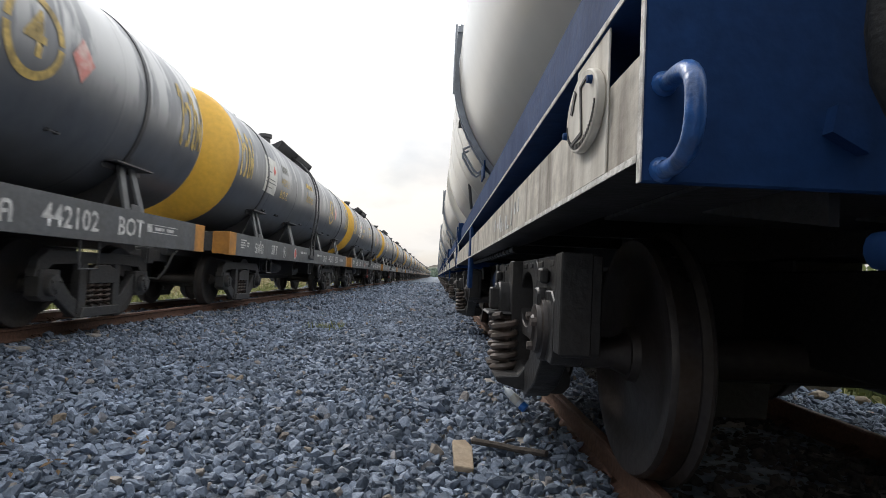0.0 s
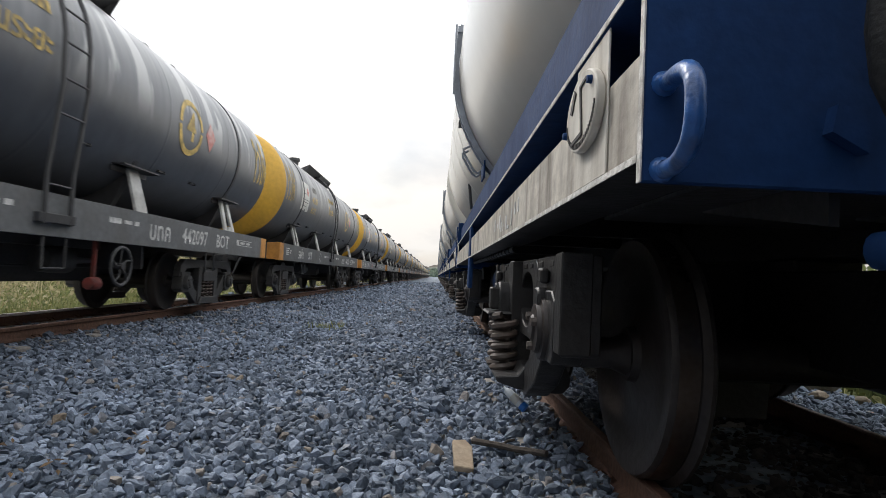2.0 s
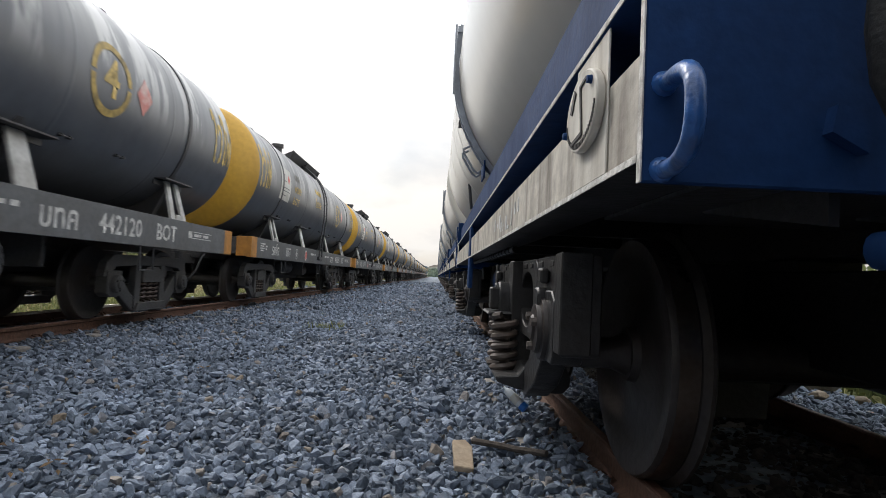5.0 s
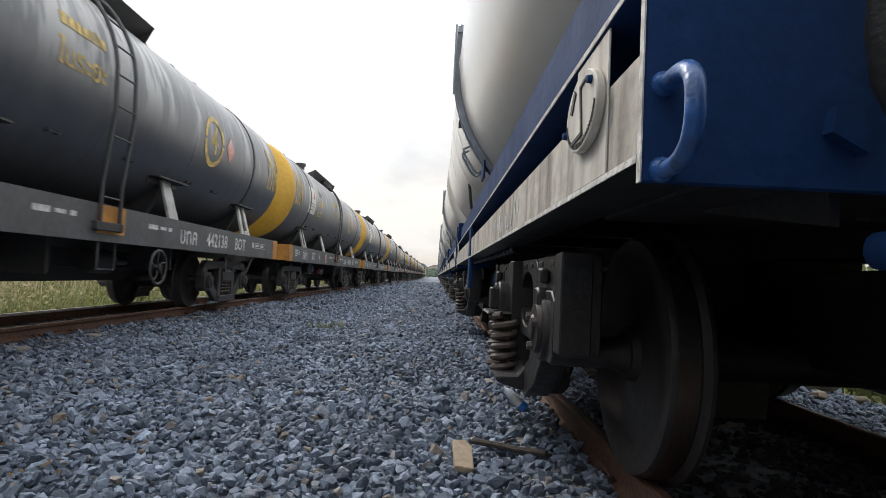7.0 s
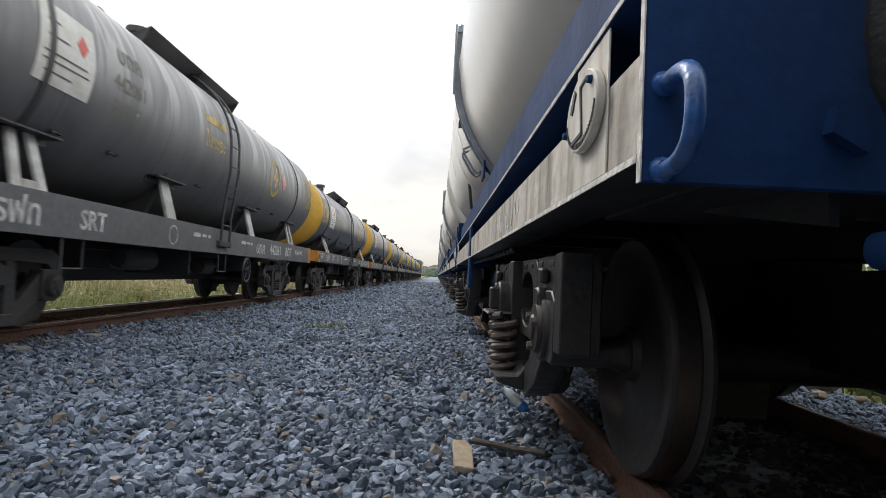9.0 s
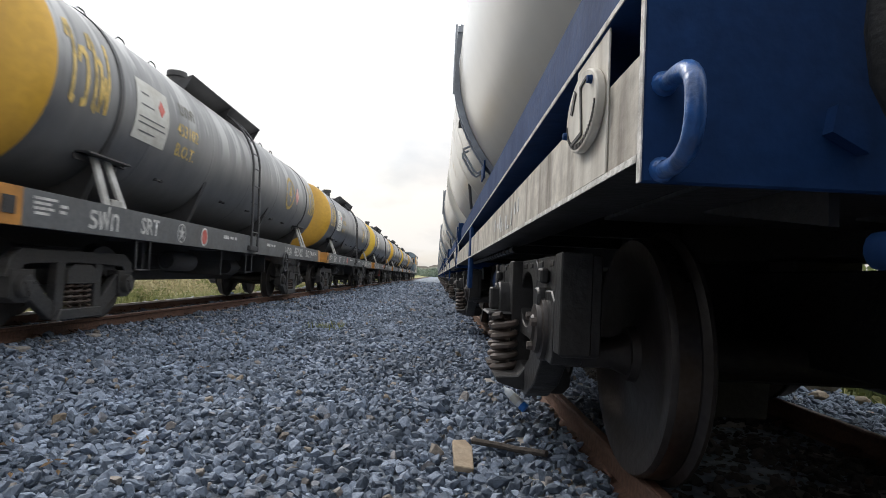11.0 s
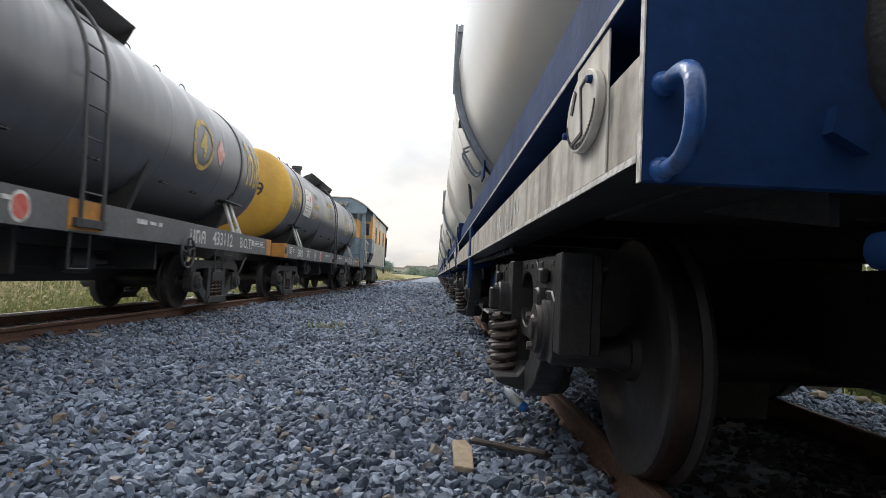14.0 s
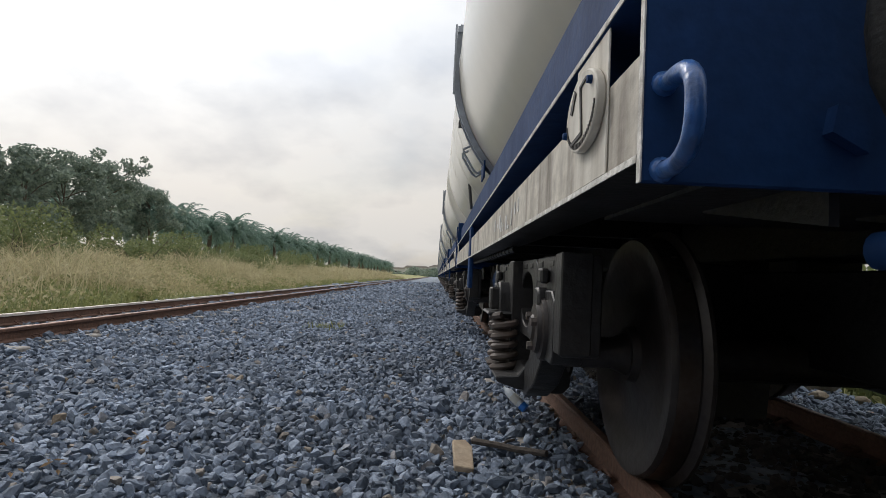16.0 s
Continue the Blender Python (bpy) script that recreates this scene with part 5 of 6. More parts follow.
    s.prism(arc + [(1.36, 3.60), (1.2, 3.55), (-1.2, 3.55), (-1.36, 3.60)], "y", VAN_LEN + 0.02, VAN_LEN + 0.08)
    part("fascia", s, VAN_B, v, "dark arched end board")
    for sx in (1, -1):
        s = Shape()
        s.tube([(1.37 * sx, -0.6, 3.77), (1.37 * sx, VAN_LEN + 0.1, 3.77)], 0.028, 8)
        part("gutter", s, VAN_ROOF, v, "pale rain gutter along the roof edge")
    for x in (0.14, 0.38):
        h = Shape()
        h.lathe([(0.0, -0.10), (0.08, -0.11), (0.10, -0.09), (0.10, 0.02)], "y", (x, -0.56, 3.86), 20)
        part("headlight", h, ALU, fascia, "round unlit lamp")
    s = Shape()
    s.box(-1.20, 1.20, -0.5, 2.18, 3.765, 3.80)
    part("platform_ceiling", s, VAN_B, v)
    # posts, rails and steps of both platforms
    for y in (-0.44, VAN_LEN - 0.06):
        near = y < 1
        for sx in (1, -1):
            s = Shape()
            w = 0.07 if near else 0.05
            x = 1.22 * sx
            s.box(x - w, x + w, y - 0.04, y + 0.04, 2.3 if near else 1.2, 3.76)
            part("corner_post", s, VAN_B if near else STRAP, v, bevel=0.006)
            if near:
                s = Shape()
                s.box(x - w, x + w, y - 0.04, y + 0.04, 0.95, 2.298)
                part("corner_post", s, VAN_B, v, bevel=0.006)
            r = Shape()
            for dy in ((0.16,) if near else (-0.32, 0.10)):
                yy = y + dy
                r.tube([(x + 0.03 * sx, yy - 0.05, 1.75), (x + 0.09 * sx, yy, 1.80), (x + 0.09 * sx, yy, 3.05), (x + 0.03 * sx, yy - 0.05, 3.1)], 0.02, 8)
            part("grab_rail", r, VAN_G if near else STRAP, v)
            if not near:
                continue
            st = Shape()
            for z in (0.45, 0.78):
                st.box(min(x, x - 0.35 * sx), max(x, x - 0.35 * sx), y + 0.22, y + 0.78, z, z + 0.03)
            st.tube([(x, y + 0.20, 1.15), (x, y + 0.22, 0.45)], 0.02, 6).tube([(x, y + 0.80, 1.15), (x, y + 0.78, 0.45)], 0.02, 6)
            part("step", st, STRAP, v)
        r = Shape()
        for z in (1.55, 1.95, 2.28):
            r.tube([(-1.2, y, z), (1.2, y, z)], 0.02, 6)
        for x in (-0.7, -0.25, 0.25, 0.7):
            r.tube([(x, y, 1.2), (x, y, 2.28)], 0.016, 6)
        part("end_railing", r, VAN_B if near else STRAP, v)
    r = Shape()
    r.tube([(1.24, 0.6, 1.2), (1.24, 0.6, 2.22), (1.24, 0.67, 2.27), (1.24, 1.2, 2.22), (1.24, 2.18, 2.12)], 0.022, 8)
    r.tube([(1.24, 0.6, 1.72), (1.24, 2.18, 1.72)], 0.018, 8).tube([(1.24, 1.2, 1.2), (1.24, 1.2, 2.22)], 0.018, 8)
    part("platform_railing", r, VAN_G, v)
    s = Shape()
    s.prism([(VAN_LEN - 0.5, 1.15), (VAN_LEN + 0.05, 1.15), (VAN_LEN + 0.12, 0.72), (VAN_LEN - 0.3, 0.72)], "x", 1.16, 1.24)
    part("step_plate", s, STRAP, v)
    # equipment under the floor
    s = Shape()
    s.box(0.45, 1.15, 4.75, 5.9, 0.30, 1.06).box(1.15, 1.165, 4.80, 5.30, 0.34, 1.02).box(1.15, 1.165, 5.34, 5.86, 0.34, 1.02)
    part("battery_box", s, BOGIE, v, "dark louvred equipment box", bevel=0.01)
    for y, r0, x in ((3.75, 0.3, 0.6), (7.0, 0.3, 0.85)):
        s = Shape()
        s.lathe([(0.0, -0.62), (r0 * 0.7, -0.60), (r0, -0.5), (r0, 0.5), (r0 * 0.7, 0.60), (0.0, 0.62)], "y", (x, y, 0.72), 22)
        part("air_reservoir", s, FRAME, v, "grey cylindrical air tank")
    s = Shape()
    s.prism([(-0.3, 1.12), (11.2, 1.12), (10.9, 0.55), (7.6, 0.50), (3.9, 0.50), (0.0, 0.55)], "x", -0.30, -0.26)
    part("truss_plate", s, BOGIE, v, "deep black beam under the floor")
    for y in (1.95, 9.4):
        bogie(v, y)
    for y, rz in ((-0.5, 0), (VAN_LEN, 180)):
        part("coupler", COUPLER_ME, BOGIE, v, at=pose(0, y, 0, 0, 0, rz))
        part("brake_hose", HOSE_ME, RUBBER, v, at=pose(0, y, 0, 0, 0, rz))
    part("side_lettering", text_mesh("SRT.", 0.26, VAN_W), VAN_W, v, at=(1.364, 2.75, 2.12))
    part("side_lettering", text_mesh("รฟท.", 0.26, VAN_W), VAN_W, v, at=(1.364, 2.75, 2.95))
    part("side_lettering", text_mesh("บพห.", 0.30, VAN_W), VAN_W, v, at=(1.264, 10.25, 2.0))
    part("side_lettering", text_mesh("50001", 0.26, VAN_W), VAN_W, v, at=(1.264, 10.25, 1.72))
    part("side_lettering", text_mesh("BBV.", 0.28, VAN_W), VAN_W, v, at=(1.264, 10.25, 1.46))
    part("small_writing", BARS_A, MARK_W, v, at=(1.262, 4.5, 1.7))
    part("small_writing", BARS_B, MARK_W, v, at=(1.262, 8.8, 1.62))
    for mat, x, rr in ((MARK_W, 1.262, 0.13), (VAN_O, 1.265, 0.06)):
        part("roundel", flat_sheet([(rr * math.cos(2 * math.pi * i / 20), 0.13 * math.sin(2 * math.pi * i / 20)) for i in range(20)]).mesh("roundel", mat, 0), mat, v, at=(x, 6.62, 1.86))
    v.matrix_basis = pose(TRACK_L, wagon_start(21, 0) + SOLE + 1.1, 0)
    TRAIN.append(v)


# ---- cream tank wagons standing on the siding ----
CARGO_LEN, CARGO_PERIOD, CARGO_Y = 9.95, 10.8, 1.05


def slotted_plate(s, y0, y1, z0, z1, x0, x1, hole_y, hole_z):
    """An upright plate with an oval hole (its ends along y and z) through it."""
    n = 28
    cy, cz = sum(hole_y) / 2, sum(hole_z) / 2
    my, mz, hy, hz = (y0 + y1) / 2, (z0 + z1) / 2, (y1 - y0) / 2, (z1 - z0) / 2
    ring, hole = [], []
    for i in range(n):
        a = 2 * math.pi * i / n
        c, q = math.cos(a), math.sin(a)
        k = 1 / max(abs(c), abs(q))
        ring.append((my + hy * c * k, mz + hz * q * k))
        hole.append((cy + (hole_y[1] - hole_y[0]) / 2 * c, cz + (hole_z[1] - hole_z[0]) / 2 * math.copysign(abs(q) ** 0.8, q)))
    v = [(x, *p) for x in (x0, x1) for p in ring + hole]
    f = []
    for i in range(n):
        j = (i + 1) % n
        f += [(i, j, n + j, n + i), (2 * n + j, 2 * n + i, 3 * n + i, 3 * n + j), (n + i, n + j, 3 * n + j, 3 * n + i), (j, i, 2 * n + i, 2 * n + j)]
    s.add(v, f)


def yard_bogie_meshes():
    """Heavier cast bogie of the cream wagons, its coil springs outside the frame."""
    d = WIDER / 2
    s = Shape()
    for e in (-1, 1):
        def slab(poly, x0, x1):
            s.prism([(e * a, b) for a, b in poly], "x", x0 + d, x1 + d)
        slotted_plate(s, *sorted((0.05 * e, 0.56 * e)), 0.44, 0.815, 0.79 + d, 0.895 + d, sorted((0.09 * e, 0.47 * e)), (0.49, 0.755))
        slab([(0.555, 0.455), (0.76, 0.455), (0.76, 0.815), (0.555, 0.815)], 0.79, 0.893)
        slab([(0.72, 0.47), (0.75, 0.45), (1.13, 0.45), (1.155, 0.47), (1.155, 0.815), (0.72, 0.815)], 0.765, 0.897)
        slab([(1.05, 0.46), (1.16, 0.46), (1.16, 0.82), (1.05, 0.82)], 0.80, 0.912)
        # lower chord, swept up to the axle box
        slab([(0.80, 0.47), (0.76, 0.38), (0.60, 0.26), (0.38, 0.17), (0.05, 0.15), (0.05, 0.26), (0.30, 0.29), (0.46, 0.36), (0.56, 0.47)], 0.79, 0.902)
        # axle box with its keeper and cast pads along the top chord
        slab([(0.745, 0.44), (0.80, 0.41), (1.03, 0.41), (1.06, 0.44), (1.06, 0.64), (1.0, 0.68), (0.80, 0.68), (0.745, 0.64)], 0.80, 0.915)
        for a in (0.18, 0.36, 0.62, 0.86):
            slab([(a, 0.772), (a + 0.09, 0.772), (a + 0.09, 0.80), (a, 0.80)], 0.89, 0.900)
    s.prism([(-0.06, 0.17), (0.10, 0.17), (0.10, 0.815), (-0.06, 0.815)], "x", 0.785 + d, 0.945 + d)
    lobe = [(0.70, 0.30), (0.675, 0.25), (0.68, 0.21), (0.71, 0.178), (0.76, 0.175), (0.93, 0.190), (1.03, 0.220), (1.04, 0.245), (0.93, 0.255), (0.90, 0.30)]
    s.prism([(x + d, z) for x, z in lobe], "y", -0.34, 0.34)
    frame_me = s.mesh("side_frame", YARD_IRON, 30, 0.01)
    s = Shape()
    s.prism([(0.00, 0.53), (0.19, 0.53), (0.19, 0.65), (0.15, 0.70), (0.04, 0.70), (0.00, 0.65)], "x", -1.0 - d, 1.0 + d)
    s.prism([(0.02, 0.55), (0.14, 0.55), (0.14, 0.67), (0.02, 0.67)], "x", -1.045 - d, 1.045 + d)
    s.prism([(-0.10, 0.525), (0.24, 0.525), (0.24, 0.542), (-0.10, 0.542)], "x", -1.07 - d, 1.07 + d)
    s.lathe([(0.22, 0.62), (0.22, 0.82), (0.0, 0.82)], "z", n=20)
    bolster_me = s.mesh("bogie", YARD_IRON, 30, 0.01)
    spring_me = helix(0.0, 0.0, 0.255, 0.53, 0.056, 0.0185, 5.2, 18).mesh("coil_spring", SPRING)
    c = Shape()
    c.lathe([(0.0, 0.050), (0.045, 0.050), (0.055, 0.040), (0.095, 0.036), (0.100, 0.020), (0.122, 0.016), (0.128, 0.0), (0.128, -0.05)], "x", n=32)
    cap_me = c.mesh("axle_cap", YARD_WHEEL)
    c = Shape()
    c.lathe([(0.0, 0.024), (0.017, 0.022), (0.019, 0.0)], "x", n=6)
    bolt_me = c.mesh("bolt", SPRING)
    c = Shape()
    c.prism([(-0.06, 0.0), (0.05, 0.0), (0.05, 0.05), (0.03, 0.075), (-0.04, 0.075), (-0.06, 0.05)], "x", 0.0, 0.045)
    c.prism([(-0.045, 0.095), (0.045, 0.09), (0.04, 0.15), (-0.04, 0.155)], "x", 0.0, 0.035)
    lug_me = c.mesh("keeper_lug", YARD_IRON, 30, 0.008)
    return frame_me, bolster_me, spring_me, cap_me, bolt_me, lug_me


YARD = yard_bogie_meshes()
YARD_WHEELSET = wheelset_mesh(SIDING_GAUGE, YARD_WHEEL)


def tread_mesh():
    s = Shape()
    s.lathe([(WHEEL_R + 0.0005, SIDING_GAUGE / 2 + 0.045), (WHEEL_R + 0.0045, SIDING_GAUGE / 2 - 0.022)], "x", n=40)
    return s.mesh("tread", TREAD)


TREAD_ME = tread_mesh()


def yard_bogie(thing, y):
    d = WIDER / 2
    b = part("bogie", YARD[1], YARD_IRON, thing, "black cast bogie with outside coil springs", at=(d, y, 0))
    for rz in (0, 180):
        m = pose(0, 0, 0, 0, 0, rz)
        part("side_frame", YARD[0], YARD_IRON, b, at=m)
        for dy in (-0.07, 0.09):
            part("coil_spring", YARD[2], SPRING, b, "rusty coil spring", at=m @ pose(0.975 + d, dy, 0, 0, 0, 40 * dy))
        for e in (-0.915, 0.915):
            part("axle_cap", YARD[3], YARD_WHEEL, b, "round axle end cap", at=m @ pose(0.915 + d, 0.93 * e, WHEEL_R + 0.078))
            for i in range(3):
                a = 2 * math.pi * i / 3 + 0.4
                part("bolt", YARD[4], SPRING, b, at=m @ pose(0.951 + d, 0.93 * e + 0.072 * math.cos(a), WHEEL_R + 0.078 + 0.072 * math.sin(a)))
            part("keeper_lug", YARD[5], YARD_IRON, b, at=m @ pose(0.90 + d, e + 0.08 if e < 0 else e - 0.08, WHEEL_R + 0.165))
    for e in (-0.915, 0.915):
        part("wheelset", YARD_WHEELSET, YARD_WHEEL, b, "dark steel wheels on one axle", at=(0, e, WHEEL_R))
        for rz in (0, 180):
            part("tread", TREAD_ME, TREAD, b, "worn running surface of a wheel", at=pose(0, e, WHEEL_R, 0, 0, rz))
    for e in (-0.5, 0.5):
        part("brake_beam", BEAM_ME, BOGIE, b, at=(0, e, 0))


def cargo_wagon():
    w = new("cream_tank_wagon")
    r, zc, L, mid = 1.445, 2.72, CARGO_LEN, WIDER / 2
    prof = [(r, 0.40)]
    for y in (5.6, 6.5, 7.65):
        prof += [(r, y - 0.03), (r, y - 0.02), (r + 0.004, y - 0.006), (r + 0.004, y + 0.006), (r, y + 0.02), (r, y + 0.03)]
    prof += [(r, L - 0.40)]
    s = Shape()
    s.lathe(prof, "y", (mid, 0, zc), 80)
    part("tank", s, CREAM, w, "cream painted steel tank")
    for y, e in ((0.40, -1), (L - 0.40, 1)):
        s = Shape()
        s.lathe([(r * math.cos(a), y + e * 0.28 * math.sin(a)) for a in [math.pi / 2 * i / 10 for i in range(11)]], "y", (mid, 0, zc), 80)
        part("tank_end", s, CREAM, w, "dished cream tank end")
    for sx in (-1, 1):
        off = WIDER if sx > 0 else 0.0
        # dark blue above the cream face stands in for shade under the flange
        s = Shape()
        s.box(*sorted((0.855 * sx, 0.825 * sx)), 0.02, L - 0.02, 0.955, 1.287)
        part("sill_web", s, BLUE, w, "blue web of the sill, its dark standing in for flange shade", at=(off, 0, 0))
        s = Shape()
        s.box(*sorted((0.981 * sx, 0.962 * sx)), 0.02, L - 0.02, 0.9555, 1.150)
        part("sill_face", s, WEB, w, "stained cream sill face", at=(off, 0, 0))
        for z0, z1 in ((1.288, 1.304), (0.938, 0.954)):
            s = Shape()
            s.box(*sorted((0.99 * sx, 0.80 * sx)), 0.02, L - 0.02, z0, z1)
            f = part("sill_flange", s, BLUE if z0 > 1.1 else YARD_IRON, w, "blue flange with a bare pale edge" if z0 > 1.1 else "grimy lower flange with a bare pale edge", at=(off, 0, 0))
            e = Shape()
            e.box(*sorted((0.993 * sx, 0.9905 * sx)), 0.02, L - 0.02, z0 + 0.001, z1 - 0.001)
            part("flange_edge", e, EDGE, f, "chipped pale paint on the flange edge")
        s = Shape()
        s.prism([(0.93 * sx, 1.306), (0.93 * sx, 1.605), (0.92 * sx, 1.615), (0.88 * sx, 1.615), (0.88 * sx, 1.306)], "y", 0.10, L - 0.10)
        part("side_plate", s, BLUE, w, "blue plate between sill and tank", at=(off, 0, 0))
        for y0, y1 in ((0.24, 0.54), (L - 0.54, L - 0.24)):
            s = Shape()
            s.box(*sorted((0.987 * sx, 0.9815 * sx)), y0, y1, 0.956, 1.286)
            part("sill_pad", s, PLATE, w, "cream plate welded between the sill flanges", bevel=0.003, at=(off, 0, 0))
        s = Shape()
        s.prism([(-0.16, 0.60), (0.16, 0.60), (0.16, 1.284), (-0.16, 1.284)], "x", *sorted((0.992 * sx, 0.95 * sx)))
        part("jacking_bracket", s, BLUE, w, "blue bracket below the sill", bevel=0.008, at=(off, 5.65, 0))
        # channel band over the tank's belly, with its top post
        s = Shape()
        a0, a1 = -0.78, 0.26
        s.lathe([(r + 0.004, 4.46), (r + 0.055, 4.46), (r + 0.055, 4.50), (r + 0.02, 4.50), (r + 0.02, 4.60), (r + 0.055, 4.60), (r + 0.055, 4.64), (r + 0.004, 4.64)], "y", (mid, 0, zc), 24,
                a0 if sx > 0 else math.pi - a1, a1 - a0)
        part("belly_band", s, BAND, w, "grey channel band round the tank")
        s = Shape()
        s.box(*sorted(((r + 0.03) * sx, (r - 0.16) * sx)), 4.44, 4.66, zc + 0.30, zc + 0.36)
        s.tube([((r + 0.045) * sx, 4.42, zc + 0.36), ((r + 0.045) * sx, 4.42, zc - 0.30)], 0.012, 6)
        part("band_post", s, BAND, w, at=(mid, 0, 0))
        for y in (5.0, 5.22):
            h = Shape()
            c = r + 0.005
            pt = lambda a, d: ((c + d) * math.cos(a) * sx, y, zc + (c + d) * math.sin(a))
            h.tube([pt(-0.47, 0.0), pt(-0.47, 0.07), pt(-0.50, 0.085), pt(-0.63, 0.085), pt(-0.66, 0.07), pt(-0.66, 0.0)], 0.013, 8)
            part("grab_handle", h, BAND, w, "grey bent grab handle", at=(mid, 0, 0))
        h = Shape()
        h.box(*sorted(((r - 0.11) * sx, (r - 0.03) * sx)), 5.07, 5.13, zc - 0.44, zc - 0.37)
        part("padlock_box", h, STRAP, w, at=(mid, 0, 0))
        h = Shape()
        h.tube([(1.16 * sx, 6.6, 1.60), (1.20 * sx, 6.6, 1.93)], 0.02, 6)
        part("stay_rod", h, STRAP, w, at=(mid, 0, 0))
        bx = Shape()
        bx.prism([(2.45, 1.66), (2.75, 1.66), (2.78, 1.86), (2.45, 1.82)], "x", *sorted((0.955 * sx, 0.94 * sx)))
        part("gusset", bx, BLUE, w, at=(off, 2.0, 0))
    # maker's disc on the near sill pad
    for sx, y in ((-1, 0.40), (1, L - 0.40)):
        x = 0.9875 * sx + (WIDER if sx > 0 else 0.0)
        oval = [(0.155 * math.cos(2 * math.pi * i / 32), 0.098 * math.sin(2 * math.pi * i / 32)) for i in range(32)]
        d = Shape()
        d.prism([(a, b) for a, b in oval], "x", *sorted((0.0, 0.022 * sx)))
        disc = part("brake_indicator", d, PLATE, w, "oval cream indicator plate with a black pointer", bevel=0.004, at=(x, y, 1.137))
        t = 0.0225 * sx
        m = Shape()
        for bar in ([(-0.006, 0.064), (0.006, 0.066), (0.034, -0.06), (0.022, -0.062)], [(-0.085, -0.062), (-0.078, -0.072), (0.033, -0.064), (0.03, -0.054)], [(-0.10, 0.02), (-0.060, 0.072), (-0.042, 0.060), (-0.080, 0.012)],
                    [(0.006, 0.066), (0.06, 0.072), (0.10, 0.052), (0.095, 0.046), (0.058, 0.064), (0.008, 0.058)]):
            m.prism([(a * sx, b) for a, b in bar], "x", *sorted((t, t + 0.003 * sx)))
        part("pointer", m, MARK_K, disc)
        rim = Shape()
        for i in range(26):
            a = math.pi * (1.05 + 0.9 * i / 25)
            c, q = 0.138 * math.cos(a), 0.083 * math.sin(a)
            rim.box(*sorted((t, t + 0.002 * sx)), c - 0.004, c + 0.003, q - 0.006, q + 0.007)
        part("rim_writing", rim, MARK_K, disc)
        for a, b in ((0.105 * sx, 0.048), (-0.142 * sx, -0.028)):
            bo = Shape()
            bo.lathe([(0.0, 0.013 * sx), (0.009, 0.011 * sx), (0.0105, 0.0)], "x", (t, a, b), 10)
            part("bolt", bo, BLUE, disc)
    # end plates, grab irons, pipes
    for y, rz in ((0.0, 0), (L, 180)):
        p = pose(WIDER if rz else 0, y, 0, 0, 0, rz)
        e = Shape()
        e.box(-0.988, 0.988 + WIDER, 0.0, 0.018, 0.90, 1.72)
        plate = part("end_plate", e, BLUE, w, "blue painted end plate", at=p, bevel=0.004)
        b = Shape()
        b.box(-0.9915, -0.9885, -0.001, 0.019, 0.90, 1.72)
        part("plate_edge", b, EDGE, plate, "bare pale edge of the plate")
        b = Shape()
        b.box(0.9885 + WIDER, 0.9915 + WIDER, -0.001, 0.019, 0.90, 1.72)
        part("plate_edge", b, EDGE, plate, "bare pale edge of the plate")
        for sx in (-1, 1):
            h = Shape()
            x = 0.962 * sx + (WIDER if sx > 0 else 0.0)
            bow = [math.pi * (i / 20 - 0.5) for i in range(21)]
            h.tube([(x + 0.010, 0.0, 0.922)] + [(x + 0.010 - 0.010 * math.cos(q), -0.03 - 0.128 * abs(math.cos(q)) ** 0.7, 0.998 + 0.078 * math.copysign(abs(math.sin(q)) ** 0.8, math.sin(q))) for q in bow] + [(x + 0.010, 0.0, 1.080)], 0.0165, 14)
            h.lathe([(0.024, 0.0), (0.021, -0.010), (0.015, -0.016)], "y", (x + 0.010, 0, 1.080), 12).lathe([(0.024, 0.0), (0.021, -0.010), (0.015, -0.016)], "y", (x + 0.010, 0, 0.924), 12)
            part("grab_iron", h, BLUE_CHIP, plate, "bright blue bent grab iron, paint chipped")
        k = Shape()
        k.prism([(-0.665, 1.0), (-0.60, 0.965), (-0.60, 1.04), (-0.655, 1.05)], "y", -0.03, 0.0)
        part("hose_bracket", k, BLUE, plate)
        hose = Shape()
        hose.tube([(-0.50, -0.02, 1.44), (-0.56, -0.07, 1.38), (-0.605, -0.09, 1.28), (-0.615, -0.09, 1.16), (-0.605, -0.09, 1.08), (-0.57, -0.085, 1.02), (-0.49, -0.08, 0.97), (-0.3, -0.08, 0.93)], 0.034, 12)
        part("brake_hose", hose, RUBBER, w, "black ribbed rubber brake hose", at=p)
        pipe = Shape()
        pipe.tube([(-0.53, 0.04, 0.80), (-0.52, 0.0, 0.80), (-0.48, -0.03, 0.795), (-0.38, -0.04, 0.79), (-0.1, -0.04, 0.79)], 0.036, 14)
        part("brake_pipe", pipe, BLUE, w, "blue brake pipe elbow", at=p)
        part("coupler", COUPLER_ME, YARD_IRON, w, at=p @ pose(WIDER / 2, 0, 0))
        for x in (-0.62, -0.2, 0.2, 0.62):
            g = Shape()
            g.prism([(0.03, 0.925), (0.55, 0.925), (0.55, 0.92), (0.03, 0.84)], "x", x - 0.01, x + 0.01)
            part("end_gusset", g, YARD_IRON, w, at=p)
        g = Shape()
        g.box(-0.8, 0.8, 0.02, 0.9, 0.926, 0.937)
        part("end_tray", g, YARD_IRON, w, at=p)
        g = Shape()
        g.prism([(-0.42, 0.13), (0.18, 0.14), (0.20, 0.36), (0.43, 0.37), (0.43, 0.83), (-0.42, 0.83)], "y", 1.66, 1.70)
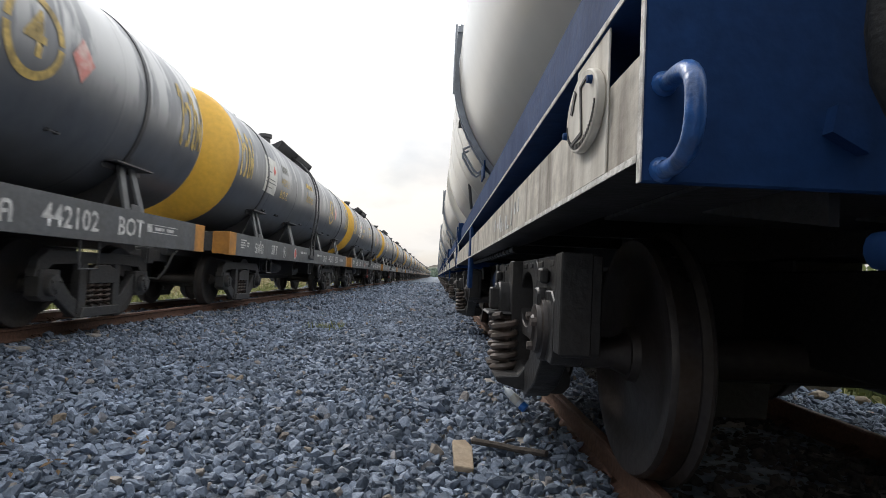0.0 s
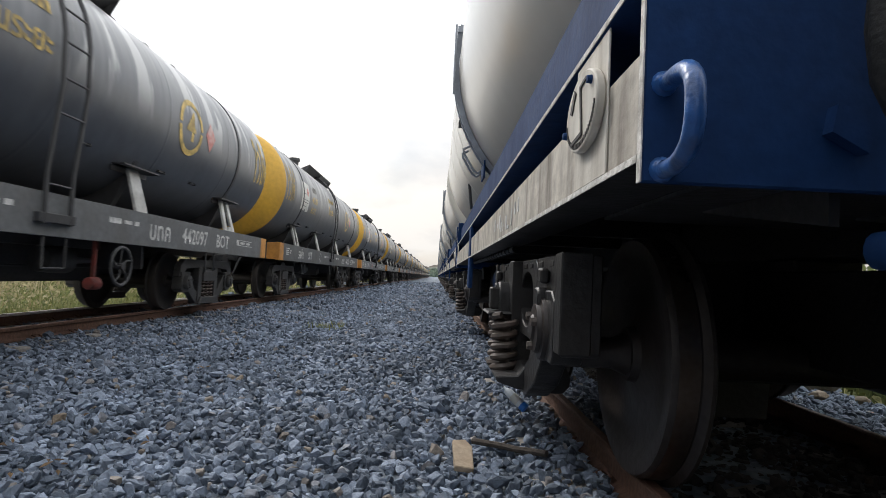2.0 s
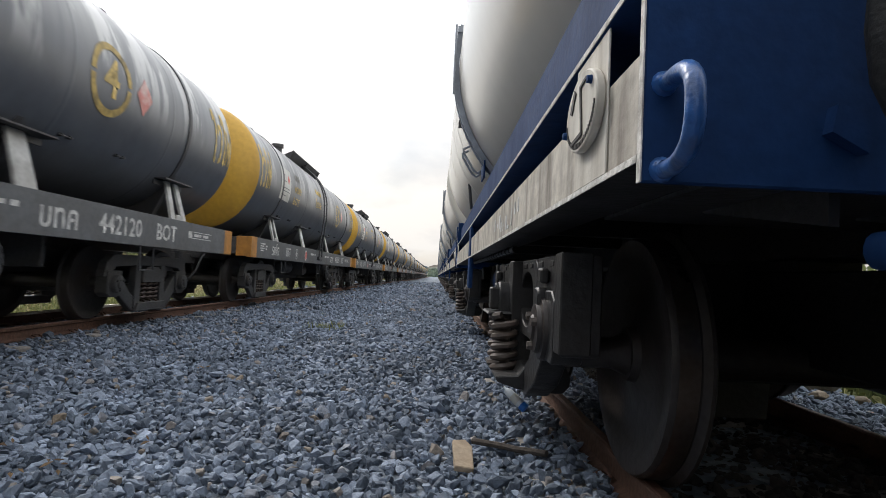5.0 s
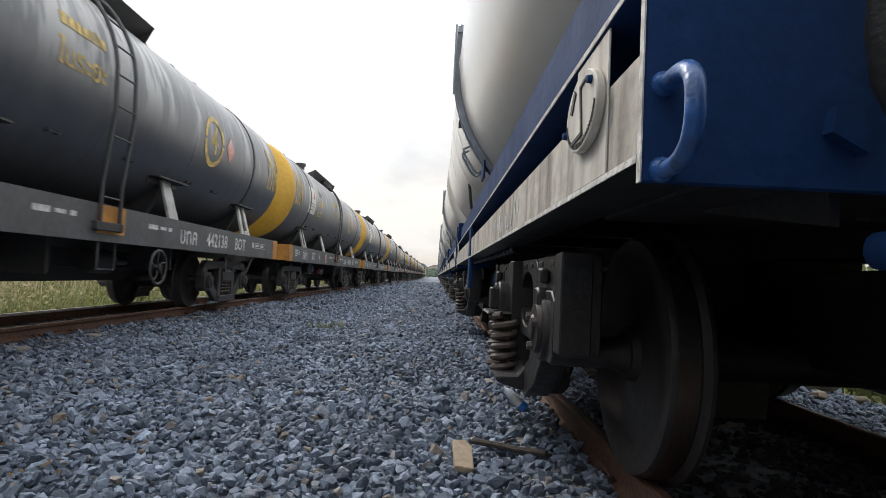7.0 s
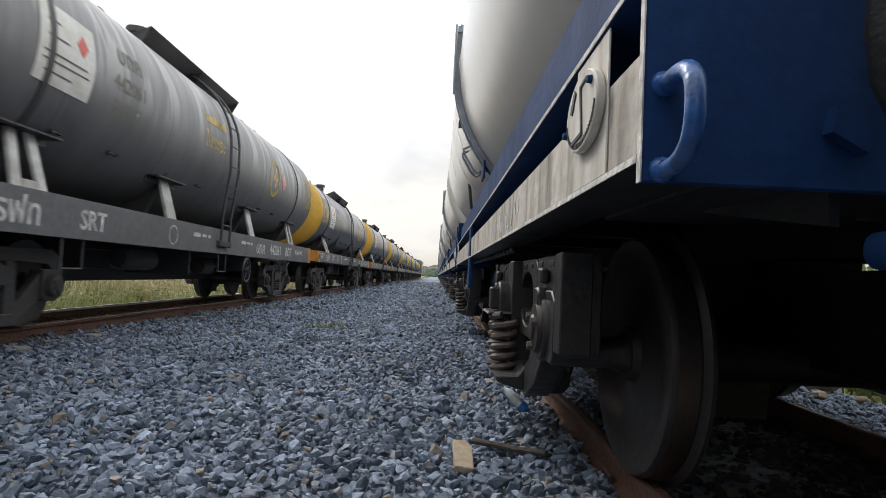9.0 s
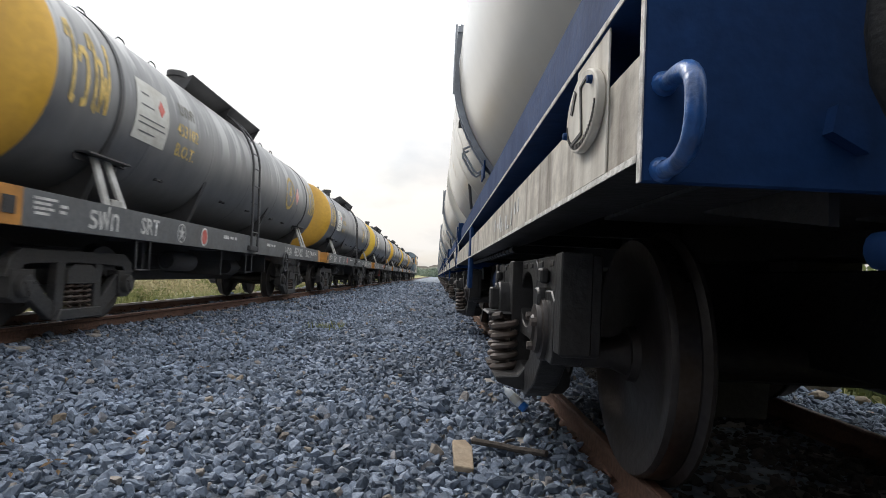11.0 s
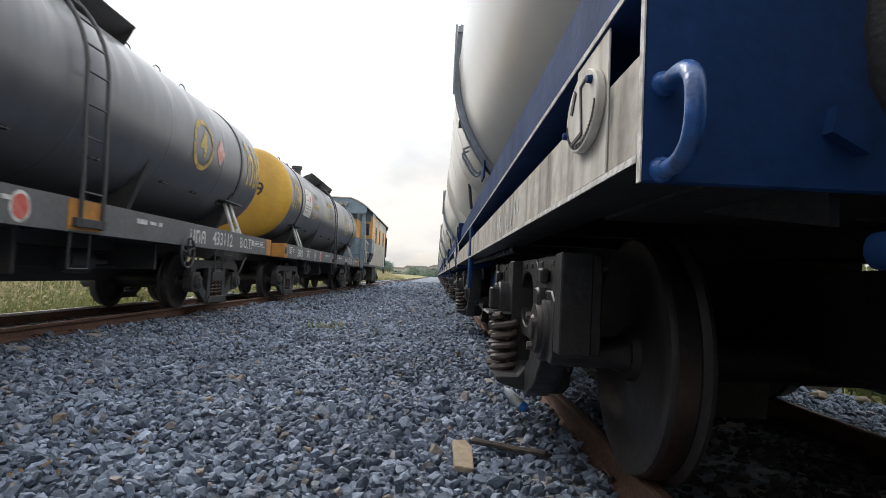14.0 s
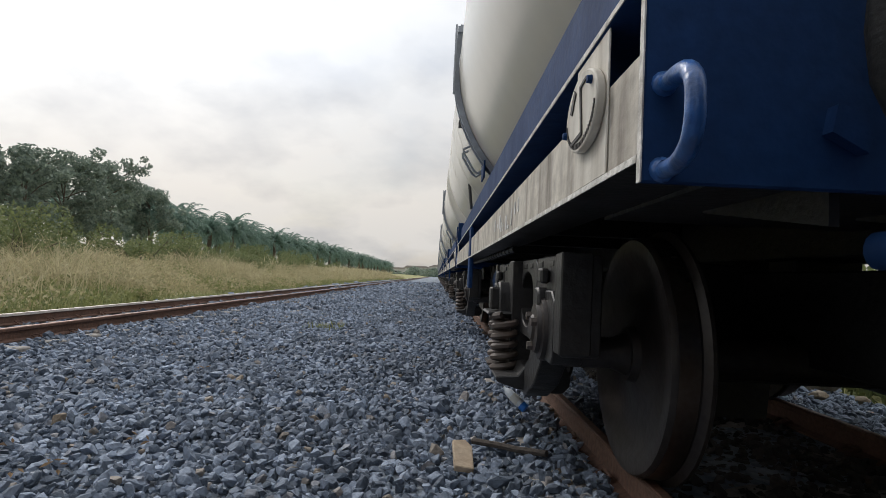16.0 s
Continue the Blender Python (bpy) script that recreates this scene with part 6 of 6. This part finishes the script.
        part("guard_plate", g, YARD_IRON, w, "dark plate before the wheels", at=p)
    c = Shape()
    c.box(WIDER / 2 - 0.2, WIDER / 2 + 0.2, 0.05, L - 0.05, 0.846, 1.26)
    part("centre_sill", c, YARD_IRON, w, bevel=0.006)
    for e, y in ((1, 0.0), (-1, L)):
        c = Shape()
        c.prism([(y + e * a, b) for a, b in ((0.12, 0.46), (0.50, 0.42), (1.20, 0.44), (2.10, 0.42), (2.10, 0.80), (0.12, 0.80))], "x", WIDER / 2 - 0.16, WIDER / 2 + 0.16)
        c.box(WIDER / 2 - 0.14, WIDER / 2 + 0.14, *sorted((y + e * 1.31, y + e * 1.50)), 0.79, 0.85)
        part("draft_gear", c, YARD_IRON, w, "black draft gear box below the centre sill", bevel=0.008)
    c = Shape()
    c.box(-0.80, 0.80 + WIDER, 0.1, L - 0.1, 1.27, 1.285)
    part("deck_plate", c, YARD_IRON, w)
    c = Shape()
    c.box(-0.81, 0.81 + WIDER, -0.05, 0.05, 0.98, 1.265)
    me = c.mesh("cross_member", YARD_IRON, 30, 0.006)
    for y in (1.2, 2.32, 3.4, 4.9, 6.5, 7.6, 8.75):
        part("cross_member", me, YARD_IRON, w, at=(0, y, 0))
    c = Shape()
    c.lathe([(0.0, -0.5), (0.15, -0.48), (0.19, -0.4), (0.19, 0.4), (0.15, 0.48), (0.0, 0.5)], "y", (-0.55, 5.0, 0.70), 20)
    part("air_reservoir", c, BLUE, w)
    for x, z in ((-0.83, 0.92), (-0.5, 0.85)):
        c = Shape()
        c.tube([(x, 2.9, z), (x, L - 2.9, z)], 0.022, 8)
        for i in range(9):
            c.lathe([(0.022, -0.02), (0.029, -0.012), (0.029, 0.012), (0.022, 0.02)], "y", (x, 3.1 + 0.22 * i, z), 10)
        part("air_pipe", c, YARD_IRON, w, "pipe running below the sill")
    for y in (2.17, L - 2.17):
        yard_bogie(w, y)
    rows = []
    rng = random.Random(5)
    a = 0.0
    while a < 1.2:
        d = 0.02 + 0.05 * rng.random()
        z = -0.07 + 0.06 * rng.random()
        rows.append((a, a + d, z, z + 0.02 + 0.07 * rng.random()))
        a += d + 0.02 + 0.09 * rng.random()
    for row in rows:
        part("worn_mark", bars_mesh([row], MARK_W), MARK_W, w, "worn chalky mark", at=pose(-0.982, 2.8, 1.045, 0, 0, 180))
    return w


def cargo_train():
    first = cargo_wagon()
    for k in (0, -1, *range(1, 14)):
        w = first if k == 0 else copy_thing(first, pose(0, 0, 0))
        tagged(w, "cream tank wagon on a blue underframe, standing on the siding", "tank wagon", group="standing cream tank wagons")
        w.matrix_basis = pose(TRACK_R, CARGO_Y + CARGO_PERIOD * k, 0)


# ---- plants and distance ----
def leaf_cloud(centres, per, size, rng, droop=0.0):
    """Many small leaves scattered in clumps round the centres (x, y, z, radius)."""
    vs, fs, o = [], [], 0
    for cx, cy, cz, r in centres:
        n = int(per * (r ** 1.6))
        d = rng.normal(size=(n, 3))
        d /= np.linalg.norm(d, axis=1)[:, None]
        p = np.array((cx, cy, cz)) + d * (r * rng.uniform(0.35, 1.05, (n, 1)) ** 0.6) * (1, 1, 0.75)
        a, b = rng.normal(size=(n, 3)), rng.normal(size=(n, 3))
        a /= np.linalg.norm(a, axis=1)[:, None]
        b = np.cross(a, b)
        b /= np.linalg.norm(b, axis=1)[:, None]
        s = size * rng.uniform(0.6, 1.4, (n, 1))
        quad = np.stack([p - a * s, p - b * s * 0.45, p + a * s, p + b * s * 0.45], 1)
        vs.append(quad.reshape(-1, 3))
        fs.append(np.arange(o, o + 4 * n).reshape(-1, 4))
        o += 4 * n
    return np.concatenate(vs), np.concatenate(fs)


def broad_tree(seed, tall):
    rng = np.random.RandomState(seed)
    t = new("broadleaf_tree")
    s = Shape()
    crowns = []
    lean = rng.uniform(-0.4, 0.4, 2)
    for i in range(7):
        a, b = tall * i / 7 * 0.72, tall * (i + 1) / 7 * 0.72
        s.tube([(lean[0] * i / 7, lean[1] * i / 7, a), (lean[0] * (i + 1) / 7, lean[1] * (i + 1) / 7, b)], 0.16 * (1 - i / 8.5) * tall / 9, 7)
    for i in range(15):
        h = tall * rng.uniform(0.12, 0.72)
        an = rng.uniform(0, 2 * math.pi)
        ln = tall * rng.uniform(0.16, 0.30)
        st = Vector((lean[0] * h / tall, lean[1] * h / tall, h))
        en = st + Vector((math.cos(an) * ln, math.sin(an) * ln, ln * rng.uniform(0.4, 0.95)))
        s.tube([st, (st + en) / 2 + Vector((0, 0, 0.1 * ln)), en], 0.045 * tall / 9, 5)
        crowns.append((*en, tall * rng.uniform(0.06, 0.11)))
        for _ in range(5):
            q = en + Vector(rng.uniform(-1, 1, 3)) * tall * 0.15
            crowns.append((*q, tall * rng.uniform(0.03, 0.075)))
    for _ in range(7):
        crowns.append((*(rng.uniform(-0.16, 0.16, 2) * tall), tall * rng.uniform(0.7, 0.95), tall * rng.uniform(0.07, 0.12)))
    part("trunk", s, BARK, t, "grey-brown trunk and limbs")
    v, f = leaf_cloud(crowns, 210, 0.15, rng)
    tagged(part("crown", fast_mesh("crown", v, f, LEAF), LEAF, t, "open dark green leafy crown"), kind="stuff")
    return t


def palm_tree(seed, tall):
    """An oil palm: a stout trunk and a round head of arching fronds with hanging leaflets."""
    rng = np.random.RandomState(seed)
    t = new("palm_tree")
    s = Shape()
    prof = [(0.0, 0.0), (0.34, 0.0)]
    for i in range(12):
        prof += [(0.27 + 0.05 * (i % 2), tall * 0.49 * (i + 1) / 12)]
    s.lathe(prof + [(0.40, tall * 0.51), (0.30, tall * 0.56), (0.0, tall * 0.57)], "z", n=10)
    part("trunk", s, BARK, t, "rough palm trunk")
    vs, fs = [], []
    top = np.array((0, 0, tall * 0.53))
    up = np.array((0, 0, 1.0))
    for i in range(44):
        an = i * 2.399 + rng.uniform(-0.2, 0.2)
        rise = math.radians(86 - 108 * (i / 44))
        ln = tall * rng.uniform(0.38, 0.50)
        out = np.array((math.cos(an), math.sin(an), 0.0))
        side = np.cross(out, up)
        pts, p, a = [top], top, rise
        for j in range(10):
            p = p + (out * math.cos(a) + up * math.sin(a)) * ln / 10
            a -= 0.060 + 0.028 * j
            pts.append(p)
        for j in range(10):
            p, q = pts[j], pts[j + 1]
            w = 0.05 * (1 - j / 11)
            o = len(vs)
            vs += [p - side * w, p + side * w, q + side * w, q - side * w]
            fs.append((o, o + 1, o + 2, o + 3))
            if j < 1:
                continue
            for sg in (-1, 1):
                for h in (0.0, 0.25, 0.5, 0.75):
                    b = p + (q - p) * h
                    le = ln * 0.21 * (1 - abs(j + h - 4.5) / 7.5) * rng.uniform(0.75, 1.2)
                    tip = b + side * sg * le * rng.uniform(0.55, 0.85) + (q - p) * rng.uniform(0.3, 0.9) - up * le * rng.uniform(0.2, 0.8)
                    th = (q - p) * 0.15
                    o = len(vs)
                    vs += [b - th, b + th, tip]
                    fs.append((o, o + 1, o + 2))
    me = bpy.data.meshes.new("fronds")
    me.from_pydata([tuple(p) for p in vs], [], fs)
    me.materials.append(PALM)
    tagged(part("fronds", me, PALM, t, "arching blue-green palm fronds"), kind="stuff")
    return t


def trees():
    rng = random.Random(8)
    kinds = [broad_tree(31, 9.0), broad_tree(32, 8.4), broad_tree(33, 7.7)]
    spots = [(-33, 39, 0), (-30.5, 48, 1), (-35, 46, 0), (-31, 54, 0), (-33, 60, 2), (-38, 41, 1), (-36, 53, 2), (-29.5, 42.5, 2), (-31, 33, 1), (-36, 30, 0), (-40, 36, 1), (-32, 66, 1)]
    used = set()
    for x, y, k in spots:
        m = pose(x, y, bed(x) - 0.05, 0, 0, rng.uniform(0, 360))
        if k in used:
            t = copy_thing(kinds[k], m)
        else:
            used.add(k)
            t = kinds[k]
            t.matrix_basis = m
        tagged(t, "tall broadleaf tree with an open dark green crown behind the grass", "tree", group="roadside trees")
    palms = [palm_tree(41, 9.6), palm_tree(42, 8.6), palm_tree(43, 9.1)]
    y, i = 66.0, 0
    while y < 420:
        for row in range(2):
            k = (i * 5 + i // 4) % 3 if i > 2 else i
            m = pose(-33 - 8.0 * row + rng.uniform(-1.2, 1.2), y + rng.uniform(-1.5, 1.5), bed(-33) - 0.05, 0, 0, rng.uniform(0, 360))
            if i < 3:
                t = palms[k]
                t.matrix_basis = m
            else:
                t = copy_thing(palms[k], m)
            tagged(t, "oil palm with drooping green fronds in a plantation row", "palm tree", group="plantation palms")
            i += 1
        y += 5.6 + y * 0.012


def grass():
    rng = np.random.RandomState(17)

    def blades(n, xr, yr, hr, width, bend, mat, name, label, gaps=-0.35):
        x = rng.uniform(*xr, n)
        u = rng.uniform(0, 1, n)
        y = yr[0] + (yr[1] - yr[0]) * u ** 1.7
        keep = np.array([noise.noise((a * 0.35, b * 0.35, 7.0)) > gaps for a, b in zip(x, y)])
        x, y = x[keep], y[keep]
        n = len(x)
        h = rng.uniform(*hr, n) * (0.85 + 0.9 * np.array([noise.noise((a * 0.22, b * 0.16, 2.0)) for a, b in zip(x, y)]))
        an = rng.uniform(0, 2 * math.pi, n)
        z = np.array([bed(a) for a in x]) - (0.05 if x.max() < -5 else 0.0)
        wd = width * (1 + y / 60)
        d = np.stack([np.cos(an), np.sin(an), np.zeros(n)], 1)
        s = np.stack([-np.sin(an), np.cos(an), np.zeros(n)], 1) * wd[:, None]
        p0 = np.stack([x, y, z], 1)
        p1 = p0 + d * (bend * 0.3 * h)[:, None] + np.array((0, 0, 1)) * (0.6 * h)[:, None]
        p2 = p0 + d * (bend * h)[:, None] + np.array((0, 0, 1)) * h[:, None]
        v = np.stack([p0 - s, p0 + s, p1 + s * 0.8, p1 - s * 0.8, p2 + s * 0.15, p2 - s * 0.15], 1).reshape(-1, 3)
        b = 6 * np.arange(n)[:, None]
        f = np.concatenate([b + np.array((0, 1, 2, 3)), b + np.array((3, 2, 4, 5))])
        return tagged(part(name, fast_mesh(name, v, f, mat), mat), label, "grass", kind="stuff")
    blades(30000, (-13.5, -6.6), (3, 120), (0.18, 0.5), 0.008, 0.7, GRASS, "grass", "uncut yellow-green grass along the track")
    blades(22000, (-30.0, -13.0), (8, 170), (0.3, 0.8), 0.016, 0.7, GRASS, "grass", "yellow-green grass behind the track")
    blades(26000, (-15.0, -8.2), (4, 150), (0.35, 1.15), 0.009, 0.75, PLUME, "grass_plumes", "pale straw-coloured seeding grass", 0.02)
    blades(18000, (-28.0, -14.0), (10, 190), (0.5, 1.4), 0.016, 0.9, PLUME, "grass_plumes", "tall pale straw-coloured grass", -0.05)
    blades(2600, (4.6, 9.0), (3, 30), (0.2, 0.6), 0.012, 0.5, GRASS, "grass", "low grass beyond the siding")
    blades(420, (-2.5, -1.5), (9.3, 12.5), (0.05, 0.12), 0.006, 0.8, GRASS, "grass", "sparse green grass tufts in the ballast", 0.0)
    for name, label, mat, count, lo, hi in (("weeds", "low yellow-green weeds along the track", WEED, 4200, 0.2, 0.5), ("seed_heads", "fluffy straw-coloured seed heads", PLUME, 2600, 0.7, 1.5)):
        cs = []
        for _ in range(count):
            x, y = rng.uniform(-17.0, -7.2), 3 + 120 * rng.uniform() ** 1.5
            if noise.noise((x * 0.3, y * 0.22, 5.0 if mat is WEED else 9.0)) > -0.15:
                r = rng.uniform(0.15, 0.42)
                cs.append((x, y, bed(x) + rng.uniform(lo, hi) * (0.9 * r + 0.1), r))
        v, f = leaf_cloud(cs, 360, 0.05, rng)
        tagged(part(name, fast_mesh(name, v, f, mat), mat), label, "weeds", kind="stuff")


def shrubs():
    rng = np.random.RandomState(23)

    def bush(seed, r):
        g = np.random.RandomState(seed)
        b = new("shrub")
        cs = [(g.uniform(-r, r), g.uniform(-r, r), g.uniform(0.3, 1.1) * r, r * g.uniform(0.35, 0.6)) for _ in range(9)]
        s = Shape()
        for c in cs[:6]:
            s.tube([(0, 0, 0), (c[0] * 0.6, c[1] * 0.6, c[2] * 0.6), c[:3]], 0.02, 5)
        part("stem", s, BARK, b)
        v, f = leaf_cloud(cs, 380, 0.08, g)
        tagged(part("foliage", fast_mesh("foliage", v, f, SHRUB), SHRUB, b, "green bushy leaves"), kind="stuff")
        return b
    kinds = [bush(61, 1.1), bush(62, 1.6), bush(63, 0.75), bush(64, 2.0)]
    spots = [(-25 + rng.uniform(-4, 4), y + rng.uniform(-1, 1)) for y in np.arange(14, 130, 1.5)] + [(-17 + rng.uniform(-1.5, 1.5), y) for y in np.arange(14, 60, 6.5)]
    spots += [(5.3 + rng.uniform(-0.5, 0.9), y) for y in np.arange(-5.0, 34, 1.1)]
    spots += [(-17.5 + rng.uniform(-3.5, 3.0), y + rng.uniform(-2, 2)) for y in np.arange(12, 80, 2.6)]
    for i, (x, y) in enumerate(spots):
        m = pose(x, y, bed(x) - 0.08, 0, 0, rng.uniform(0, 360))
        if i < 4:
            t = kinds[i]
            t.matrix_basis = m
        else:
            t = copy_thing(kinds[(i * 7 + i // 3) % 3 if x > 0 else (i * 7 + i // 3) % 4], m)
        tagged(t, "green wild shrub in the tall grass", "shrub", group="wild shrubs")


def distance():
    rng = random.Random(3)
    for i, (x, y, w, h) in enumerate([(-22, 640, 26, 9), (10, 700, 34, 12), (-60, 760, 40, 8), (45, 820, 30, 16), (-4, 900, 18, 14)]):
        b = tagged(new("building"), "low pale building far off down the line", "building", group="far buildings")
        b.matrix_basis = pose(x, y, -0.5)
        s = Shape()
        s.box(-w / 2, w / 2, 0, 14, 0, h)
        part("wall", s, WALLS, b)
        s = Shape()
        s.prism([(-w / 2 - 0.8, h), (w / 2 + 0.8, h), (w / 2 - 2, h + 2.2), (-w / 2 + 2, h + 2.2)], "y", -0.8, 14.8)
        part("roof", s, ROOFS, b)
        win = Shape()
        win.box(-1.2, 1.2, -0.08, 0.0, 0, 1.8)
        me = win.mesh("window", DARK, 0)
        for j in range(int(w / 6)):
            part("window", me, DARK, b, at=(-w / 2 + 3.5 + 6 * j, 0, h * 0.5))
    g = np.random.RandomState(9)
    cs = [(g.uniform(-160, 120), g.uniform(480, 620), g.uniform(0.5, 5), g.uniform(3, 6)) for _ in range(90)]
    v, f = leaf_cloud(cs, 14, 1.1, g)
    tagged(part("far_woods", fast_mesh("far_woods", v, f, LEAF), LEAF), "far dark woods on the horizon", "woods", kind="stuff")


# ---- small things on the ballast ----
def litter():
    s = Shape()
    s.prism([(-0.048, -0.12), (0.042, -0.13), (0.050, 0.07), (0.02, 0.13), (-0.046, 0.115)], "z", 0.0, 0.03)
    ob = tagged(part("wood_offcut", s, WOOD, bevel=0.004, at=pose(0.165, 2.90, bed(0.165) + 0.035, 14, 4, 3)), "pale broken piece of wood lying on the ballast", "wood")
    s = Shape()
    s.tube([(0.0, 0.0, 0.0), (0.10, -0.09, 0.012), (0.20, -0.17, 0.015), (0.32, -0.29, 0.035)], 0.016, 7).tube([(0.13, -0.11, 0.01), (0.16, -0.09, 0.03), (0.2, -0.09, 0.04)], 0.007, 6)
    tagged(part("stick", s, TWIG, at=(0.225, 3.06, bed(0.3) + 0.055)), "dark dry stick lying on the ballast", "stick")
    b = tagged(new("plastic_bottle"), "small pale plastic bottle with a blue cap lying on the ballast", "bottle")
    b.matrix_basis = pose(0.555, 3.62, bed(0.555) + 0.085, 36, 0, 58) @ Matrix.Scale(0.82, 4)
    s = Shape()
    s.lathe([(0.0, 0.0), (0.030, 0.0), (0.033, 0.01), (0.033, 0.13), (0.028, 0.155), (0.013, 0.18), (0.013, 0.195)], "y", n=20)
    body = part("bottle", s, PLASTIC, b, "milky plastic body")
    s = Shape()
    s.lathe([(0.0335, 0.04), (0.0345, 0.045), (0.0345, 0.10), (0.0335, 0.105)], "y", n=20)
    part("wrapper", s, SIGN, b, "white paper band")
    s = Shape()
    s.lathe([(0.034, -0.03), (0.0, -0.03)], "y", n=16).lathe([(0.034, -0.03), (0.034, 0.012)], "y", n=16)
    part("cap", s, CAP, b, "blue plastic cap")
    lr = random.Random(12)
    s = Shape()
    for cx, cy, n in ((-1.59, 2.64, 4), (-1.44, 3.06, 4), (-1.62, 2.50, 3), (-1.96, 5.27, 3), (-1.93, 2.84, 3), (-1.96, 3.44, 2)):
        for _ in range(n):
            x, y, a, q = cx + lr.uniform(-0.09, 0.09), cy + lr.uniform(-0.07, 0.07), lr.uniform(0, 6.28), lr.uniform(0.016, 0.032)
            z = bed(x) + lr.uniform(0.030, 0.045)
            c, d = math.cos(a) * q, math.sin(a) * q
            s.add([(x - c, y - d, z), (x - 0.4 * d, y + 0.4 * c, z + 0.012), (x + c, y + d, z + lr.uniform(0.0, 0.02)), (x + 0.4 * d, y - 0.4 * c, z + 0.010), (x, y, z + 0.002)], [(0, 4, 1), (1, 4, 2), (2, 4, 3), (3, 4, 0)])
    tagged(part("dry_leaves", s, DRY_LEAF, smooth=0), "curled brown dry leaves on the ballast", "leaves", kind="stuff")
    for x, y, r in ((3.55, 5.4, 0.17), (3.25, 5.0, 0.08), (3.7, 5.1, 0.07)):
        s = Shape()
        f, tri = stone_forms(1, int(100 * r))[0]
        s.add(f * 2 * r, [tuple(int(i) for i in q) for q in tri])
        ob = part("rock", s, ROCK, smooth=0, bevel=0.01, at=(x, y, bed(x) + 0.5 * r))
        tagged(ob, "pale ochre rock lying at the edge of the ballast", "rock")


# ---- build ----
ground()
rail("rail_near_left", TRACK_L + GAUGE / 2, RAILTOP_N, "rusty rail with a bright worn head")
rail("rail_far_left", TRACK_L - GAUGE / 2, RAILTOP, "rusty rail with a bright worn head", 1)
rail("rail_near_right", TRACK_R - GAUGE / 2, RAILTOP_R, "rust-brown siding rail half sunk in ballast")
rail("rail_far_right", TRACK_R - GAUGE / 2 + SIDING_GAUGE, RAILTOP_R, "rust-brown siding rail half sunk in ballast")
sleepers(TRACK_L, "running line sleepers", -3.0, 60.0)
sleepers(TRACK_R + WIDER / 2, "siding sleepers", -3.0, 14.0, SIDING_GAUGE)
cargo_train()
oil_train()
brake_van()
trees()
shrubs()
grass()
distance()
litter()
ballast()


def motions():
    """The train runs towards and past the camera, gaining a little speed."""
    for k, w in enumerate(TRAIN):
        shift = SOLE + 1.1 if k == 22 else 0.0
        walk(w, [(t, pose(TRACK_L, wagon_start(min(k, 21), t) + shift, 0)) for t, _ in SURGE])
    # the wheelsets roll with it; those at the same end of a bogie turn alike and share their keys
    first = {}
    for w in TRAIN:
        for o in w.children_recursive:
            if not o.name.startswith("wheelset"):
                continue
            e = o.matrix_basis.translation.y
            if e not in first:
                first[e] = o
                rows = []
                for i in range(16 * FPS + 1):
                    t = i / FPS
                    way = wagon_start(0, 0.0) - wagon_start(0, t)
                    rows.append((t, pose(0, e, WHEEL_R, math.degrees(way / WHEEL_R) % 360)))
                walk(o, rows)
            else:
                o.rotation_mode = "QUATERNION"
                keys = o.animation_data_create()
                keys.action = first[e].animation_data.action
                keys.action_slot = first[e].animation_data.action_slot


motions()
